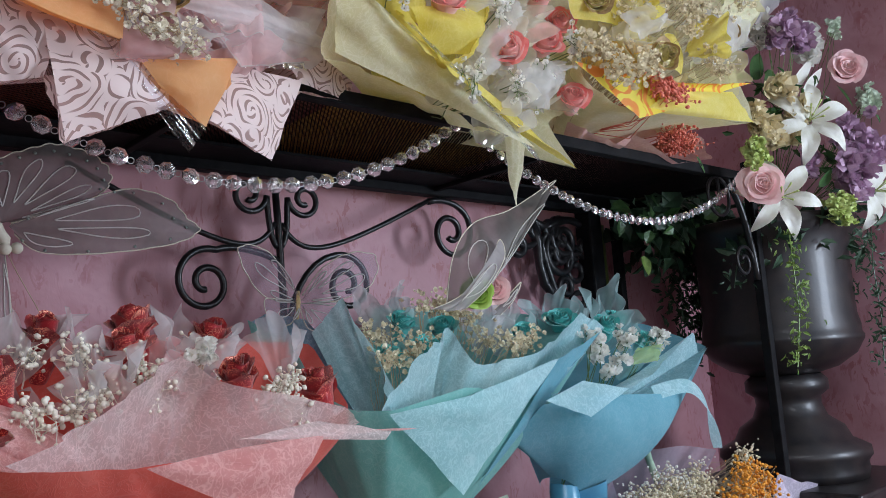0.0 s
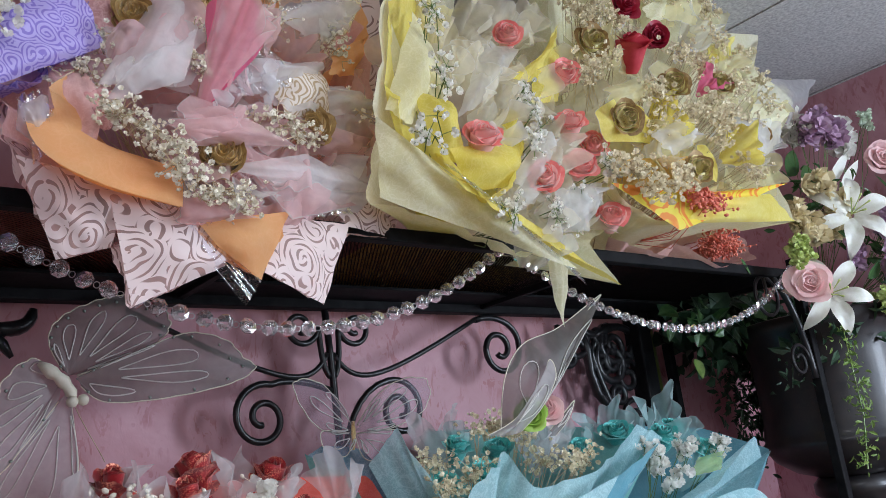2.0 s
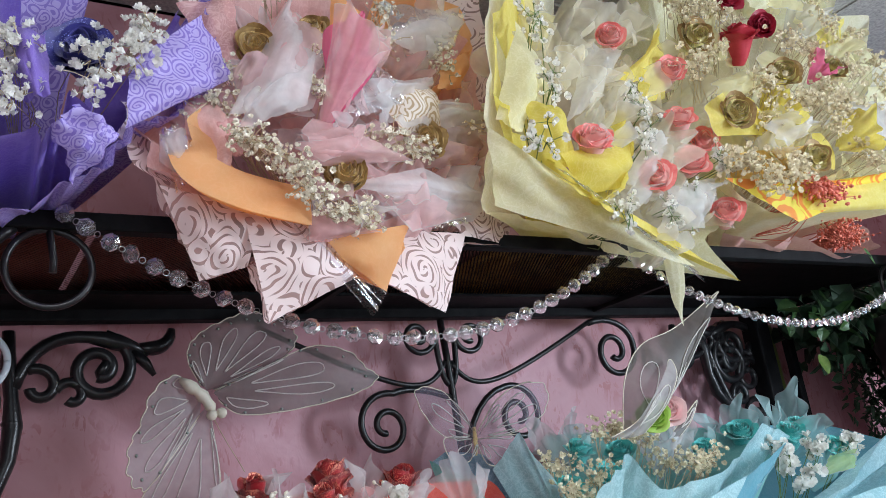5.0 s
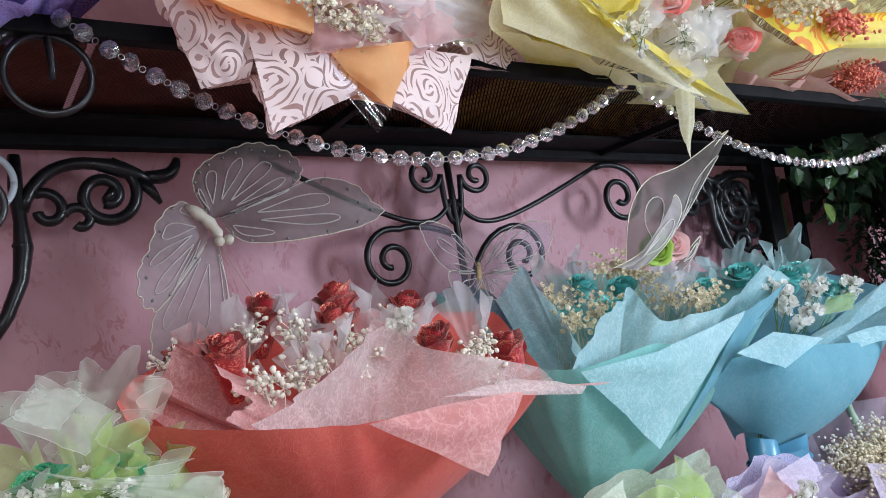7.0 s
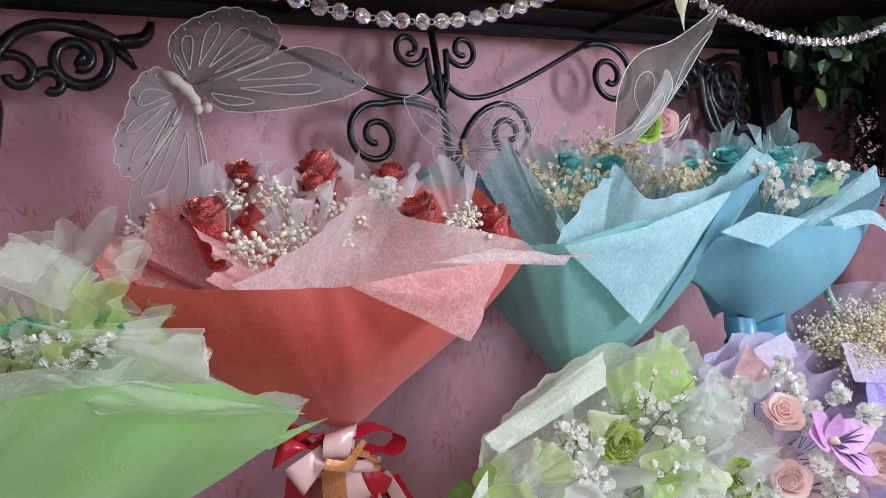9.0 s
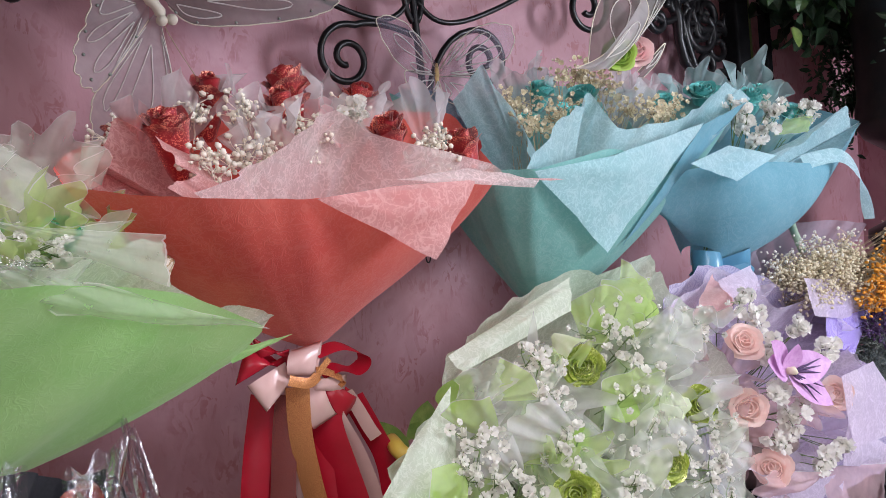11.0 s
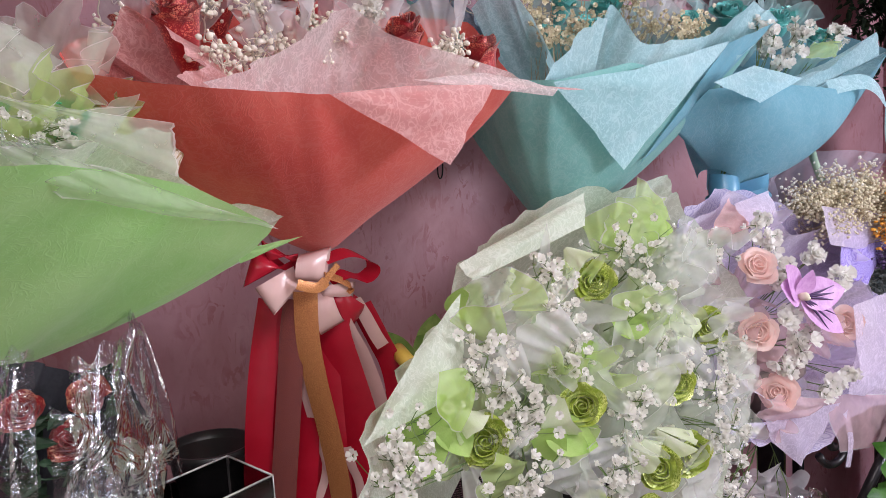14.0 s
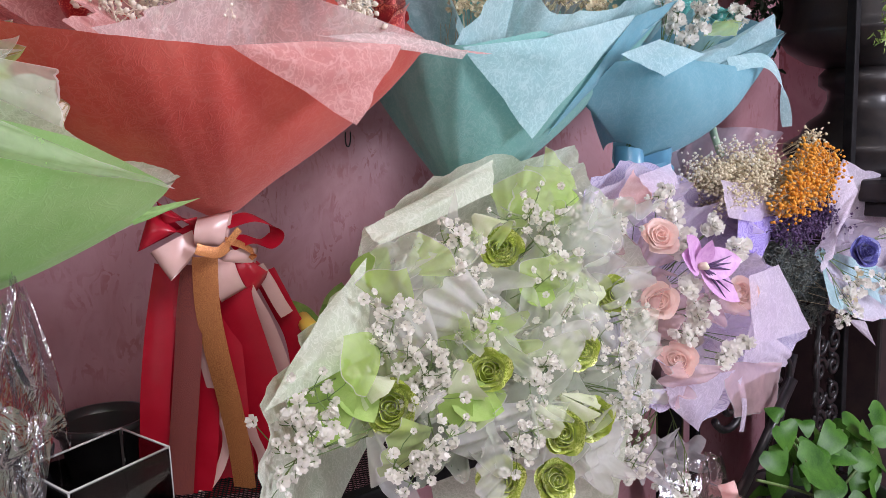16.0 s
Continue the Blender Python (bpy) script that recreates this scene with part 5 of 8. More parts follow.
flap(b, ORAYEL, (1.019, 0.775, 1.908), (1.293, 0.775, 1.920), (1.705, 0.830, 2.013), (1.219, 0.800, 1.853), -0.01, 0.01, label="orange and yellow printed wrap edge", seed=21)
flap(b, YELLOW, (1.231, 0.805, 1.869), (1.738, 0.850, 1.935), (1.617, 0.830, 1.978), (1.331, 0.790, 1.918), 0.01, 0.01, seed=22)
cup(b, YELLOW, (1.220, 0.840, 2.014), (-0.45, -0.8, 0.35), 0.05, 0.10, 3, 300, 150, 0.25, "tissue", 1.0)
cup(b, YELLOW, (1.452, 0.830, 2.028), (-0.4, -0.85, 0.0), 0.04, 0.09, 3, 280, 250, 0.25, "tissue", 2.0)
flap(b, VEIL, (1.802, 0.880, 2.310), (2.178, 0.920, 2.408), (1.949, 0.900, 2.224), (1.664, 0.860, 2.175), 0.02, 0.012, seed=25)
flap(b, VEIL, (1.492, 0.800, 1.997), (1.828, 0.880, 2.152), (1.838, 0.880, 2.227), (1.478, 0.800, 2.105), 0.02, 0.012, seed=26)
cup(b, VEILM, (1.401, 0.820, 2.157), (-0.2, -0.9, 0.3), 0.03, 0.07, 2, 260, 60, 0.3, "petal_wrap", 2.5)
rose(b, REDC, (1.180, 0.785, 2.226), (-0.25, -0.5, 0.8), 0.03, 0.075, 2, label="large red silk bud", seed=28)
tulles(b, VEILY, [(1.171, 0.750, 1.997), (1.518, 0.800, 2.254), (1.368, 0.830, 2.367), (1.096, 0.800, 2.198), (1.540, 0.810, 2.120)], OUT, 0.05, 0.08, 7)
tulles(b, VEIL, [(1.176, 0.740, 2.004), (1.648, 0.840, 2.110), (1.229, 0.830, 2.318), (1.439, 0.810, 2.321)], OUT, 0.05, 0.08, 8)
roses(b, OLIVER, [(1.052, 0.735, 2.017), (1.205, 0.735, 2.115), (1.218, 0.722, 1.949), (1.635, 0.820, 2.128), (1.076, 0.790, 2.194), (1.472, 0.790, 2.200)], OUT, 0.021, 0.05, 2, "dried olive-gold rose", 30)
roses(b, WINER, [(1.268, 0.790, 2.250), (1.236, 0.820, 2.327)], OUT, 0.02, 0.045, 3, "deep red rose", 40)
sprays(b, CREAMB, [(1.083, 0.760, 1.924), (1.141, 0.755, 1.913), (1.251, 0.755, 2.066), (1.072, 0.810, 2.232), (1.396, 0.780, 2.119), (1.464, 0.790, 2.013), (1.308, 0.785, 2.208), (1.030, 0.800, 2.118), (1.512, 0.800, 2.187), (1.178, 0.760, 2.073), (1.712, 0.840, 2.202)], (0.034, 0.018, 0.026), 52, 0.0033, NECK, TAN, seed=3)
sprays(b, CREAMB, [(1.047, 0.765, 1.926), (1.117, 0.765, 1.894), (1.185, 0.755, 1.928), (1.334, 0.770, 2.092), (1.124, 0.820, 2.273), (1.401, 0.780, 2.084), (1.532, 0.810, 2.005), (1.274, 0.830, 2.355), (1.060, 0.830, 2.274), (1.378, 0.790, 2.207), (1.622, 0.830, 2.291), (1.531, 0.840, 2.402)], (0.034, 0.018, 0.026), 56, 0.0034, NECK, TAN, seed=69)
sprays(b, CREAMB, [(1.091, 0.795, 2.150), (1.142, 0.775, 2.095), (1.150, 0.765, 2.016), (1.357, 0.775, 2.040), (1.734, 0.850, 2.267), (1.487, 0.810, 2.292), (1.388, 0.830, 2.372), (1.166, 0.810, 2.243), (1.575, 0.820, 2.117)], (0.03, 0.016, 0.026), 36, 0.0034, NECK, TAN, seed=169)
for k, (p, q, r, t) in enumerate((((1.111, 0.745, 1.997), (1.195, 0.740, 2.036), (1.279, 0.750, 2.024), (1.160, 0.745, 1.962)), ((1.034, 0.770, 2.073), (1.144, 0.770, 2.120), (1.204, 0.770, 2.109), (1.068, 0.765, 2.040)), ((1.460, 0.790, 2.098), (1.744, 0.850, 2.184), (1.633, 0.830, 2.064), (1.454, 0.790, 2.036)), ((1.332, 0.830, 2.371), (1.567, 0.850, 2.460), (1.474, 0.830, 2.340), (1.337, 0.820, 2.314)))):
    flap(b, (VEIL, VEILY, VEIL, VEILY)[k], p, q, r, t, 0.02, 0.014, seed=170 + k, name="organza")
tulles(b, VEILY, [(1.113, 0.780, 1.986), (1.347, 0.780, 1.995), (1.642, 0.850, 2.060), (1.675, 0.850, 2.400), (1.820, 0.870, 2.279)], OUT, 0.06, 0.09, 70, 3, 0.25, 0.5)
spray(b, CORALB, (1.288, 0.775, 1.909), (0.06, 0.012, 0.018), 200, 0.0028, NECK, CORALB, "bead", 77, name="coral_filler")
fan(b, YELLOW, (1.205, 0.800, 2.014), (1.006, 0.765, 2.027), 0.090, 2, seed=120)
fan(b, YELLOW, (1.423, 0.830, 1.982), (1.323, 0.800, 2.017), 0.060, 2, seed=121)
fan(b, VEILY, (1.375, 0.820, 2.146), (1.214, 0.790, 2.163), 0.060, 2, seed=122)
flap(b, OCHRE, (1.055, 0.790, 1.958), (1.313, 0.800, 2.008), (1.274, 0.800, 1.933), (1.063, 0.790, 1.914), 0.010, 0.008, seed=1512)
flap(b, CREAM, (1.275, 0.820, 2.323), (1.435, 0.840, 2.418), (1.375, 0.830, 2.332), (1.291, 0.820, 2.292), 0.010, 0.008, seed=1244)
flap(b, YELLOW, (1.516, 0.840, 2.305), (1.681, 0.860, 2.385), (1.615, 0.850, 2.308), (1.514, 0.840, 2.261), 0.010, 0.008, seed=1428)
flap(b, CREAM, (1.655, 0.840, 2.199), (1.894, 0.870, 2.241), (1.757, 0.860, 2.157), (1.609, 0.840, 2.138), 0.010, 0.008, seed=1644)
fan(b, VEIL, (1.254, 0.820, 2.057), (1.248, 0.780, 2.005), 0.075, 5, seed=95)
fan(b, VEILY, (1.434, 0.840, 2.179), (1.553, 0.820, 2.202), 0.083, 3, seed=96)
fan(b, VEILY, (1.239, 0.830, 2.164), (1.163, 0.810, 2.198), 0.060, 4, seed=97)
fan(b, VEIL, (1.451, 0.840, 2.080), (1.601, 0.830, 2.135), 0.083, 5, seed=98)
fan(b, VEILY, (1.482, 0.860, 2.331), (1.602, 0.850, 2.408), 0.075, 3, seed=99)
fan(b, VEILY, (1.292, 0.860, 2.315), (1.205, 0.850, 2.340), 0.075, 4, seed=100)

# coral statice tucked under the yellow bouquets
b = thing("flower_bunch", (1.6, 1.15, SHELF + 0.012), "bunch of coral statice in mauve wrap on the shelf edge", "bouquet", "bouquets on the rack")
sheet(b, MAUVE, (1.50, 1.2, 1.875), [(1.180, 0.930, 1.876), (1.251, 0.925, 1.862), (1.342, 0.920, 1.846), (1.381, 0.920, 1.879), (1.544, 0.930, 1.837), (1.741, 0.960, 1.880), (1.711, 0.970, 1.935), (1.370, 0.950, 1.918)], 0.0, seed=31)
spray(b, CORALB, (1.564, 0.935, 1.893), (0.052, 0.03, 0.025), 420, 0.0027, (1.55, 1.2, 1.88), CORALB, "bead", 31, name="statice")
leaf(b, LEAF, (1.653, 0.950, 1.873), (1.664, 0.940, 1.831), 0.012)

# violet bouquet
b = thing("bouquet", (0.05, 1.2, SHELF + 0.012), "violet bouquet with navy glitter rose and white blooms", "bouquet", "bouquets on the rack")
NECK = (0.07, 1.2, 1.90)
added_wrap_foot(b, MAROON, -0.06, 0.12, -0.4)
sheet(b, ROSEV, NECK, [(0.244, 0.870, 2.142), (0.224, 0.850, 2.076), (0.256, 0.850, 2.002), (0.184, 0.840, 1.944), (0.123, 0.830, 1.907), (0.104, 0.830, 1.856), (0.051, 0.820, 1.828), (-0.013, 0.820, 1.797), (-0.074, 0.840, 1.854), (-0.101, 0.850, 1.970), (-0.035, 0.870, 2.118), (0.119, 0.880, 2.190)], -0.01, pleat=0.012, seed=41)
sheet(b, VIOLET, NECK, [(0.191, 0.840, 2.078), (0.165, 0.830, 2.000), (0.100, 0.810, 1.950), (0.065, 0.800, 1.913), (0.039, 0.800, 1.873), (-0.033, 0.820, 1.891), (-0.054, 0.840, 1.986), (0.030, 0.860, 2.099)], 0.01, pleat=0.014, seed=42)
flap(b, ROSEV, (0.048, 0.790, 1.887), (0.074, 0.790, 1.913), (0.116, 0.810, 1.893), (0.070, 0.810, 1.832), 0.03, 0.02, seed=43)
flap(b, ROSEV, (0.216, 0.830, 2.069), (0.250, 0.835, 1.993), (0.122, 0.815, 1.902), (0.130, 0.810, 1.982), 0.012, 0.012, label="pale lavender rose-printed edge", seed=45)
flap(b, VIOLET, (0.015, 0.820, 2.007), (0.046, 0.810, 2.000), (0.049, 0.800, 1.924), (0.025, 0.810, 1.919), 0.03, 0.015, seed=44)
roses(b, NAVYR, [(0.074, 0.800, 1.992)], OUT, 0.027, 0.05, 3, "navy glitter rose", 50)
sprays(b, WHITEB, [(0.125, 0.810, 1.995), (0.146, 0.820, 2.026), (0.020, 0.810, 1.969), (0.010, 0.810, 1.923), (0.006, 0.830, 2.004), (0.087, 0.800, 1.956)], (0.026, 0.015, 0.03), 46, 0.0036, NECK, TAN, seed=4)

# red rose bouquet in coral wrap
b = thing("bouquet", (0.45, 1.1, LOW + 0.01), "coral-wrapped bouquet of red glitter roses with satin bow", "bouquet", "bouquets on the rack")
NECK = (0.452, 1.115, 1.185)
sheet(b, CORAL, NECK, [(0.215, 1.160, 1.475), (0.151, 1.080, 1.452), (0.120, 1.000, 1.426), (0.122, 0.950, 1.404), (0.184, 0.900, 1.388), (0.261, 0.870, 1.377), (0.345, 0.860, 1.370), (0.471, 0.880, 1.371), (0.678, 0.950, 1.378), (0.746, 1.050, 1.406), (0.786, 1.200, 1.505), (0.500, 1.250, 1.525), (0.315, 1.220, 1.515)], 0.03, r0=0.03, pleat=0.0012, seed=51)
sheet(b, PINKP, (0.43, 1.10, 1.30), [(0.127, 1.020, 1.428), (0.150, 1.080, 1.452), (0.175, 1.050, 1.438), (0.209, 1.070, 1.493), (0.240, 1.000, 1.446), (0.257, 0.950, 1.408), (0.213, 0.900, 1.392)], 0.02, seed=52)
sheet(b, BLUSH, (0.45, 1.05, 1.30), [(0.234, 0.885, 1.386), (0.326, 0.930, 1.416), (0.461, 1.000, 1.489), (0.510, 0.990, 1.453), (0.701, 0.990, 1.403), (0.698, 0.950, 1.382)], 0.012, seed=53)
flap(b, PINKP, (0.354, 0.850, 1.369), (0.460, 0.860, 1.377), (0.592, 0.880, 1.378), (0.510, 0.865, 1.285), 0.012, 0.006, label="pale pink folded corner", seed=54)
flap(b, BLUSH, (0.473, 0.880, 1.385), (0.595, 0.900, 1.394), (0.695, 0.880, 1.372), (0.684, 0.880, 1.362), 0.005, 0.004, seed=55)
flap(b, PINKP, (0.468, 0.875, 1.374), (0.621, 0.900, 1.381), (0.749, 0.890, 1.370), (0.613, 0.890, 1.375), 0.003, 0.003, seed=56)
roses(b, REDR, [(0.249, 1.020, 1.494), (0.435, 1.090, 1.559), (0.414, 1.060, 1.524), (0.338, 1.100, 1.549), (0.566, 1.120, 1.542), (0.553, 1.020, 1.483), (0.697, 1.060, 1.462), (0.224, 1.120, 1.496)], (-0.12, -0.28, 0.95), 0.0215, 0.080, 2, "red glitter rose", 60)
sprays(b, IVORY, [(0.306, 1.080, 1.519), (0.360, 1.060, 1.505), (0.287, 0.980, 1.441), (0.339, 1.000, 1.450), (0.427, 1.030, 1.481), (0.373, 1.020, 1.470), (0.640, 1.040, 1.454), (0.627, 1.000, 1.412), (0.612, 1.030, 1.440), (0.444, 1.020, 1.455), (0.212, 1.100, 1.478), (0.530, 1.090, 1.503)], (0.025, 0.016, 0.024), 62, 0.0027, "near", IVORY, kind="bead", seed=5)
tulles(b, VEIL, [(0.291, 1.080, 1.520), (0.330, 1.030, 1.475), (0.363, 1.000, 1.462), (0.525, 1.080, 1.502), (0.652, 1.080, 1.492), (0.482, 1.100, 1.524)], RISE, 0.05, 0.10, 11, 3)
tulles(b, VEILP, [(0.403, 1.020, 1.460), (0.476, 1.030, 1.461), (0.236, 1.080, 1.488)], RISE, 0.05, 0.10, 12, 3)
sprays(b, WHITEB, [(0.523, 1.060, 1.496)], (0.02, 0.012, 0.012), 30, 0.006, NECK, CREAMB, seed=6)

# satin bow and tails
def loop(b, mat, at, dx, dz, size, width, depth=0.034, name="bow_loop"):
    size, width = size * 1.15, width * 1.12
    at = Vector(at)
    d = Vector((dx, -0.2, dz)).normalized()
    up = Vector((-d.z, 0, d.x)) if abs(d.x) > 0.01 else Vector((1, 0, 0))
    pts = [at + Vector((0, -0.012, 0)), at + d * size * 0.5 + Vector((0, -depth * 1.1, 0.004)), at + d * size * 0.95 + Vector((0, -depth * 0.6, 0)),
           at + d * size * 0.9 + Vector((0, depth * 0.3, 0)), at + d * size * 0.5 + Vector((0, depth * 0.35, 0)), at]
    return ribbon(b, mat, pts, width, up + Vector((0, -0.25, 0)), name=name, pinch=0.62)


def flat_loop(b, mat, k0, k1, e0, e1, puff):
    """A pressed bow loop: the band leaves the knot between k0 and k1, folds over at e0 to e1 and comes back behind."""
    k0, k1, e0, e1 = map(Vector, (k0, k1, e0, e1))
    front = Vector((-0.6, -0.8, 0.05))
    vs, nu, nv = [], 25, 7
    for i in range(nu):
        a = i / (nu - 1) * 2
        q = a if a <= 1 else 2 - a
        lift = puff * math.sqrt(max(0.0, 1 - (2 * q - 1) ** 2)) * (1.0 if a <= 1 else -0.45)
        for j in range(nv):
            w = j / (nv - 1)
            crease = 0.0016 * math.sin(w * 9 + 3 * q) * (1 - q)
            vs.append(tuple(k0.lerp(e0, q).lerp(k1.lerp(e1, q), w) + front * (lift * (0.7 + 0.3 * math.sin(math.pi * w)) + crease)))
    return part("bow_loop", vs, grid_faces(nv, nu), mat, b)


LOOPS = (
    (SATINR, (0.399, 1.085, 1.169), (0.397, 1.085, 1.146), (0.322, 1.085, 1.140), (0.344, 1.085, 1.196), 0.030),
    (SATINR, (0.398, 1.073, 1.177), (0.394, 1.073, 1.164), (0.353, 1.073, 1.172), (0.347, 1.073, 1.201), 0.016),
    (SATINP, (0.389, 1.071, 1.161), (0.395, 1.071, 1.135), (0.333, 1.071, 1.139), (0.356, 1.071, 1.100), 0.020),
    (SATINP, (0.389, 1.063, 1.143), (0.427, 1.063, 1.135), (0.395, 1.063, 1.176), (0.441, 1.063, 1.182), 0.022),
    (SATINP, (0.430, 1.075, 1.130), (0.426, 1.075, 1.116), (0.480, 1.075, 1.127), (0.474, 1.075, 1.106), 0.014),
    (SATINP, (0.419, 1.075, 1.120), (0.445, 1.075, 1.115), (0.422, 1.075, 1.061), (0.459, 1.075, 1.075), 0.018),
    (SATINR, (0.445, 1.081, 1.116), (0.460, 1.081, 1.123), (0.471, 1.081, 1.061), (0.497, 1.081, 1.090), 0.018),
)
TAILS = (
    (SATINR, [(0.371, 1.113, 1.113), (0.352, 1.113, 1.034), (0.337, 1.113, 0.945), (0.330, 1.113, 0.870), (0.327, 1.113, 0.814)], 0.039),
    (SATINR, [(0.382, 1.105, 1.113), (0.367, 1.105, 1.048), (0.366, 1.105, 0.987), (0.366, 1.105, 0.909), (0.363, 1.105, 0.805)], 0.036),
    (PLUMG, [(0.392, 1.081, 1.114), (0.382, 1.081, 1.064), (0.372, 1.081, 0.991), (0.362, 1.081, 0.924), (0.354, 1.081, 0.872), (0.346, 1.081, 0.816)], 0.034),
    (SATINP, [(0.397, 1.091, 1.119), (0.395, 1.091, 1.052), (0.398, 1.091, 0.983), (0.411, 1.091, 0.917), (0.421, 1.091, 0.872), (0.410, 1.091, 0.835), (0.392, 1.091, 0.812), (0.375, 1.091, 0.801)], 0.012),
    (COPPER, [(0.399, 1.063, 1.126), (0.397, 1.063, 1.064), (0.404, 1.063, 1.002), (0.415, 1.063, 0.938), (0.425, 1.063, 0.865), (0.429, 1.063, 0.803)], 0.033),
    (SATINR, [(0.421, 1.109, 1.083), (0.424, 1.109, 0.973), (0.426, 1.109, 0.876), (0.430, 1.109, 0.781)], 0.070),
    (SATINR, [(0.438, 1.089, 1.099), (0.443, 1.089, 1.052), (0.458, 1.089, 0.994), (0.475, 1.089, 0.926), (0.489, 1.089, 0.839), (0.497, 1.089, 0.770)], 0.058),
    (SATINP, [(0.452, 1.079, 1.090), (0.466, 1.079, 1.059), (0.483, 1.079, 1.024), (0.500, 1.079, 0.975), (0.513, 1.079, 0.919)], 0.023),
    (SATINP, [(0.480, 1.083, 1.101), (0.494, 1.083, 1.076), (0.510, 1.083, 1.043), (0.520, 1.083, 1.026)], 0.019),
    (SATINR, [(0.493, 1.093, 1.090), (0.519, 1.093, 1.034), (0.537, 1.093, 0.992), (0.544, 1.093, 0.942), (0.542, 1.093, 0.883)], 0.034),
    (SATINR, [(0.402, 1.097, 1.088), (0.400, 1.097, 0.973), (0.398, 1.097, 0.903), (0.388, 1.097, 0.833), (0.377, 1.097, 0.800)], 0.034),
    (SATINP, [(0.413, 1.075, 0.904), (0.419, 1.075, 0.871), (0.427, 1.075, 0.833), (0.437, 1.075, 0.808), (0.431, 1.075, 0.798)], 0.012),
    (SATINP, [(0.448, 1.077, 0.895), (0.454, 1.077, 0.865), (0.463, 1.077, 0.838), (0.466, 1.077, 0.793)], 0.013),
    (SATINR, [(0.466, 1.101, 0.966), (0.470, 1.101, 0.866), (0.467, 1.101, 0.772)], 0.047),
)
RING = [(0.435, 1.073, 1.163), (0.468, 1.073, 1.169), (0.498, 1.073, 1.156), (0.507, 1.073, 1.141), (0.491, 1.073, 1.131), (0.463, 1.073, 1.140), (0.440, 1.073, 1.134)]
KNOT = [(0.381, 1.045, 1.141), (0.390, 1.045, 1.137), (0.409, 1.045, 1.132), (0.422, 1.045, 1.139)]
KNOT_SIDE = [(0.419, 1.049, 1.132), (0.429, 1.049, 1.145), (0.443, 1.049, 1.158)]
KNOT_TAIL = [(0.429, 1.065, 1.144), (0.449, 1.065, 1.136), (0.467, 1.065, 1.123), (0.460, 1.065, 1.117)]
for mat, k0, k1, e0, e1, puff in LOOPS:
    flat_loop(b, mat, k0, k1, e0, e1, puff)
ribbon(b, SATINR, RING, 0.024, (-0.45, 0.75, 0.5), name="bow_loop", pinch=0.7)
ribbon(b, COPPER, KNOT, 0.014, (0.2, 0.1, 1), name="bow_knot")
ribbon(b, COPPER, KNOT_SIDE, 0.009, (1, 0, 0.4), name="bow_knot")
ribbon(b, COPPER, KNOT_TAIL, 0.013, (0.1, 0.6, 0.7), name="bow_knot")
for k, (mat, pts, width) in enumerate(TAILS):
    ribbon(b, mat, pts, width, (0.79, -0.61, 0), twist=0.35 * math.sin(2.1 * k), label="glitter ribbon tail" if mat in (COPPER, PLUMG) else "")

# teal bouquet
b = thing("bouquet", (0.95, 1.12, LOW + 0.01), "teal-wrapped bouquet with teal roses and cream dried blooms", "bouquet", "bouquets on the rack")
NECK = (0.86, 1.10, 1.17)
sheet(b, TEAL, NECK, [(0.715, 1.280, 1.552), (0.751, 1.200, 1.505), (0.732, 1.100, 1.421), (0.741, 1.030, 1.396), (0.784, 0.990, 1.390), (0.931, 0.980, 1.416), (1.167, 1.030, 1.384), (1.379, 1.080, 1.473), (1.419, 1.280, 1.556), (1.019, 1.330, 1.576)], 0.03, r0=0.03, pleat=0.0018, seed=61)
sheet(b, SLATE, (0.86, 1.2, 1.3), [(0.726, 1.300, 1.548), (0.769, 1.310, 1.566), (0.840, 1.290, 1.553), (0.830, 1.200, 1.475)], 0.02, seed=62)
sheet(b, AQUA, (0.90, 1.12, 1.28), [(0.767, 1.170, 1.520), (0.798, 1.120, 1.574), (0.826, 1.060, 1.448), (0.787, 1.000, 1.391), (0.741, 1.030, 1.396)], 0.015, seed=63)
sheet(b, AQUA, (0.95, 1.10, 1.26), [(0.771, 1.000, 1.392), (0.893, 1.030, 1.479), (0.976, 1.060, 1.515), (0.988, 1.020, 1.453), (1.156, 1.020, 1.458), (1.374, 1.090, 1.541), (1.464, 1.100, 1.512), (1.259, 1.030, 1.432), (1.032, 0.990, 1.413)], 0.01, seed=64)
flap(b, AQUA, (0.767, 0.975, 1.387), (0.921, 0.960, 1.403), (1.172, 0.990, 1.451), (0.911, 0.985, 1.251), 0.012, 0.006, label="pale aqua folded corner", seed=65)
flap(b, SKY, (1.184, 1.000, 1.450), (1.407, 1.070, 1.499), (1.074, 1.040, 1.305), (0.978, 1.020, 1.251), 0.008, 0.004, seed=66)
roses(b, TEALR, [(0.952, 1.150, 1.547), (1.012, 1.120, 1.534), (1.244, 1.130, 1.518), (0.890, 1.120, 1.487), (0.965, 1.100, 1.497)], RISE, 0.0195, 0.045, 3, "", 70)
sprays(b, CREAMB, [(1.065, 1.170, 1.564), (1.022, 1.170, 1.559), (0.888, 1.150, 1.511), (0.867, 1.100, 1.466), (1.110, 1.120, 1.504), (1.160, 1.100, 1.485), (1.086, 1.150, 1.545), (0.938, 1.100, 1.488), (1.223, 1.100, 1.489)], (0.036, 0.02, 0.024), 60, 0.0032, NECK, TAN, seed=7)
tulles(b, VEIL, [(1.148, 1.140, 1.533), (1.206, 1.150, 1.545), (1.217, 1.120, 1.519), (0.937, 1.180, 1.560)], RISE, 0.04, 0.09, 13, 3)
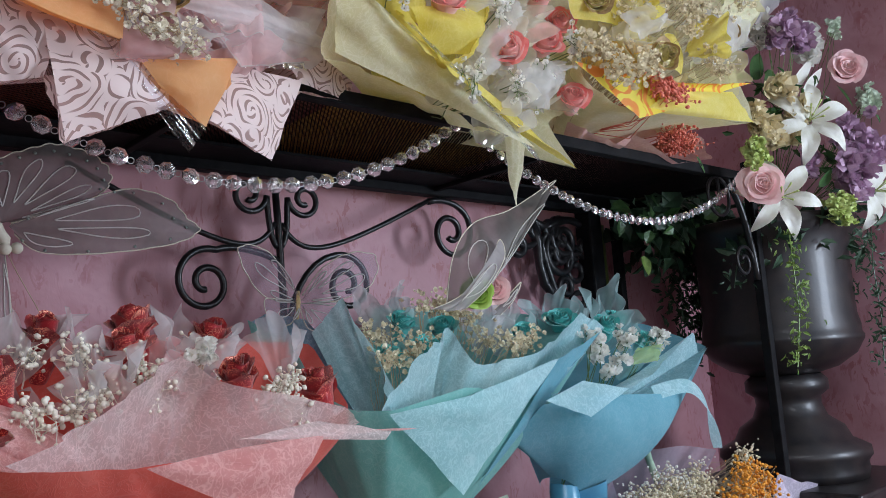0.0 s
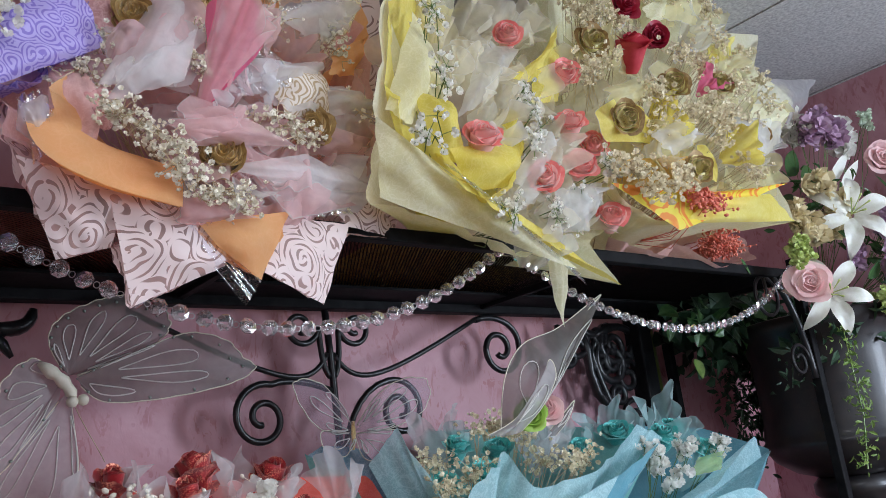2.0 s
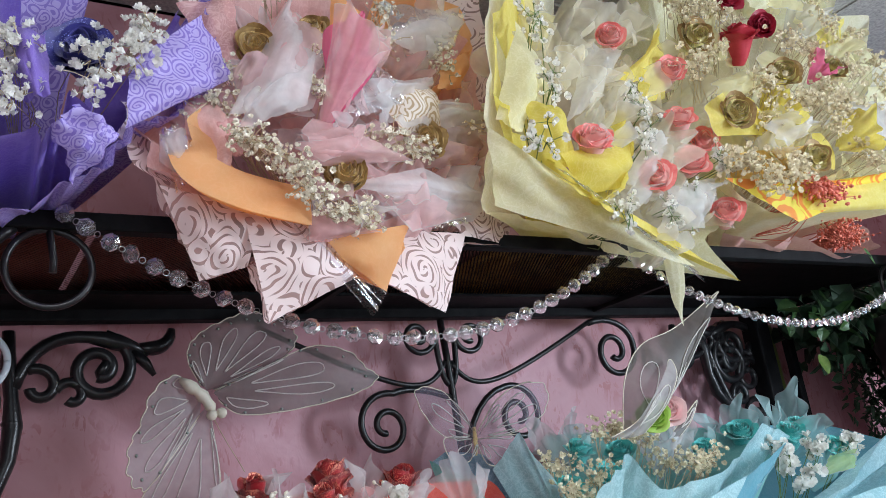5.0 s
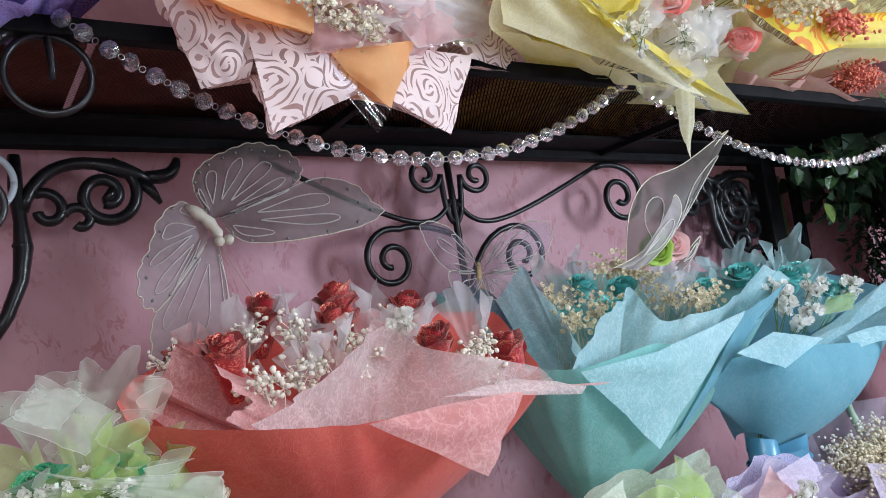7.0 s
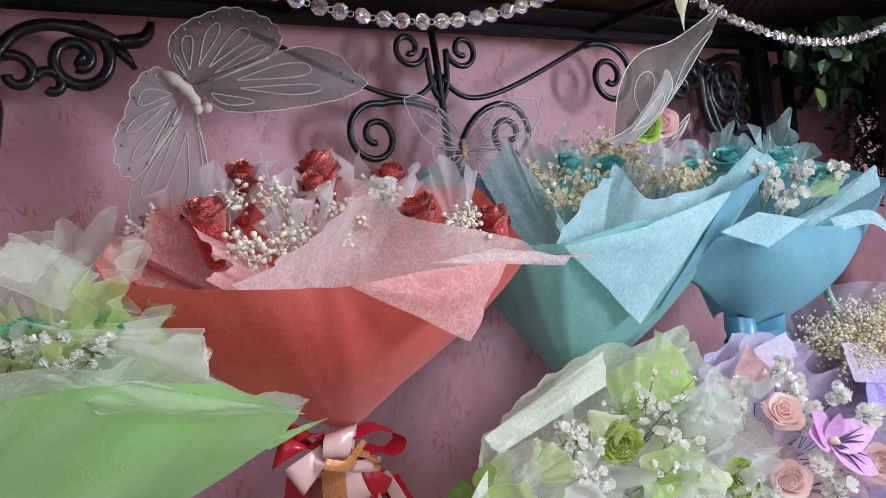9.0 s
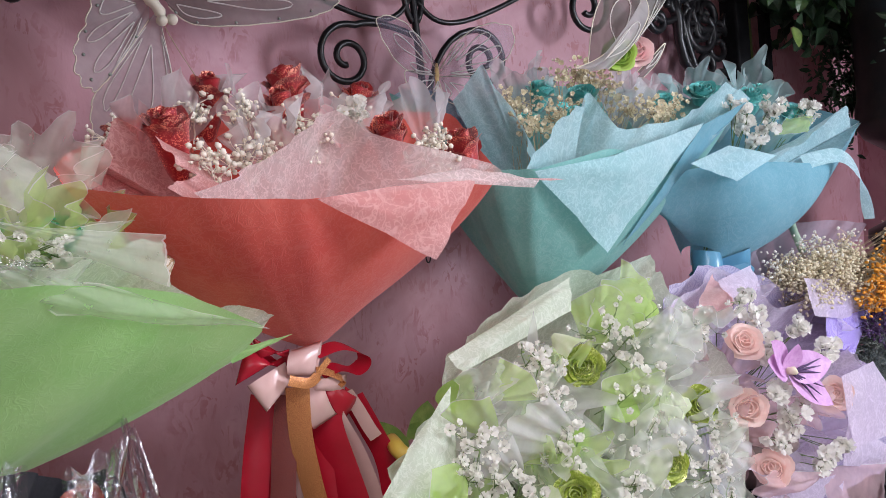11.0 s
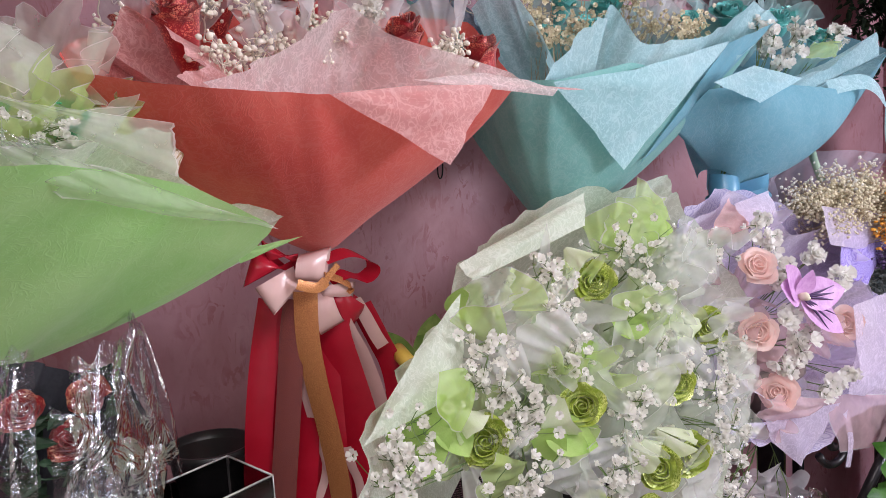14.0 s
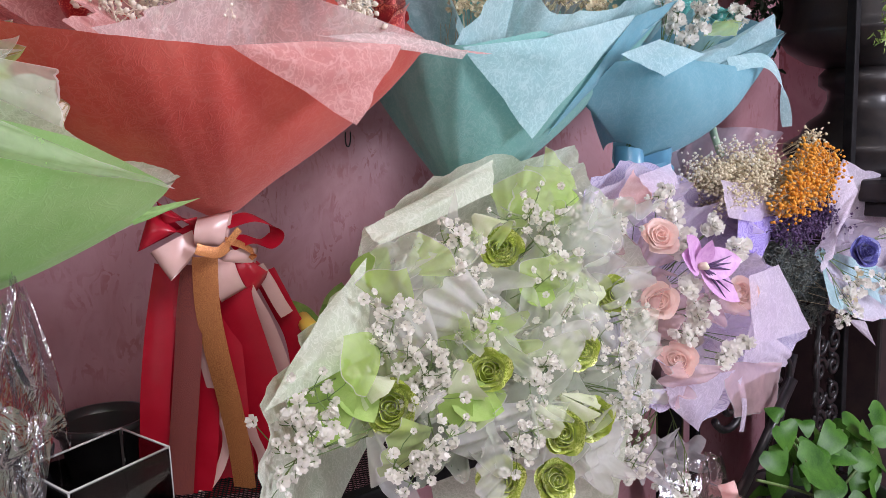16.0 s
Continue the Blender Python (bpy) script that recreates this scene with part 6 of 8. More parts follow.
tulles(b, VEILB, [(0.949, 1.150, 1.545), (1.256, 1.140, 1.522)], RISE, 0.035, 0.08, 14, 3)

# sky-blue bouquet
b = thing("bouquet", (1.25, 1.1, LOW + 0.01), "sky-blue bouquet with pale teal roses and blue ribbon", "bouquet", "bouquets on the rack")
NECK = (1.245, 1.075, 1.205)
sheet(b, SKY, NECK, [(1.432, 1.250, 1.496), (1.201, 1.120, 1.380), (1.084, 1.050, 1.300), (1.130, 1.000, 1.373), (1.238, 0.970, 1.380), (1.549, 0.990, 1.361), (1.865, 1.100, 1.454), (1.825, 1.250, 1.523), (1.636, 1.300, 1.546)], 0.04, r0=0.04, pleat=0.0012, seed=71)
sheet(b, AQUA, (1.27, 1.09, 1.3), [(1.155, 1.000, 1.392), (1.220, 0.965, 1.347), (1.304, 0.970, 1.387), (1.474, 1.000, 1.405), (1.773, 1.080, 1.491), (1.790, 1.080, 1.444), (1.867, 1.100, 1.454), (1.549, 0.990, 1.359)], 0.012, seed=72)
flap(b, AQUA, (1.094, 0.960, 1.381), (1.204, 0.965, 1.408), (1.332, 0.960, 1.385), (1.198, 0.950, 1.344), 0.006, 0.004, seed=74)
ribbon(b, AQUA, [(1.454, 0.990, 1.368), (1.547, 0.970, 1.376), (1.595, 0.960, 1.334), (1.606, 0.950, 1.244)], 0.03, (0, 0.3, 1), name="wrap_curl")
roses(b, TEALR, [(1.393, 1.160, 1.548), (1.504, 1.120, 1.532), (1.576, 1.150, 1.547), (1.607, 1.100, 1.492)], RISE, 0.022, 0.05, 3, "", 80)
tulles(b, VEILB, [(1.396, 1.170, 1.544), (1.568, 1.150, 1.559), (1.476, 1.150, 1.511), (1.551, 1.120, 1.523), (1.532, 1.060, 1.450)], RISE, 0.05, 0.10, 15, 3)
flap(b, VEILG, (1.429, 1.030, 1.426), (1.499, 1.050, 1.461), (1.629, 1.070, 1.467), (1.558, 1.040, 1.429), 0.02, 0.01, seed=73)
sprays(b, WHITEB, [(1.413, 1.080, 1.461), (1.404, 1.050, 1.430), (1.637, 1.100, 1.489), (1.406, 1.100, 1.481), (1.507, 1.080, 1.476)], (0.028, 0.02, 0.024), 26, 0.0065, NECK, STEM, seed=8)
for k, (dx, dz) in enumerate(((-1, 0.3), (-0.9, -0.4), (1, 0.2), (0.9, -0.5), (0.3, -0.9))):
    loop(b, SATINB, (1.25, 1.055, 1.185), dx, dz, 0.06, 0.04)

# lime green bouquet at the end of the row
b = thing("bouquet", (-0.02, 1.05, LOW + 0.01), "lime green bouquet with emerald roses leaning on the rack", "bouquet", "bouquets on the rack")
NECK = (-0.100, 1.050, 1.088)
sheet(b, LIME, NECK, [(-0.062, 0.780, 1.308), (0.004, 0.770, 1.316), (0.069, 0.780, 1.314), (0.144, 0.840, 1.301), (0.219, 0.900, 1.282), (0.326, 0.965, 1.226), (0.301, 1.020, 1.183), (0.279, 1.120, 1.236), (0.168, 1.150, 1.316)], 0.03, r0=0.03, pleat=0.002, seed=81)
sheet(b, MINT, (0.0, 1.02, 1.12), [(-0.046, 0.780, 1.331), (0.026, 0.780, 1.338), (0.085, 0.790, 1.324), (0.116, 0.830, 1.335), (0.200, 0.900, 1.341), (0.205, 0.910, 1.293), (0.266, 0.960, 1.257), (0.307, 0.990, 1.253), (0.357, 1.000, 1.234), (0.304, 1.030, 1.181)], 0.012, seed=82)
flap(b, VEILW, (0.022, 0.775, 1.336), (0.103, 0.800, 1.312), (0.333, 0.970, 1.222), (0.081, 0.820, 1.284), 0.012, 0.008, seed=83)
flap(b, LIME, (0.293, 1.010, 1.194), (0.316, 1.000, 1.202), (0.375, 1.000, 1.207), (0.296, 1.010, 1.182), 0.002, 0.002, seed=84)
film_sheet(b, FILM, (0.016, 0.780, 1.350), (0.063, 0.785, 1.333), (0.086, 0.795, 1.324), (0.037, 0.775, 1.330), 0.008, 3.0, label="clear cellophane edge", seed=85)
tulles(b, VEILW, [(0.083, 0.950, 1.413), (0.101, 0.970, 1.407), (0.049, 0.950, 1.415), (0.078, 0.880, 1.350), (0.056, 0.860, 1.347)], RISE, 0.06, 0.09, 16, 3)
tulles(b, VEILG, [(0.057, 0.880, 1.373), (0.140, 0.950, 1.344), (0.110, 0.930, 1.350), (0.089, 0.950, 1.367), (0.022, 0.850, 1.360)], RISE, 0.05, 0.08, 17, 3, 0.3)
leaf(b, VEILG, (0.098, 0.920, 1.343), (0.187, 0.970, 1.343), 0.05)
roses(b, EMERR, [(0.100, 0.920, 1.364), (0.026, 0.900, 1.371)], RISE, 0.018, 0.04, 3, "", 90)
sprays(b, WHITEB, [(0.075, 0.870, 1.339), (0.109, 0.900, 1.336), (0.040, 0.860, 1.358)], (0.03, 0.015, 0.015), 26, 0.0035, NECK, STEM, seed=9)
flap(b, ROSEG, (0.217, 0.960, 1.331), (0.233, 0.970, 1.329), (0.216, 0.950, 1.293), (0.209, 0.940, 1.307), 0.004, 0.004, seed=86)

flap(b, VEILW, (-0.009, 0.780, 1.390), (0.046, 0.790, 1.366), (0.193, 0.860, 1.346), (0.191, 0.860, 1.294), 0.01, 0.004, seed=7)
flap(b, VEILW, (-0.002, 0.880, 1.422), (0.064, 0.930, 1.448), (0.116, 0.950, 1.413), (0.071, 0.900, 1.379), 0.01, 0.004, seed=7)
flap(b, VEILW, (0.007, 0.860, 1.426), (0.030, 0.900, 1.450), (0.078, 0.920, 1.440), (0.045, 0.880, 1.405), 0.01, 0.008, seed=27)

# large white and green bouquet
b = thing("bouquet", (0.72, 1.1, LOW + 0.01), "large white and green bouquet with green glitter roses", "bouquet", "bouquets on the rack")
NECK = (0.80, 1.15, 0.88)
sheet(b, MINT, NECK, [(0.329, 0.740, 0.827), (0.293, 0.720, 0.943), (0.319, 0.760, 1.028), (0.408, 0.820, 1.076), (0.515, 0.880, 1.118), (0.550, 0.920, 1.156), (0.675, 0.950, 1.203), (0.824, 0.980, 1.226), (1.012, 0.990, 1.232), (1.023, 0.980, 1.203), (1.087, 0.930, 1.083), (1.124, 0.900, 0.977), (1.054, 0.860, 0.868), (0.941, 0.820, 0.808), (0.852, 0.780, 0.705), (0.547, 0.740, 0.700)], 0.03, r0=0.04, seed=91)
flap(b, MINT, (0.316, 0.755, 1.021), (0.408, 0.800, 1.090), (0.504, 0.850, 1.134), (0.462, 0.790, 1.039), 0.012, 0.006, label="pale mint folded edge", seed=92)
flap(b, MINT, (0.537, 0.900, 1.160), (0.796, 0.950, 1.227), (0.767, 0.920, 1.183), (0.541, 0.880, 1.139), 0.012, 0.008, seed=93)
flap(b, VEILW, (0.530, 0.870, 1.141), (0.588, 0.860, 1.155), (0.579, 0.840, 1.110), (0.491, 0.830, 1.085), 0.02, 0.015, seed=94)
flap(b, VEILG, (0.868, 0.960, 1.213), (0.989, 0.970, 1.202), (0.918, 0.920, 1.115), (0.792, 0.920, 1.156), 0.03, 0.012, seed=95)
tulles(b, VEILW, [(0.573, 0.830, 1.077), (0.626, 0.810, 1.035), (0.829, 0.860, 1.084), (0.971, 0.880, 1.077), (0.919, 0.850, 0.970), (0.943, 0.830, 0.901), (0.752, 0.840, 1.036), (0.791, 0.800, 0.911), (0.560, 0.760, 0.937), (0.678, 0.790, 0.941), (0.869, 0.800, 0.859)], OUT, 0.075, 0.10, 18, 4, 0.4, 0.7)
tulles(b, VEILG, [(0.634, 0.790, 1.002), (0.579, 0.780, 0.982), (0.474, 0.770, 0.990), (0.838, 0.860, 1.033), (0.836, 0.920, 1.134), (0.692, 0.860, 1.089)], OUT, 0.05, 0.08, 19, 3, 0.4, 0.6)
tulles(b, VEIL, [(0.618, 0.840, 1.089), (0.920, 0.870, 1.035), (0.740, 0.810, 0.975), (0.798, 0.780, 0.828), (0.486, 0.750, 0.934)], OUT, 0.07, 0.09, 20, 4, 0.4, 0.7)
tulles(b, LILYW, [(0.610, 0.785, 0.980), (0.458, 0.770, 0.987), (0.784, 0.785, 0.885), (0.793, 0.820, 0.977)], OUT, 0.03, 0.07, 21, 3, 0.3, 0.2)
roses(b, GREENR, [(0.468, 0.765, 0.985), (0.615, 0.770, 0.991), (0.728, 0.865, 1.117), (0.831, 0.810, 0.963), (0.749, 0.775, 0.874), (0.828, 0.785, 0.870), (0.955, 0.860, 1.017), (0.629, 0.765, 0.847), (0.749, 0.785, 0.805)], (-0.55, -0.8, 0.35), 0.0205, 0.042, 3, "", 100)
sprays(b, WHITEB, [(0.815, 0.920, 1.161), (0.850, 0.890, 1.118), (0.920, 0.910, 1.141), (1.009, 0.910, 1.131), (0.637, 0.860, 1.127), (0.646, 0.830, 1.086), (0.822, 0.865, 1.068), (0.636, 0.810, 1.048), (0.491, 0.810, 1.062), (0.507, 0.800, 1.047), (0.350, 0.755, 0.989), (0.387, 0.770, 1.005), (0.359, 0.750, 0.976), (0.538, 0.780, 1.005), (0.529, 0.770, 0.983), (0.730, 0.810, 0.977), (0.698, 0.790, 0.951), (0.884, 0.840, 0.987), (0.983, 0.850, 0.975), (0.955, 0.830, 0.880), (0.647, 0.760, 0.907), (0.486, 0.750, 0.941), (0.509, 0.740, 0.924), (0.930, 0.810, 0.857), (0.805, 0.840, 1.010), (0.919, 0.830, 0.932)], (0.038, 0.018, 0.033), 23, 0.0047, NECK, STEM, seed=10)

for k, (p, q, w) in enumerate((((0.522, 0.900, 1.096), (0.547, 0.870, 1.139), 0.05), ((0.369, 0.800, 0.995), (0.432, 0.780, 1.042), 0.07), ((0.369, 0.790, 0.979), (0.430, 0.770, 1.007), 0.06), ((0.559, 0.790, 0.942), (0.587, 0.770, 0.969), 0.05), ((0.660, 0.850, 1.021), (0.701, 0.830, 1.039), 0.05), ((0.949, 0.970, 1.179), (0.929, 0.930, 1.121), 0.06), ((0.771, 0.880, 1.058), (0.827, 0.860, 1.027), 0.05), ((0.569, 0.790, 0.968), (0.630, 0.760, 0.940), 0.05), ((0.429, 0.790, 1.015), (0.443, 0.760, 0.975), 0.05))):
    leaf(b, CLOTHG, p, q, w, 0.0, 0.35, "cloth_leaf")
for k, (p, q) in enumerate((((0.744, 0.840, 0.967), (0.826, 0.815, 0.963)), ((0.824, 0.880, 1.016), (0.945, 0.865, 1.016)), ((0.569, 0.790, 0.968), (0.610, 0.780, 0.985)), ((0.717, 0.800, 0.914), (0.752, 0.785, 0.878)), ((0.780, 0.810, 0.911), (0.825, 0.790, 0.873)), ((0.444, 0.790, 1.018), (0.465, 0.775, 0.987)), ((0.711, 0.900, 1.159), (0.730, 0.875, 1.124)))):
    a = (Vector(q) - Vector(p)).normalized()
    cup(b, CLOTHW, p, a, 0.026, (Vector(q) - Vector(p)).length * 0.74, 3, 350, 40.0 * k, 0.15, "calyx", 1.3 * k, 30, 8)
fan(b, LEAFT, (0.626, 0.830, 0.973), (0.601, 0.772, 0.930), 0.083, 2, seed=40)
fan(b, LEAFT, (0.477, 0.800, 1.052), (0.401, 0.742, 1.039), 0.064, 2, seed=41)
fan(b, LEAFT, (0.555, 0.840, 1.067), (0.480, 0.800, 1.129), 0.056, 2, seed=42)
fan(b, VEILG, (0.818, 0.940, 1.103), (0.850, 0.945, 1.205), 0.090, 4, seed=43)
fan(b, VEIL, (0.684, 0.850, 1.028), (0.543, 0.790, 1.090), 0.098, 5, seed=44)
fan(b, VEILG, (0.959, 0.900, 1.010), (0.763, 0.860, 1.081), 0.075, 3, seed=45)
fan(b, VEILG, (0.550, 0.800, 0.927), (0.436, 0.738, 0.951), 0.068, 4, seed=46)
fan(b, VEIL, (0.677, 0.800, 0.863), (0.583, 0.755, 0.853), 0.090, 5, seed=47)
fan(b, VEIL, (0.962, 0.870, 0.924), (0.796, 0.830, 1.007), 0.098, 3, seed=48)
fan(b, VEIL, (0.781, 0.840, 0.903), (0.551, 0.765, 0.916), 0.068, 4, seed=49)
fan(b, VEIL, (0.578, 0.830, 1.009), (0.487, 0.785, 1.075), 0.075, 5, seed=50)
fan(b, VEIL, (1.058, 0.930, 1.065), (0.914, 0.910, 1.138), 0.090, 3, seed=51)
fan(b, VEIL, (0.984, 0.860, 0.811), (0.822, 0.800, 0.820), 0.098, 4, seed=52)
fan(b, VEIL, (0.982, 0.880, 0.973), (1.000, 0.840, 0.904), 0.090, 5, seed=53)
fan(b, VEILG, (0.916, 0.970, 1.178), (0.958, 0.960, 1.210), 0.083, 3, seed=54)
fan(b, VEILG, (0.560, 0.850, 1.110), (0.606, 0.830, 1.133), 0.068, 4, seed=55)

# lavender bouquet
b = thing("bouquet", (1.2, 1.05, LOW + 0.01), "lavender bouquet with peach roses and a purple orchid", "bouquet", "bouquets on the rack")
NECK = (1.25, 1.12, 0.88)
sheet(b, ROSEL, NECK, [(0.967, 0.930, 1.126), (1.025, 0.980, 1.171), (1.141, 1.000, 1.203), (1.271, 1.000, 1.182), (1.388, 1.000, 1.134), (1.536, 1.000, 1.097), (1.621, 0.970, 1.055), (1.529, 0.960, 0.977), (1.505, 0.920, 0.975), (1.663, 0.920, 0.815), (1.522, 0.900, 0.778), (1.375, 0.880, 0.770), (1.220, 0.880, 0.728), (1.146, 0.870, 0.806), (1.086, 0.860, 0.789), (0.998, 0.860, 0.845), (0.957, 0.860, 0.980)], 0.02, r0=0.03, seed=101)
sheet(b, LILAC, NECK, [(0.993, 0.920, 1.096), (1.015, 0.960, 1.154), (1.152, 0.980, 1.197), (1.259, 0.980, 1.168), (1.281, 0.950, 1.106), (1.571, 0.980, 1.108), (1.475, 0.940, 1.020), (1.439, 0.900, 0.997), (1.531, 0.890, 0.871), (1.266, 0.860, 0.832), (1.109, 0.855, 0.858), (1.027, 0.850, 0.914)], 0.01, seed=102)
flap(b, ROSEL, (1.468, 0.970, 1.095), (1.603, 0.960, 1.052), (1.504, 0.940, 0.988), (1.395, 0.930, 1.011), 0.008, 0.005, seed=103)
flap(b, LILAC, (1.341, 0.870, 0.983), (1.497, 0.900, 0.980), (1.629, 0.900, 0.825), (1.348, 0.860, 0.854), 0.006, 0.005, seed=1325)
flap(b, LILAC, (1.078, 0.860, 0.845), (1.304, 0.870, 0.816), (1.205, 0.880, 0.722), (1.098, 0.860, 0.799), 0.006, 0.005, seed=1175)
flap(b, ROSEL, (0.967, 0.860, 0.862), (1.088, 0.860, 0.834), (1.030, 0.870, 0.796), (0.977, 0.860, 0.835), 0.006, 0.005, seed=1098)
flap(b, LILAC, (1.371, 0.950, 1.154), (1.651, 0.970, 1.111), (1.509, 0.940, 1.054), (1.353, 0.920, 1.087), 0.006, 0.005, seed=1275)
flap(b, ROSEV, (1.419, 0.940, 1.097), (1.613, 0.960, 1.070), (1.490, 0.930, 0.994), (1.385, 0.920, 1.024), 0.006, 0.005, seed=1308)
flap(b, LILAC, (1.127, 0.950, 1.179), (1.246, 0.970, 1.192), (1.246, 0.950, 1.150), (1.132, 0.930, 1.143), 0.006, 0.005, seed=1130)
flap(b, VEILP, (1.246, 0.870, 0.844), (1.485, 0.880, 0.790), (1.480, 0.890, 0.690), (1.303, 0.870, 0.724), 0.006, 0.005, seed=1270)
flap(b, LILAC, (1.353, 0.870, 0.907), (1.540, 0.890, 0.794), (1.515, 0.890, 0.770), (1.328, 0.870, 0.826), 0.006, 0.005, seed=1330)
flap(b, VEILP, (1.042, 0.850, 0.855), (1.095, 0.845, 0.882), (1.284, 0.860, 0.828), (1.116, 0.860, 0.826), 0.015, 0.008, seed=105)
flap(b, MAUVE, (1.045, 0.940, 1.134), (1.140, 0.970, 1.189), (1.172, 0.950, 1.138), (1.116, 0.930, 1.117), 0.02, 0.01, seed=106)
tulles(b, VEILL, [(1.418, 0.950, 1.059), (1.443, 0.920, 0.940), (1.339, 0.900, 0.878), (1.256, 0.890, 0.815), (1.188, 0.940, 1.127), (1.462, 0.920, 0.849)], OUT, 0.055, 0.08, 22, 4, 0.35, 0.6)
tulles(b, VEILP, [(1.063, 0.860, 0.940), (1.164, 0.870, 0.956), (1.104, 0.860, 0.838), (1.257, 0.880, 0.957), (1.077, 0.880, 1.035)], OUT, 0.05, 0.07, 23, 4, 0.35, 0.6)
ribbon(b, LILAC, [(1.319, 0.870, 0.796), (1.336, 0.870, 0.738), (1.327, 0.870, 0.691)], 0.016, (1, 0, 0))
roses(b, PEACHR, [(1.099, 0.880, 1.091), (1.073, 0.865, 0.983), (1.105, 0.855, 0.884), (1.349, 0.885, 0.949)], (-0.65, -0.7, 0.4), 0.023, 0.036, 3, "peach silk rose", 110)
sprays(b, WHITEB, [(1.140, 0.920, 1.148), (1.170, 0.910, 1.122), (1.272, 0.900, 1.076), (1.321, 0.900, 1.035), (1.142, 0.865, 0.989), (1.164, 0.865, 0.947), (1.134, 0.860, 0.926), (1.258, 0.870, 0.849), (1.324, 0.880, 0.864), (1.195, 0.870, 0.960), (1.150, 0.880, 1.070)], (0.024, 0.014, 0.02), 9, 0.0085, NECK, STEM, seed=12)
# orchid: five petals with dark streaks round a pale column
oc = Vector((1.150, 0.845, 1.032))
for k, (dx, dz, s) in enumerate(((-0.062, 0.060, 0.052), (0.010, 0.046, 0.044), (0.098, -0.002, 0.056), (0.094, -0.074, 0.054), (-0.075, 0.030, 0.046))):
    pt = leaf(b, ORCHID, oc, oc + Vector((dx, -0.012, dz)), s, -0.006, 0.2, "orchid_petal", "purple orchid petal")
    for q in (-0.25, 0, 0.25):
        v, f = sweep([oc + Vector((0, -0.006, 0)), oc + Vector((dx * 0.35 + q * dz * 0.2, -0.0125, dz * 0.35 - q * dx * 0.2)), oc + Vector((dx * 0.68 + q * dz * 0.5, -0.017, dz * 0.68 - q * dx * 0.5))], [0.0016, 0.0021, 0.0006], 4)
        if k in (2, 3):
            part("streak", v, f, DARKB, pt)
v, f = sweep([oc, oc + Vector((0, -0.012, 0.002)), oc + Vector((0, -0.018, -0.002))], [0.006, 0.007, 0.003], 8)
part("orchid_column", v, f, CREAMB, b)

# dried flower bouquet beside the right leg
b = thing("bouquet", (1.55, 1.0, LOW + 0.01), "dried flower bouquet in cream, orange and dark purple", "bouquet", "bouquets on the rack")
NECK = (1.42, 1.12, 1.05)
sheet(b, VEILL, NECK, [(1.318, 1.000, 1.154), (1.378, 1.050, 1.204), (1.478, 1.080, 1.250), (1.640, 1.050, 1.243), (1.690, 1.000, 1.229), (1.419, 0.950, 1.127)], 0.02, seed=111)
v, f = sweep([(1.530, 1.080, 1.271), (1.501, 1.050, 1.231), (1.480, 1.020, 1.193)], 0.008, 8)
part("stem", v, f, solid("pale_green_stem", (0.3, 0.42, 0.3), (0.4, 0.52, 0.38), 30.0), b, "thick pale green stem")
for k, (mat, pts, n, size, kind) in enumerate((
        (CREAMB, [(1.408, 0.980, 1.159), (1.469, 0.970, 1.166), (1.498, 0.950, 1.131), (1.419, 0.950, 1.116), (1.400, 1.000, 1.148), (1.551, 0.970, 1.172)], 120, (0.045, 0.025, 0.03), "bead"),
        (WHITEB, [(1.465, 0.980, 1.199), (1.381, 1.000, 1.171), (1.563, 0.990, 1.194)], 50, (0.06, 0.025, 0.03), "bead"),
        (CREAMB, [(1.735, 0.960, 1.209)], 60, (0.04, 0.02, 0.02), "bead"),
        (ORANGB, [(1.638, 0.920, 1.156), (1.708, 0.920, 1.151), (1.577, 0.910, 1.115), (1.668, 0.910, 1.107), (1.698, 0.940, 1.175), (1.556, 0.910, 1.094)], 120, (0.04, 0.025, 0.032), "bead"),
        (DARKB, [(1.645, 0.920, 1.038), (1.735, 0.930, 1.052), (1.578, 0.920, 1.034), (1.808, 0.940, 1.019)], 110, (0.045, 0.02, 0.03), "bead"),
        (GREYB, [(1.576, 0.930, 0.999), (1.646, 0.930, 0.941), (1.740, 0.940, 0.901), (1.621, 0.940, 0.908), (1.738, 0.950, 0.849), (1.855, 0.960, 0.934), (1.592, 0.950, 0.935)], 110, (0.05, 0.02, 0.045), "floret"))):
    for j, p in enumerate(pts):
        spray(b, mat, p, size, n * 2, 0.0024 if mat not in (ORANGB, GREYB) else 0.0029, NECK, mat if k > 3 else TAN, kind, 200 + k * 10 + j, name="dried_flower")
sprays(b, CREAMB, [(1.738, 0.900, 0.857), (1.788, 0.900, 0.874)], 0.03, 12, 0.006, NECK, TAN, seed=13)

# violet bouquet at the far end
b = thing("bouquet", (1.75, 0.93, LOW - 0.0), "small violet bouquet with dark purple roses", "bouquet", "bouquets on the rack")
NECK = (1.72, 0.93, 0.97)
sheet(b, LILAC, NECK, [(1.620, 0.880, 0.951), (1.727, 0.900, 1.006), (1.822, 0.900, 1.095), (1.801, 0.930, 1.169), (1.973, 0.920, 1.120), (2.053, 0.900, 1.035), (2.154, 0.860, 0.945), (2.058, 0.840, 0.784), (1.844, 0.850, 0.815), (1.677, 0.870, 0.854)], 0.015, seed=121)
sheet(b, AQUA, NECK, [(1.652, 0.870, 0.877), (1.758, 0.860, 0.829), (1.959, 0.850, 0.800), (2.111, 0.850, 0.828)], 0.01, seed=122)
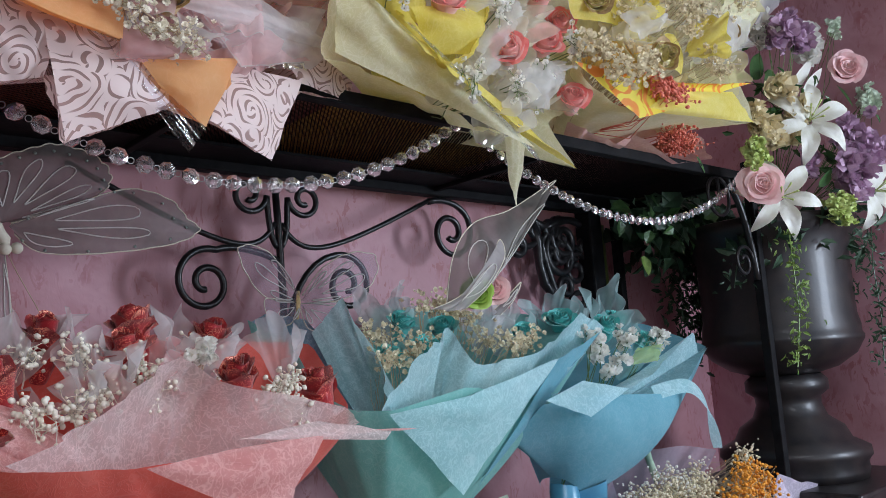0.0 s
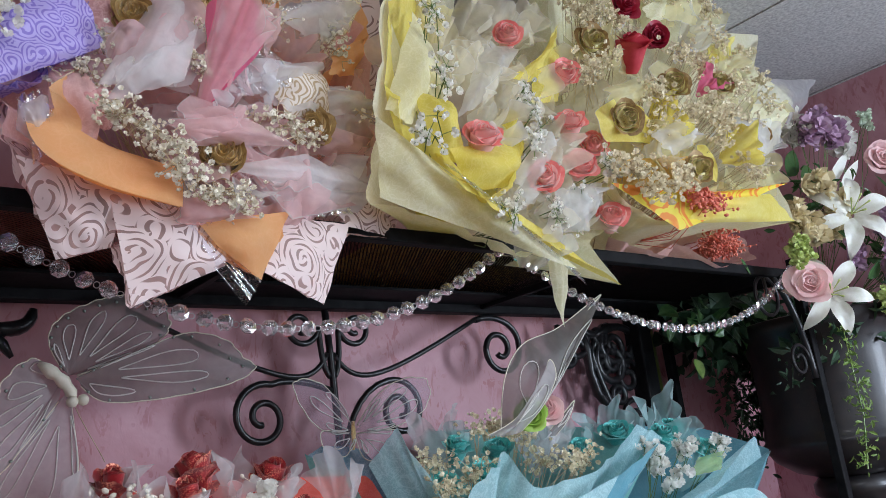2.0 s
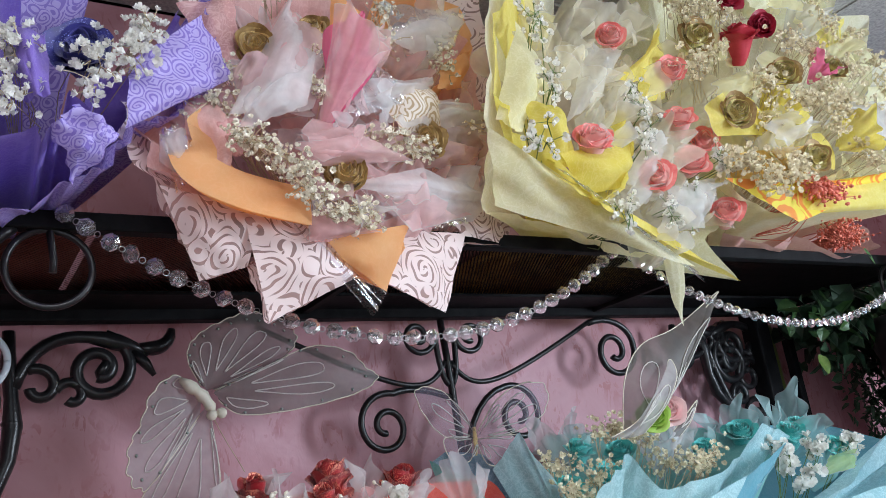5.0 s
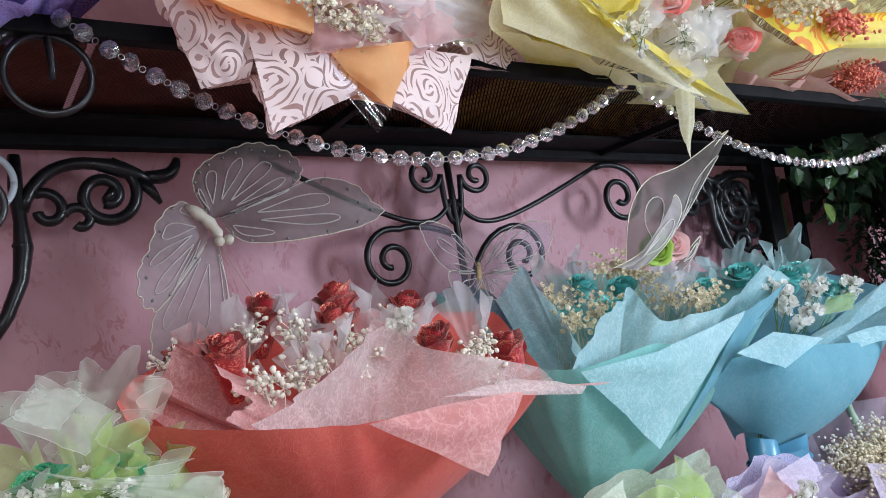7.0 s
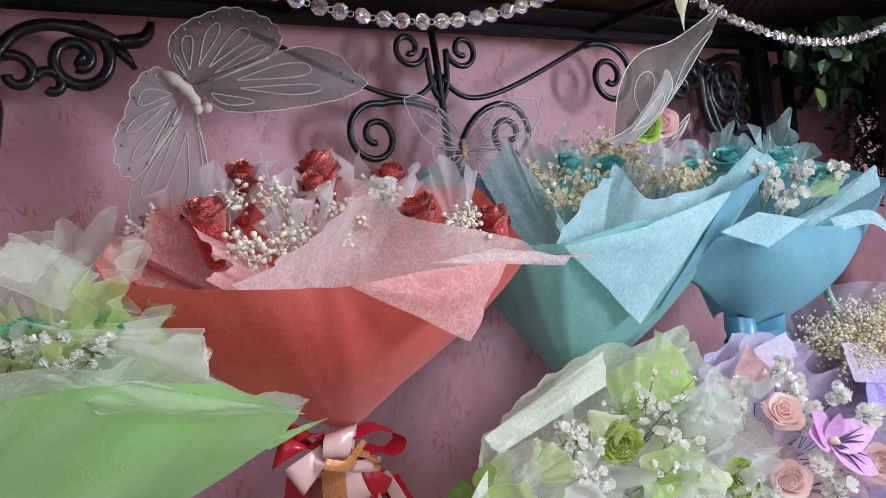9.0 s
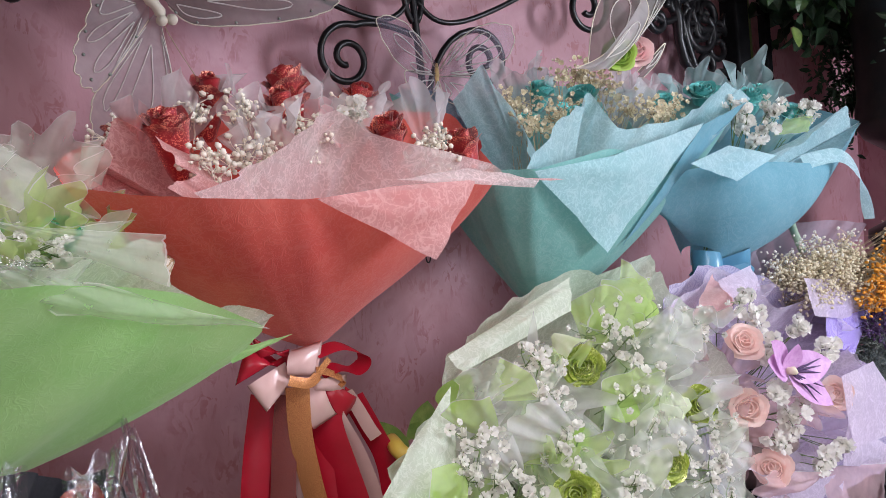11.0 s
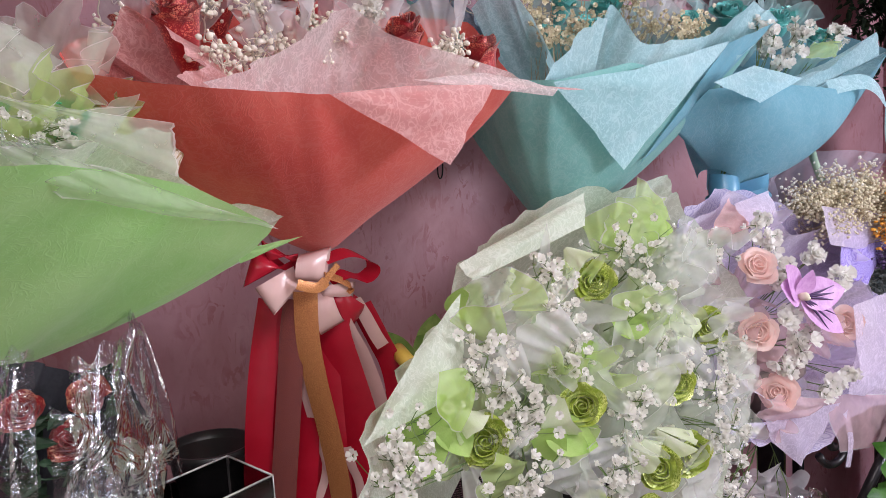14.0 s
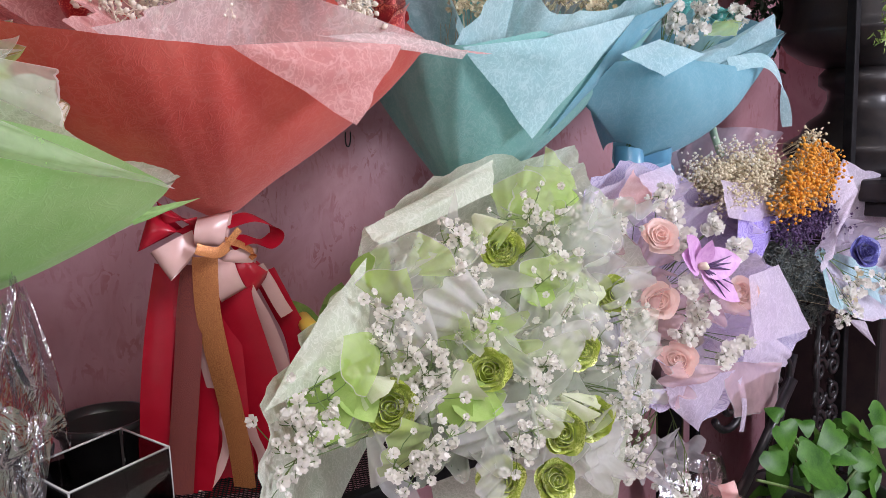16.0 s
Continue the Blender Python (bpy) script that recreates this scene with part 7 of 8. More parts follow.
flap(b, LILAC, (1.707, 0.860, 0.838), (1.785, 0.860, 0.820), (1.845, 0.860, 0.752), (1.760, 0.860, 0.803), 0.004, 0.003, seed=123)
roses(b, NAVYR, [(1.798, 0.860, 0.971), (1.976, 0.850, 0.916)], OUT, 0.024, 0.035, 3, "dark purple rose", 120)
tulles(b, VEILL, [(1.859, 0.860, 0.893), (1.837, 0.880, 1.020), (1.766, 0.880, 0.942)], OUT, 0.06, 0.08, 24)
sprays(b, WHITEB, [(1.859, 0.860, 0.893), (1.774, 0.870, 0.893), (1.701, 0.870, 0.868), (1.928, 0.870, 0.985)], (0.04, 0.02, 0.03), 22, 0.0055, NECK, STEM, seed=14)

# ---- crystal garland ----
def bead_mesh():
    """Eight-sided faceted crystal, flat across y."""
    vs = [(0, -0.38, 0), (0, 0.38, 0)]
    for y, r, o in ((-0.33, 0.5, 0.0), (-0.12, 1.0, 0.5), (0.12, 1.0, 0.5), (0.33, 0.5, 0.0)):
        vs += [(r * math.cos(2 * math.pi * (k + o) / 8), y, r * math.sin(2 * math.pi * (k + o) / 8)) for k in range(8)]
    fs = [(0, 2 + (k + 1) % 8, 2 + k) for k in range(8)] + [(1, 26 + k, 26 + (k + 1) % 8) for k in range(8)]
    for j in range(3):
        a, c = 2 + 8 * j, 10 + 8 * j
        fs += [(a + k, a + (k + 1) % 8, c + (k + 1) % 8, c + k) for k in range(8)]
    me = bpy.data.meshes.new("bead")
    me.from_pydata(vs, [], fs)
    me.materials.append(BEAD)
    return me


def link_mesh():
    v, f = sweep([(math.cos(a), 0, math.sin(a)) for a in [2 * math.pi * k / 12 for k in range(13)]], 0.16, 5, caps=False)
    me = bpy.data.meshes.new("link")
    me.from_pydata(v, [], f)
    me.materials.append(STEEL)
    return me


BEADM, LINKM = bead_mesh(), link_mesh()
garland = thing("bead_garland", (0.9, 0.93, 1.845), "crystal bead garland draped along the shelf edge", "garland")


def drape(a, b, low, pitch, r):
    a, b = Vector(a), Vector(b)
    n = 200
    line = []
    for i in range(n + 1):
        s = i / n
        p = a.lerp(b, s)
        p.z -= 4 * s * (1 - s) * ((a.z + b.z) / 2 - low)
        p.y -= 0.012 * math.sin(math.pi * s)
        line.append(p)
    acc, k = 0.0, 0
    rnd = random.Random(int(a.x * 100) + 5)
    for i in range(1, n + 1):
        acc += (line[i] - line[i - 1]).length
        if acc >= pitch:
            acc -= pitch
            d = (line[i] - line[i - 1]).normalized()
            for me, s, off, nm in ((BEADM, r, 0.0, "bead"), (LINKM, r * 0.33, pitch / 2, "link")):
                ob = new(nm, me)
                ob.parent = garland
                ob.location = line[i] + d * off - ORIGIN[garland.name]
                ob.rotation_euler = (rnd.uniform(-0.3, 0.3), -math.atan2(d.z, d.x), rnd.uniform(-0.75, 0.1))
                ob.scale = (s, s, s)


drape((0.054, 0.935, 1.867), (0.918, 0.940, 1.839), 1.695, 0.0288, 0.0110)
drape((0.924, 0.940, 1.839), (1.839, 0.940, 1.856), 1.705, 0.0225, 0.0088)

# ---- butterflies and sheer leaves ----
def wing(parent, mat, root, outline, veins=5, bow=0.012, name="wing", scallop=0.0, cell=0.55, dots=0):
    """A wing of sheer cloth fanned from its root, with a wired edge and pale veins."""
    root = Vector(root)
    pts = [Vector(p) for p in outline]
    line = []
    for i in range(len(pts) - 1):
        p0, p1, p2, p3 = pts[max(i - 1, 0)], pts[i], pts[i + 1], pts[min(i + 2, len(pts) - 1)]
        for k in range(8):
            t = k / 8
            line.append(0.5 * ((2 * p1) + (p2 - p0) * t + (2 * p0 - 5 * p1 + 4 * p2 - p3) * t * t + (3 * p1 - p0 - 3 * p2 + p3) * t ** 3))
    line.append(pts[-1])
    n, rows, vs = len(line), 9, []
    if scallop:
        line = [root + (p - root) * (1 + scallop * (abs(math.sin(i * 0.62)) - 0.5)) for i, p in enumerate(line)]

    def at(i, s):
        p = root.lerp(line[i], s)
        return p + Vector((0, -bow * 4 * s * (1 - s) - 0.002 * math.sin(i * 0.22) * s, 0))
    for j in range(rows):
        for i in range(n):
            vs.append(tuple(at(i, j / (rows - 1))))
    w = part(name, vs, grid_faces(n, rows), mat, parent)
    v, f = sweep([at(i, 1.0) for i in range(n)], 0.0011, 4)
    part("wire_edge", v, f, MDBODY, w)
    step = (n - 1) / (veins + 0.6)
    for k in range(veins):
        mid = step * (k + 0.8)
        dense = []
        for q in range(25):
            a = math.pi * q / 24
            r = 0.24 + cell * (1 - math.cos(a * 2)) / 2
            side = 0.36 * step * math.sin(a * 2) * (0.45 + 0.55 * (r - 0.24) / cell)
            x = min(max(mid + side, 0), n - 1.001)
            i0 = int(x)
            dense.append(at(i0, r).lerp(at(i0 + 1, r), x - i0) + Vector((0, -0.0014, 0)))
        v, f = sweep(dense, 0.0011, 4)
        part("vein", v, f, VEIN, w)
    for k in range(dots):
        p = at(int((k + 0.5) / dots * (n - 1)), 0.91) + Vector((0, -0.0016, 0))
        v, f = lathe([(0.0, -0.0007), (0.0026, 0.0), (0.0, 0.0007)], (0, 0, 0), 8)
        part("spangle", [(p.x + c[0], p.y + c[2], p.z + c[1]) for c in v], f, SILVERG, w)
    return w


b = thing("butterfly", (0.338, 1.300, 1.692), "large grey organza butterfly with pale veins clipped to the rack", "ornament")
wing(b, WING, (0.333, 1.290, 1.697), [(0.323, 1.285, 1.705), (0.306, 1.285, 1.739), (0.308, 1.285, 1.767), (0.331, 1.285, 1.791), (0.366, 1.285, 1.808), (0.405, 1.285, 1.821), (0.444, 1.285, 1.817), (0.476, 1.285, 1.801), (0.487, 1.285, 1.775), (0.469, 1.285, 1.749), (0.422, 1.285, 1.724), (0.344, 1.285, 1.697)], 6, 0.006, scallop=0.03, dots=16)
wing(b, WING, (0.339, 1.275, 1.690), [(0.340, 1.270, 1.692), (0.418, 1.268, 1.724), (0.487, 1.268, 1.753), (0.529, 1.270, 1.760), (0.578, 1.270, 1.746), (0.604, 1.270, 1.719), (0.627, 1.270, 1.702), (0.591, 1.270, 1.679), (0.511, 1.268, 1.661), (0.424, 1.268, 1.652), (0.374, 1.270, 1.656), (0.345, 1.270, 1.678)], 4, 0.006, scallop=0.015, cell=0.5, dots=12)
# left wings in paler cloth: the light falling on them is put into the colour
wing(b, WINGL, (0.320, 1.283, 1.684), [(0.310, 1.275, 1.702), (0.280, 1.275, 1.720), (0.247, 1.275, 1.695), (0.230, 1.275, 1.652), (0.212, 1.275, 1.618), (0.211, 1.275, 1.576), (0.233, 1.275, 1.557), (0.266, 1.275, 1.592), (0.315, 1.275, 1.658)], 5, 0.006, scallop=0.06, cell=0.6, dots=8)
wing(b, WINGL, (0.330, 1.286, 1.671), [(0.316, 1.282, 1.659), (0.266, 1.280, 1.593), (0.232, 1.280, 1.552), (0.223, 1.280, 1.513), (0.230, 1.280, 1.470), (0.280, 1.280, 1.473), (0.333, 1.280, 1.503), (0.344, 1.280, 1.555), (0.335, 1.282, 1.649)], 4, 0.006, scallop=0.03, cell=0.6)
v, f = sweep([(0.287, 1.268, 1.713), (0.297, 1.266, 1.705), (0.305, 1.266, 1.698), (0.312, 1.266, 1.693), (0.320, 1.266, 1.685), (0.326, 1.266, 1.677), (0.331, 1.266, 1.668), (0.335, 1.268, 1.660)], [0.004, 0.0085, 0.0105, 0.0075, 0.0105, 0.0075, 0.009, 0.004], 12)
part("body", v, f, MDBODY, b)
for k, p in enumerate(((0.331, 1.262, 1.655), (0.346, 1.262, 1.657))):
    v, f = lathe([(0.0005, -0.0085), (0.005, -0.007), (0.008, -0.003), (0.0085, 0), (0.008, 0.003), (0.005, 0.007), (0.0005, 0.0085)], p, 14)
    part("head_bead", v, f, MDBODY, b)
v, f = sweep(bezier((0.335, 1.280, 1.662), (0.347, 1.270, 1.621), (0.368, 1.260, 1.583), (0.372, 1.250, 1.565), 10), 0.0006, 4)
part("feeler", v, f, TAN, b)

b = thing("butterfly", (0.809, 1.270, 1.575), "small clear butterfly with glitter edge on the scrollwork", "ornament")
wing(b, WINGP, (0.808, 1.270, 1.583), [(0.806, 1.270, 1.596), (0.744, 1.250, 1.663), (0.683, 1.240, 1.671), (0.698, 1.250, 1.630), (0.738, 1.260, 1.589), (0.801, 1.270, 1.581)], 3, scallop=0.03)
wing(b, WINGP, (0.807, 1.270, 1.577), [(0.791, 1.270, 1.582), (0.731, 1.250, 1.584), (0.740, 1.250, 1.549), (0.784, 1.260, 1.541), (0.808, 1.270, 1.570)], 3)
wing(b, WINGP, (0.813, 1.270, 1.583), [(0.818, 1.270, 1.593), (0.852, 1.250, 1.642), (0.908, 1.240, 1.669), (0.966, 1.240, 1.664), (0.959, 1.250, 1.614), (0.886, 1.260, 1.583), (0.818, 1.270, 1.579)], 4, scallop=0.03)
wing(b, WINGP, (0.812, 1.270, 1.577), [(0.822, 1.270, 1.579), (0.891, 1.250, 1.576), (0.869, 1.250, 1.532), (0.825, 1.260, 1.532), (0.812, 1.270, 1.570)], 3)
v, f = sweep([(0.805, 1.262, 1.600), (0.803, 1.260, 1.579), (0.801, 1.262, 1.550)], [0.003, 0.0045, 0.0025], 8)
part("body", v, f, GOLDR, b)

b = thing("sheer_leaf_pick", (0.981, 1.000, 1.542), "sheer organza leaf pick with green and pink silk rose", "ornament")
wing(b, WING, (0.988, 1.020, 1.545), [(0.934, 1.020, 1.548), (0.948, 1.010, 1.632), (0.993, 1.000, 1.688), (1.084, 0.995, 1.718), (1.205, 0.990, 1.781), (1.161, 0.990, 1.748), (1.102, 1.000, 1.679), (1.038, 1.000, 1.619), (1.003, 1.020, 1.550)], 3, 0.02)
wing(b, WINGL, (0.902, 0.985, 1.536), [(0.872, 0.985, 1.540), (0.927, 0.980, 1.560), (0.996, 0.975, 1.604), (1.028, 0.975, 1.657), (1.035, 0.975, 1.628), (0.995, 0.980, 1.577), (0.946, 0.985, 1.541)], 2, 0.012)
wing(b, WING, (1.025, 1.000, 1.531), [(1.027, 1.000, 1.540), (1.057, 0.990, 1.567), (1.084, 0.985, 1.586), (1.068, 0.990, 1.556), (1.038, 1.000, 1.530)], 1, 0.006)
rose(b, solid("lime_silk", (0.3, 0.5, 0.06), (0.42, 0.62, 0.12), 40.0, 0.5), (0.981, 0.990, 1.569), (-0.5, -0.8, 0.1), 0.024, 0.03, 3, seed=5)
rose(b, PINKR, (1.028, 1.000, 1.584), (-0.4, -0.7, 0.4), 0.026, 0.04, 3, seed=6)

# ---- urn, pedestal and arrangement ----
UX, UY = 2.10, 1.03
b = thing("pedestal", (UX, UY, 0.0), "black square pedestal with a moulded top under the urn", "pedestal")
for nm, lo, hi in (("plinth", (UX - 0.07, UY - 0.1, 0), (UX + 0.2, UY + 0.2, 1.03)), ("moulding", (UX - 0.19, UY - 0.22, 1.03), (UX + 0.22, UY + 0.22, 1.065)), ("top", (UX - 0.21, UY - 0.24, 1.065), (UX + 0.25, UY + 0.24, 1.115))):
    v, f = box_mesh(lo, hi, 0.008)
    part(nm, v, f, STONE, b, smooth=False)
b = thing("urn", (UX, UY, 1.115), "dark bronze-black garden urn on a turned foot", "urn")
v, f = lathe([(0.0, 0.0), (0.165, 0.0), (0.17, 0.02), (0.168, 0.04), (0.18, 0.055), (0.178, 0.075), (0.14, 0.095), (0.125, 0.125), (0.09, 0.15), (0.078, 0.18), (0.08, 0.2), (0.1, 0.215), (0.1, 0.24), (0.085, 0.255)], (UX, UY, 1.115), 48)
part("foot", v, f, STONE, b)
v, f = lathe([(0.08, 0.255), (0.13, 0.27), (0.175, 0.3), (0.196, 0.335), (0.197, 0.345), (0.192, 0.352), (0.192, 0.37), (0.186, 0.40), (0.186, 0.55), (0.2, 0.6), (0.215, 0.615), (0.215, 0.64), (0.195, 0.645), (0.17, 0.62), (0.16, 0.5)], (UX, UY, 1.115), 48)
part("bowl", v, f, STONE, b)


def lily(b, at, aim, R, seed=0):
    m = basis(aim)
    at = Vector(at)
    for k in range(6):
        th = 2 * math.pi * k / 6 + seed
        vs = []
        for j in range(10):
            s = j / 9
            w = R * 0.42 * math.sin(math.pi * min(1, 0.1 + 0.9 * s)) ** 0.8 * (0.85 if k % 2 else 1.0)
            r, z = R * (0.08 + 0.95 * s), R * (0.55 * s - 0.75 * s ** 3)
            for u in (-1, -0.5, 0, 0.5, 1):
                vs.append(tuple(at + m @ Vector((r * math.cos(th) - u * w / 2 * math.sin(th), r * math.sin(th) + u * w / 2 * math.cos(th), z - 0.12 * w * (1 - abs(u)) - R * 0.3 + 0.03 * R * math.sin(s * 9 + u * 4)))))
        part("lily_petal", vs, grid_faces(5, 10), LILYW, b, "white lily petal")
    for k in range(5):
        th = 2 * math.pi * k / 5
        v, f = sweep([at + m @ Vector((0, 0, -R * 0.25)), at + m @ Vector((R * 0.12 * math.cos(th), R * 0.12 * math.sin(th), R * 0.15)), at + m @ Vector((R * 0.2 * math.cos(th), R * 0.2 * math.sin(th), R * 0.38))], [0.0012, 0.0012, 0.0026], 5)
        part("stamen", v, f, LIMEB, b)


def foliage(parent, mat, pts, n, size, spread, seed, name="vine", long=2.2, hang=0.3):
    """A trailing vine: a thin stem with many small pointed leaves, in one mesh."""
    rng = random.Random(seed)
    pts = [Vector(p) for p in pts]
    vs, fs = sweep(pts, 0.0014, 4)
    vs, fs = list(vs), list(fs)
    for k in range(n):
        t = rng.random() * (len(pts) - 1)
        i = min(int(t), len(pts) - 2)
        p = pts[i].lerp(pts[i + 1], t - i) + Vector((rng.gauss(0, spread), rng.gauss(0, spread), rng.gauss(0, spread)))
        d = Vector((rng.gauss(0, 1), rng.gauss(-0.3, 0.7), rng.gauss(-hang, 0.7))).normalized()
        s = d.cross(Vector((rng.gauss(0, 0.4), -1, rng.gauss(0, 0.6)))).normalized()
        q = s.cross(d)
        L = size * rng.uniform(0.6, 1.3)
        o = len(vs)
        w = L / long
        for u, v, h in ((0, 0, 0), (0.35, -0.5, 0.12), (0.35, 0.5, 0.12), (0.45, 0, 0), (0.75, -0.33, 0.06), (0.75, 0.33, 0.06), (1, 0, -0.1)):
            vs.append(tuple(p + d * (u * L) + s * (v * w) + q * (h * L)))
        fs += [(o, o + 1, o + 3), (o, o + 3, o + 2), (o + 1, o + 4, o + 6, o + 3), (o + 3, o + 6, o + 5, o + 2)]
    return tagged(part(name, vs, fs, mat, parent, smooth=False), kind="stuff")


b = thing("flower_arrangement", (UX, UY, 1.62), "silk arrangement of white lilies, roses and purple hydrangea in the urn", "flower arrangement")
AIM = (-0.75, -0.6, 0.1)
lily(b, (1.931, 0.800, 1.967), (-0.7, -0.7, 0.15), 0.105, 0.3)
lily(b, (1.773, 0.820, 1.769), (-0.7, -0.65, 0.0), 0.095, 0.8)
lily(b, (2.168, 0.760, 1.806), (-0.5, -0.8, 0.0), 0.10, 0.2)
lily(b, (2.459, 0.800, 2.310), (-0.4, -0.8, 0.3), 0.08, 0.5)
roses(b, PINKR, [(2.188, 0.800, 2.144), (1.728, 0.840, 1.798)], AIM, 0.034, 0.05, 2, "pale pink silk rose", 200)
for k, (p, n, r, bl, mat) in enumerate((((2.176, 0.800, 1.931), 60, 0.062, 0.022, PURPB), ((2.083, 0.800, 1.855), 40, 0.05, 0.022, PURPB), ((1.983, 0.860, 2.200), 46, 0.05, 0.018, PURPB), ((2.011, 0.860, 1.889), 20, 0.03, 0.014, PURPB),
                                       ((1.759, 0.860, 1.870), 90, 0.030, 0.010, LIMEB), ((2.027, 0.800, 1.753), 110, 0.032, 0.010, LIMEB), ((2.348, 0.820, 2.072), 90, 0.03, 0.010, MINTB), ((2.280, 0.860, 2.290), 40, 0.02, 0.009, MINTB),
                                       ((1.939, 0.860, 2.005), 30, 0.05, 0.022, ORCRM), ((1.787, 0.880, 1.953), 18, 0.035, 0.018, ORCRM), ((1.872, 0.870, 1.943), 20, 0.03, 0.02, ORCRM), ((2.156, 0.870, 2.203), 24, 0.04, 0.022, WHITEB), ((1.943, 0.900, 2.205), 16, 0.03, 0.02, WHITEB))):
    spray(b, mat, p, (r, r * 0.6, r), n, bl, (UX, UY, 1.7), STEM, "floret", 300 + k, name="hydrangea" if mat == PURPB else "blossom")
for k, (p, q, w) in enumerate((((2.058, 0.900, 2.080), (2.125, 0.860, 2.170), 0.03), ((2.073, 0.880, 2.062), (2.142, 0.850, 2.140), 0.03), ((1.957, 0.950, 2.107), (2.020, 0.950, 2.187), 0.05), ((1.972, 0.950, 2.051), (1.830, 0.940, 1.997), 0.04),
                              ((2.298, 0.840, 1.887), (2.314, 0.820, 1.763), 0.04), ((2.029, 0.850, 1.818), (2.034, 0.820, 1.854), 0.04), ((2.042, 0.930, 2.131), (1.901, 0.900, 2.039), 0.05), ((2.243, 0.860, 2.116), (2.227, 0.820, 2.040), 0.03))):
    leaf(b, LEAF if k > 1 else LILYW, p, q, w)
foliage(b, LEAF, [(1.931, 0.950, 2.117), (1.979, 0.900, 2.009), (2.133, 0.880, 1.938), (2.337, 0.840, 1.892)], 120, 0.04, 0.045, 11, "foliage", 2.4)
foliage(b, LEAFD, [(1.865, 0.950, 1.728), (2.026, 0.900, 1.743), (2.298, 0.860, 1.739)], 110, 0.05, 0.04, 12, "foliage", 2.4, 0.6)
foliage(b, LEAFP, [(1.838, 0.850, 1.709), (1.794, 0.830, 1.603), (1.793, 0.830, 1.504), (1.755, 0.830, 1.397)], 190, 0.016, 0.013, 13, "trailing_vine", 2.6, 0.5)
foliage(b, LEAFD, [(2.238, 0.820, 1.758), (2.156, 0.800, 1.622), (2.163, 0.800, 1.497), (2.141, 0.800, 1.389)], 240, 0.02, 0.02, 14, "trailing_vine", 3.0, 0.5)
foliage(b, LEAFD, [(2.125, 0.860, 1.743), (2.140, 0.850, 1.657), (2.134, 0.850, 1.558)], 60, 0.02, 0.016, 15, "trailing_vine", 2.6, 0.5)
foliage(b, LEAFD, [(1.988, 1.000, 1.846), (1.899, 1.000, 1.711), (1.843, 1.000, 1.586)], 60, 0.022, 0.016, 16, "trailing_vine", 2.6, 0.5)

# leaves thickened and coloured dark to carry the shade of the back corner
b = thing("ivy_plant", (1.975, 1.250, 1.789), "trailing silk ivy behind the iron rack, coloured dark for the shade there", "plant")
foliage(b, LEAFD, [(1.756, 1.200, 1.808), (2.042, 1.250, 1.823), (2.222, 1.200, 1.793)], 150, 0.06, 0.04, 21, "ivy", 1.25, 0.4)
foliage(b, LEAFD, [(1.868, 1.300, 1.789), (2.078, 1.300, 1.753), (2.275, 1.300, 1.677)], 170, 0.055, 0.05, 25, "ivy", 1.3, 0.5)
foliage(b, LEAF, [(1.704, 1.150, 1.781), (1.873, 1.150, 1.763), (2.029, 1.150, 1.727)], 40, 0.05, 0.03, 26, "ivy", 1.25, 0.5)
foliage(b, LEAFD, [(1.823, 1.200, 1.769), (1.863, 1.200, 1.712), (1.839, 1.200, 1.653)], 26, 0.055, 0.02, 22, "ivy", 1.25, 0.4)
foliage(b, LEAFD, [(2.111, 1.300, 1.771), (2.085, 1.300, 1.640), (2.110, 1.300, 1.543), (2.134, 1.300, 1.447)], 300, 0.028, 0.03, 23, "ivy_trail", 2.6, 0.7)
foliage(b, LEAFD, [(2.163, 1.250, 1.765), (2.128, 1.250, 1.602), (2.087, 1.250, 1.477)], 300, 0.028, 0.03, 24, "ivy_trail", 2.6, 0.7)
leaf(b, LEAFP, (1.762, 1.190, 1.687), (1.765, 1.180, 1.637), 0.04)

# upright olive strip behind the rack, built as a painted pole
b = thing("green_pole", (1.83, 1.385, 0.0), "olive green pole standing behind the rack", "pole")
v, f = sweep([(1.84, 1.385, 0.0), (1.84, 1.385, 0.9), (1.84, 1.385, 1.8)], 0.024, 14)
part("pole", v, f, solid("olive_pole", (0.10, 0.14, 0.03), (0.17, 0.2, 0.05), 12.0, 0.5), b)

# ---- wall ornaments at the left end ----
b = thing("wall_plaque", (0.035, 1.330, 1.865), "gold filigree ornament hanging beside the bracket", "ornament")
for k in range(5):
    v, f = sweep(scroll_points(((0.035, 1.330, 1.865)[0] - 0.006 + 0.007 * (k % 2), (0.035, 1.330, 1.865)[2] + 0.012 * (k - 2)), 0.012, 0.003, 70 * k, 1.2, 1.33, 18, 1), 0.0022, 6)
    part("filigree", v, f, GOLD, b)
b = thing("hanging_ring", (0.012, 1.300, 1.757), "pale blue enamel ring hanging at the rack's end", "ornament")
v, f = sweep(scroll_points(((0.012, 1.300, 1.757)[0], (0.012, 1.300, 1.757)[2]), 0.043, 0.043, 0, 1.0, 1.30, 40, 1), 0.005, 8)
part("ring", v, f, solid("enamel", (0.62, 0.74, 0.82), (0.72, 0.82, 0.88), 20.0, 0.25), b)

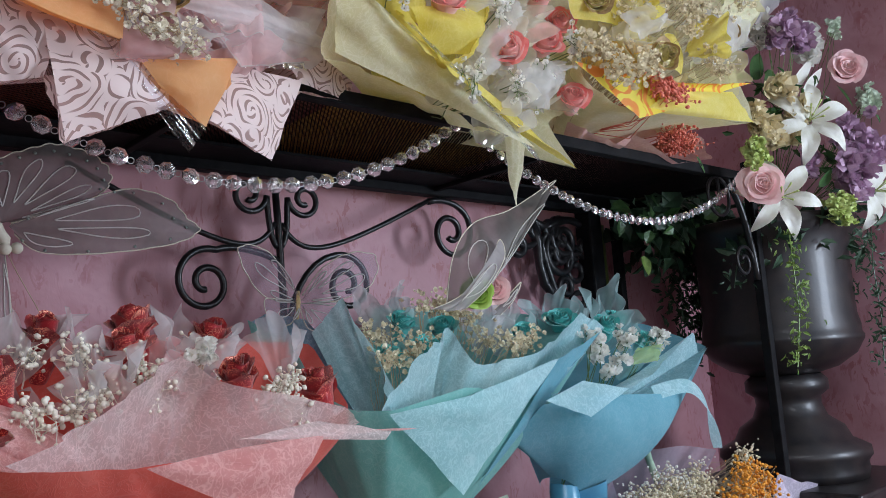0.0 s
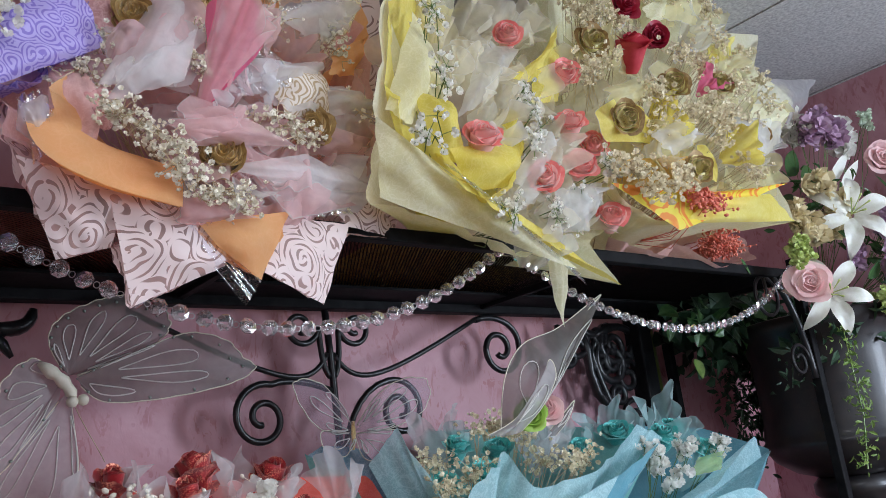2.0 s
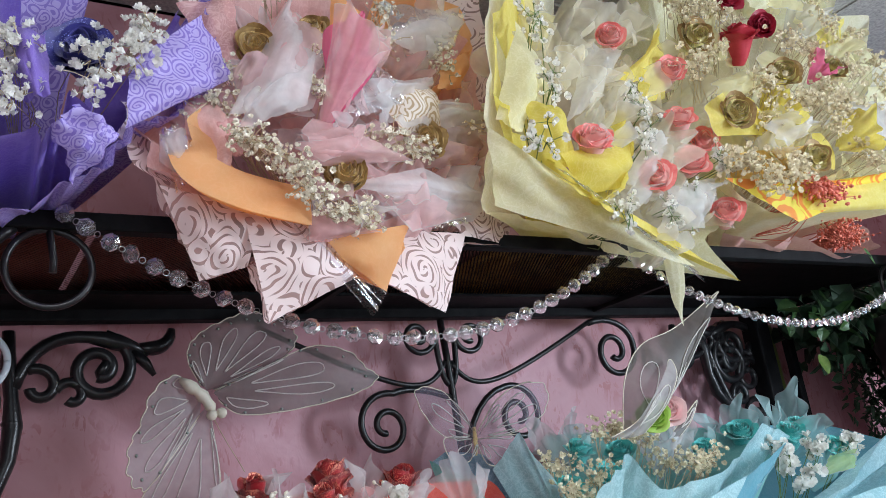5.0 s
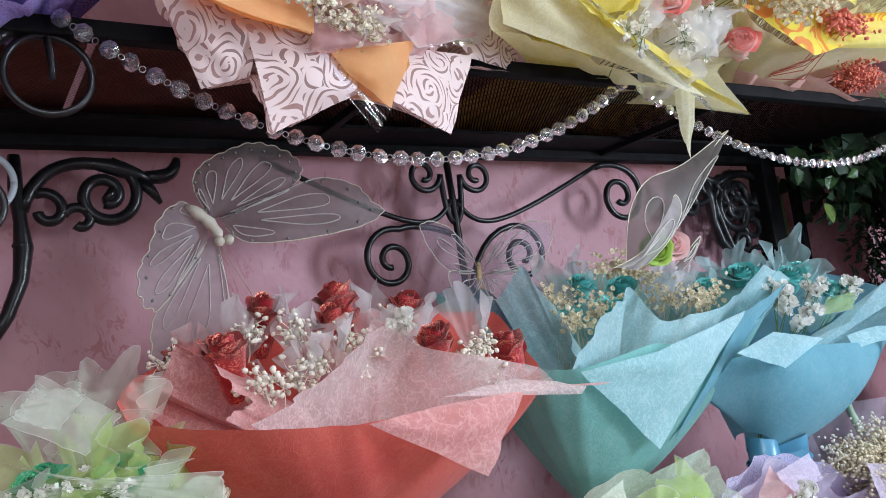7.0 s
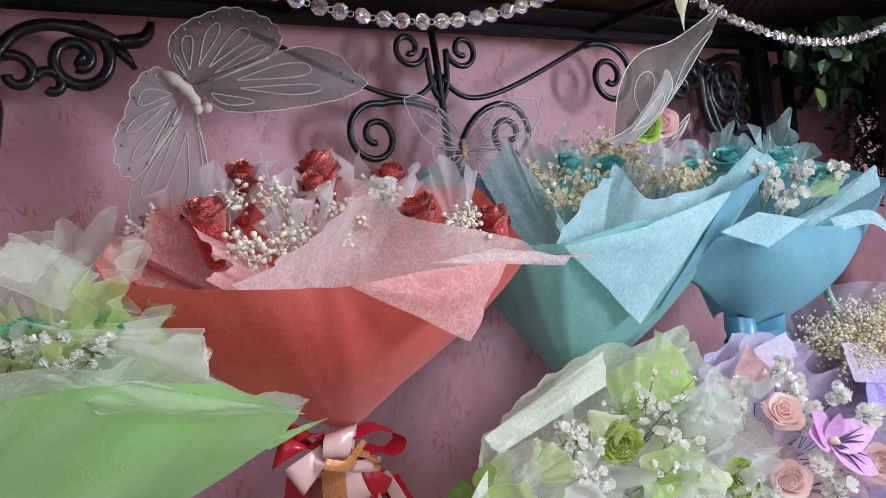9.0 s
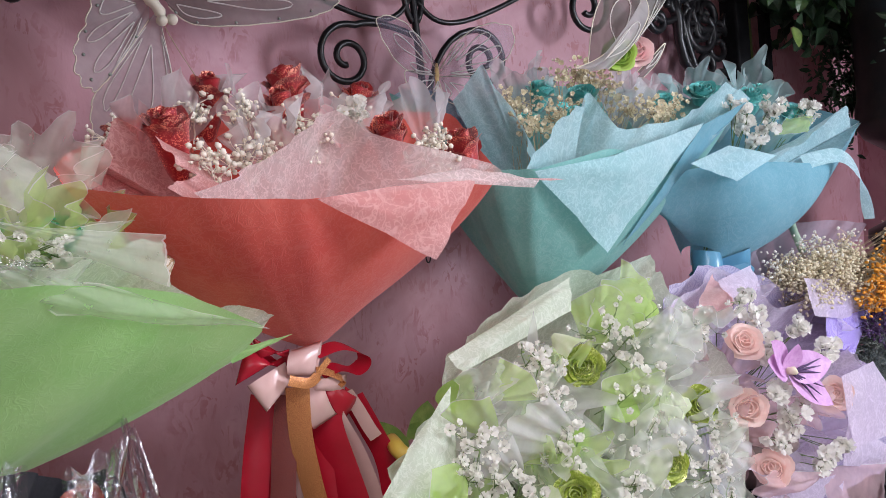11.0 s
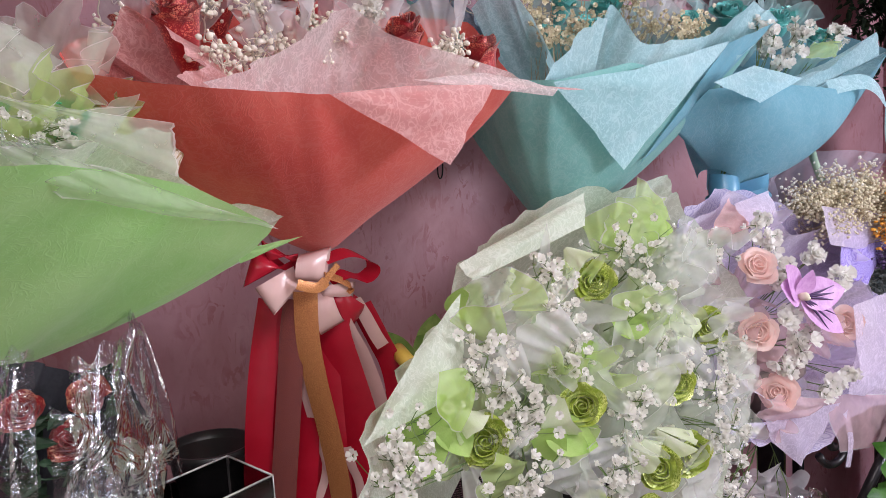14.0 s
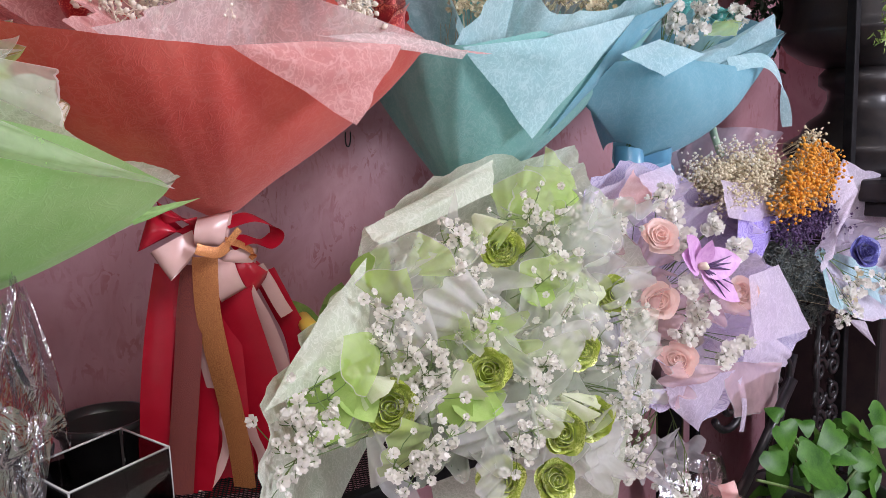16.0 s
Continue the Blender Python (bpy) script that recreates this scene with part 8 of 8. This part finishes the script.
# ---- lower shelf: wrapped basket, pot, box, plants ----
b = thing("gift_basket", (0.05, 1.0, LOW + 0.01), "basket of red foil roses wrapped in clear cellophane", "basket")
v, f = lathe([(0.10, 0.0), (0.115, 0.05), (0.125, 0.1), (0.12, 0.1), (0.11, 0.05), (0.09, 0.01)], (0.05, 1.02, LOW + 0.01), 28)
part("basket_bowl", v, f, BLACKP, b)
roses(b, REDR, [(0.039, 0.980, 1.070), (0.107, 1.000, 1.069), (0.085, 1.000, 1.023)], RISE, 0.017, 0.03, 3, "red foil rose", 300)
foliage(b, LEAFD, [(0.013, 1.020, 1.042), (0.068, 1.020, 1.041), (0.125, 1.020, 1.035)], 26, 0.035, 0.014, 31, "foliage", 2.4)
foliage(b, LEAFD, [(0.007, 1.000, 1.000), (0.058, 1.000, 0.980), (0.118, 1.020, 0.970)], 26, 0.035, 0.014, 32, "foliage", 2.4)
for k, (a, c, d, e) in enumerate((((-0.003, 0.900, 1.142), (0.051, 0.880, 1.146), (0.034, 0.860, 0.972), (-0.023, 0.860, 0.991)), ((0.083, 0.920, 1.115), (0.151, 0.960, 1.131), (0.104, 0.880, 0.942), (0.058, 0.870, 0.960)),
                                 ((0.125, 0.950, 1.107), (0.154, 0.970, 1.130), (0.203, 1.020, 0.968), (0.127, 0.920, 0.919)), ((0.164, 1.020, 1.148), (0.180, 1.030, 1.127), (0.220, 1.080, 0.931), (0.164, 1.000, 0.916)), ((0.058, 0.870, 1.093), (0.177, 0.950, 0.995), (0.145, 0.900, 0.920), (0.047, 0.860, 0.968)))):
    film_sheet(b, FILMC, a, c, d, e, 0.022, 1.7, label="crumpled clear cellophane", seed=3.3 * k + 1)

# near-black sheet added behind the film to make the basket's inside dark
sheet(b, solid("dark_backing", (0.012, 0.012, 0.016), (0.035, 0.034, 0.04), 30.0, 0.6), (0.05, 1.05, LOW + 0.03), [(-0.032, 0.980, 1.098), (0.016, 1.020, 1.109), (0.067, 1.050, 1.099), (0.108, 1.070, 1.073), (0.163, 1.080, 1.074), (0.201, 1.090, 0.963), (0.194, 1.080, 0.879)], 0.02, name="tissue", label="dark sheet added inside the cellophane", seed=140)

b = thing("plant_pot", (0.292, 1.2, LOW + 0.008), "empty round black plastic pot", "pot")
h = 0.905 - LOW - 0.008
v, f = lathe([(0.0, 0.0), (0.045, 0.0), (0.056, h - 0.012), (0.063, h - 0.012), (0.064, h), (0.058, h), (0.055, h - 0.03), (0.044, 0.006), (0.0, 0.006)], (0.292, 1.2, LOW + 0.008), 40)
part("pot_body", v, f, BLACKP, b)

b = thing("acrylic_box", (0.24, 1.03, LOW + 0.008), "clear open-topped acrylic display box with panes tinted dark", "box")
c0, e1, e2 = Vector((0.182, 0.95, 0)), Vector((0.127, 0.05, 0)), Vector((-0.022, 0.105, 0))
z0, z1 = LOW + 0.008, 0.915


def pane(a, c, t):
    n = (c - a).normalized().cross(Vector((0, 0, 1))) * t
    vs = [(*(p.xy), z) for z in (z0, z1) for p in (a, c, c + n, a + n)]
    return part("pane", vs, [(0, 1, 2, 3), (7, 6, 5, 4), (0, 4, 5, 1), (1, 5, 6, 2), (2, 6, 7, 3), (3, 7, 4, 0)], ACRYL, b, smooth=False)


for a, c in ((c0, c0 + e1), (c0 + e1, c0 + e1 + e2), (c0 + e1 + e2, c0 + e2), (c0 + e2, c0)):
    pane(a.lerp(c, 0.02), c.lerp(a, 0.02), 0.003).visible_shadow = False
    v, f = sweep([Vector((*a.xy, z1 + 0.001)), Vector((*c.xy, z1 + 0.001))], 0.0014, 6)
    part("edge", v, f, EDGE, b)
v, f = sweep([Vector((*(c0 + e1).xy, z0)), Vector((*(c0 + e1).xy, z1))], 0.0012, 6)
part("edge", v, f, EDGE, b)
v, f = sweep([Vector((*c0.xy, z0)), Vector((*c0.xy, z1))], 0.0012, 6)
part("edge", v, f, EDGE, b)

b = thing("single_stem", (0.62, 1.16, LOW + 0.008), "single stem with green leaves and a yellow wrapped tube", "flower")
v, f = sweep([(0.553, 1.100, 1.010), (0.547, 1.070, 1.004), (0.551, 1.050, 0.993)], 0.012, 12)
part("tube", v, f, YTUBE, b)
for p, q, w in (((0.585, 1.120, 0.971), (0.546, 1.120, 1.025), 0.045), ((0.633, 1.150, 0.974), (0.659, 1.160, 1.040), 0.06), ((0.591, 1.130, 0.976), (0.544, 1.140, 1.035), 0.04), ((0.619, 1.140, 0.996), (0.610, 1.140, 1.015), 0.04)):
    leaf(b, LEAFP, p, q, w)
v, f = sweep([(0.551, 1.050, 0.993), (0.63, 1.12, 1.0), (0.64, 1.14, LOW + 0.01)], 0.004, 6)
part("stem", v, f, STEM, b)

b = thing("wire_hook", (0.837, 1.400, 1.259), "small dark wire hook on the wall", "hook")
v, f = sweep(bezier((0.837, 1.405, 1.269), (0.828, 1.400, 1.232), (0.846, 1.400, 1.231), (0.848, 1.405, 1.269), 10), 0.0015, 6)
part("wire", v, f, IRON, b)

b = thing("pothos_plant", (1.52, 0.80, 0.0), "glossy green pothos spilling from a planter", "plant")
v, f = lathe([(0.0, 0.0), (0.11, 0.0), (0.13, 0.3), (0.15, 0.46), (0.16, 0.47), (0.16, 0.5), (0.145, 0.5), (0.14, 0.46), (0.0, 0.45)], (1.55, 0.83, 0.0), 32)
part("planter", v, f, BLACKP, b)
rnd = random.Random(5)
for k, (p, q, w) in enumerate((((1.336, 0.800, 0.718), (1.339, 0.760, 0.681), 0.085), ((1.549, 0.800, 0.655), (1.446, 0.770, 0.636), 0.06), ((1.596, 0.800, 0.648), (1.725, 0.780, 0.613), 0.07), ((1.382, 0.780, 0.641), (1.498, 0.740, 0.585), 0.1),
                              ((1.702, 0.800, 0.563), (1.824, 0.780, 0.495), 0.08), ((1.601, 0.800, 0.593), (1.647, 0.770, 0.570), 0.07),
                              ((1.408, 0.840, 0.705), (1.394, 0.850, 0.730), 0.04), ((1.474, 0.830, 0.684), (1.460, 0.800, 0.679), 0.05), ((1.300, 0.800, 0.681), (1.306, 0.760, 0.639), 0.07), ((1.492, 0.780, 0.585), (1.390, 0.750, 0.572), 0.07), ((1.662, 0.780, 0.520), (1.726, 0.760, 0.456), 0.08), ((1.462, 0.800, 0.645), (1.385, 0.770, 0.622), 0.07))):
    p, q = Vector(p), Vector(q)
    leaf(b, POTHOS, p, p + (q - p) * 0.8, w * 0.95, rnd.uniform(0.01, 0.035), 0.4, facing=(rnd.uniform(-0.5, 0.1), -0.7, 0.7), heart=0.55, n=12)
for k in range(34):
    p = Vector((1.55 + rnd.uniform(-0.2, 0.2), 0.82 + rnd.uniform(-0.05, 0.08), 0.52 + rnd.uniform(-0.03, 0.12)))
    leaf(b, POTHOS, p, p + Vector((rnd.uniform(-0.06, 0.06), rnd.uniform(-0.05, -0.01), rnd.uniform(-0.05, 0.03))), rnd.uniform(0.045, 0.065), 0.01, 0.35, facing=(rnd.uniform(-0.7, 0.1), -0.7, 0.5), heart=0.5, n=10)
for k, p in enumerate(((1.346, 0.800, 0.716), (1.387, 0.800, 0.688), (1.573, 0.800, 0.648), (1.392, 0.780, 0.643), (1.230, 0.780, 0.656), (1.715, 0.800, 0.560))):
    v, f = sweep(bezier((1.55 + 0.02 * (k - 2), 0.83, 0.47), (1.54, 0.8, 0.52), p, p, 8), 0.003, 6)
    part("stalk", v, f, STEM, b)

b = thing("flower_pot", (1.19, 0.98, LOW + 0.008), "brown pot with tulle-wrapped blooms under the lavender bouquet", "pot")
v, f = lathe([(0.0, 0.0), (0.06, 0.0), (0.08, 0.05), (0.10, 0.065), (0.10, 0.08), (0.088, 0.085), (0.07, 0.05), (0.0, 0.04)], (1.19, 0.98, LOW + 0.008 - 0.03 + 0.03), 36)
part("pot_body", v, f, solid("brown_glaze", (0.12, 0.09, 0.08), (0.2, 0.15, 0.13), 20.0, 0.3), b)
tulles(b, VEIL, [(1.042, 0.850, 0.741), (1.072, 0.850, 0.703), (1.196, 0.880, 0.655)], OUT, 0.05, 0.08, 31)
film_sheet(b, FILM, (1.086, 0.860, 0.705), (1.315, 0.900, 0.646), (1.325, 0.880, 0.537), (1.029, 0.840, 0.651), 0.015, 3.0, seed=9.0)
sprays(b, WHITEB, [(0.972, 0.840, 0.792), (0.973, 0.830, 0.749), (1.104, 0.850, 0.673)], 0.03, 30, 0.0045, (1.25, 0.98, 0.8), STEM, seed=41)
flap(b, CORALR, (1.236, 0.860, 0.617), (1.307, 0.870, 0.602), (1.320, 0.860, 0.562), (1.255, 0.860, 0.584), 0.01, 0.004, seed=5, name="petal")
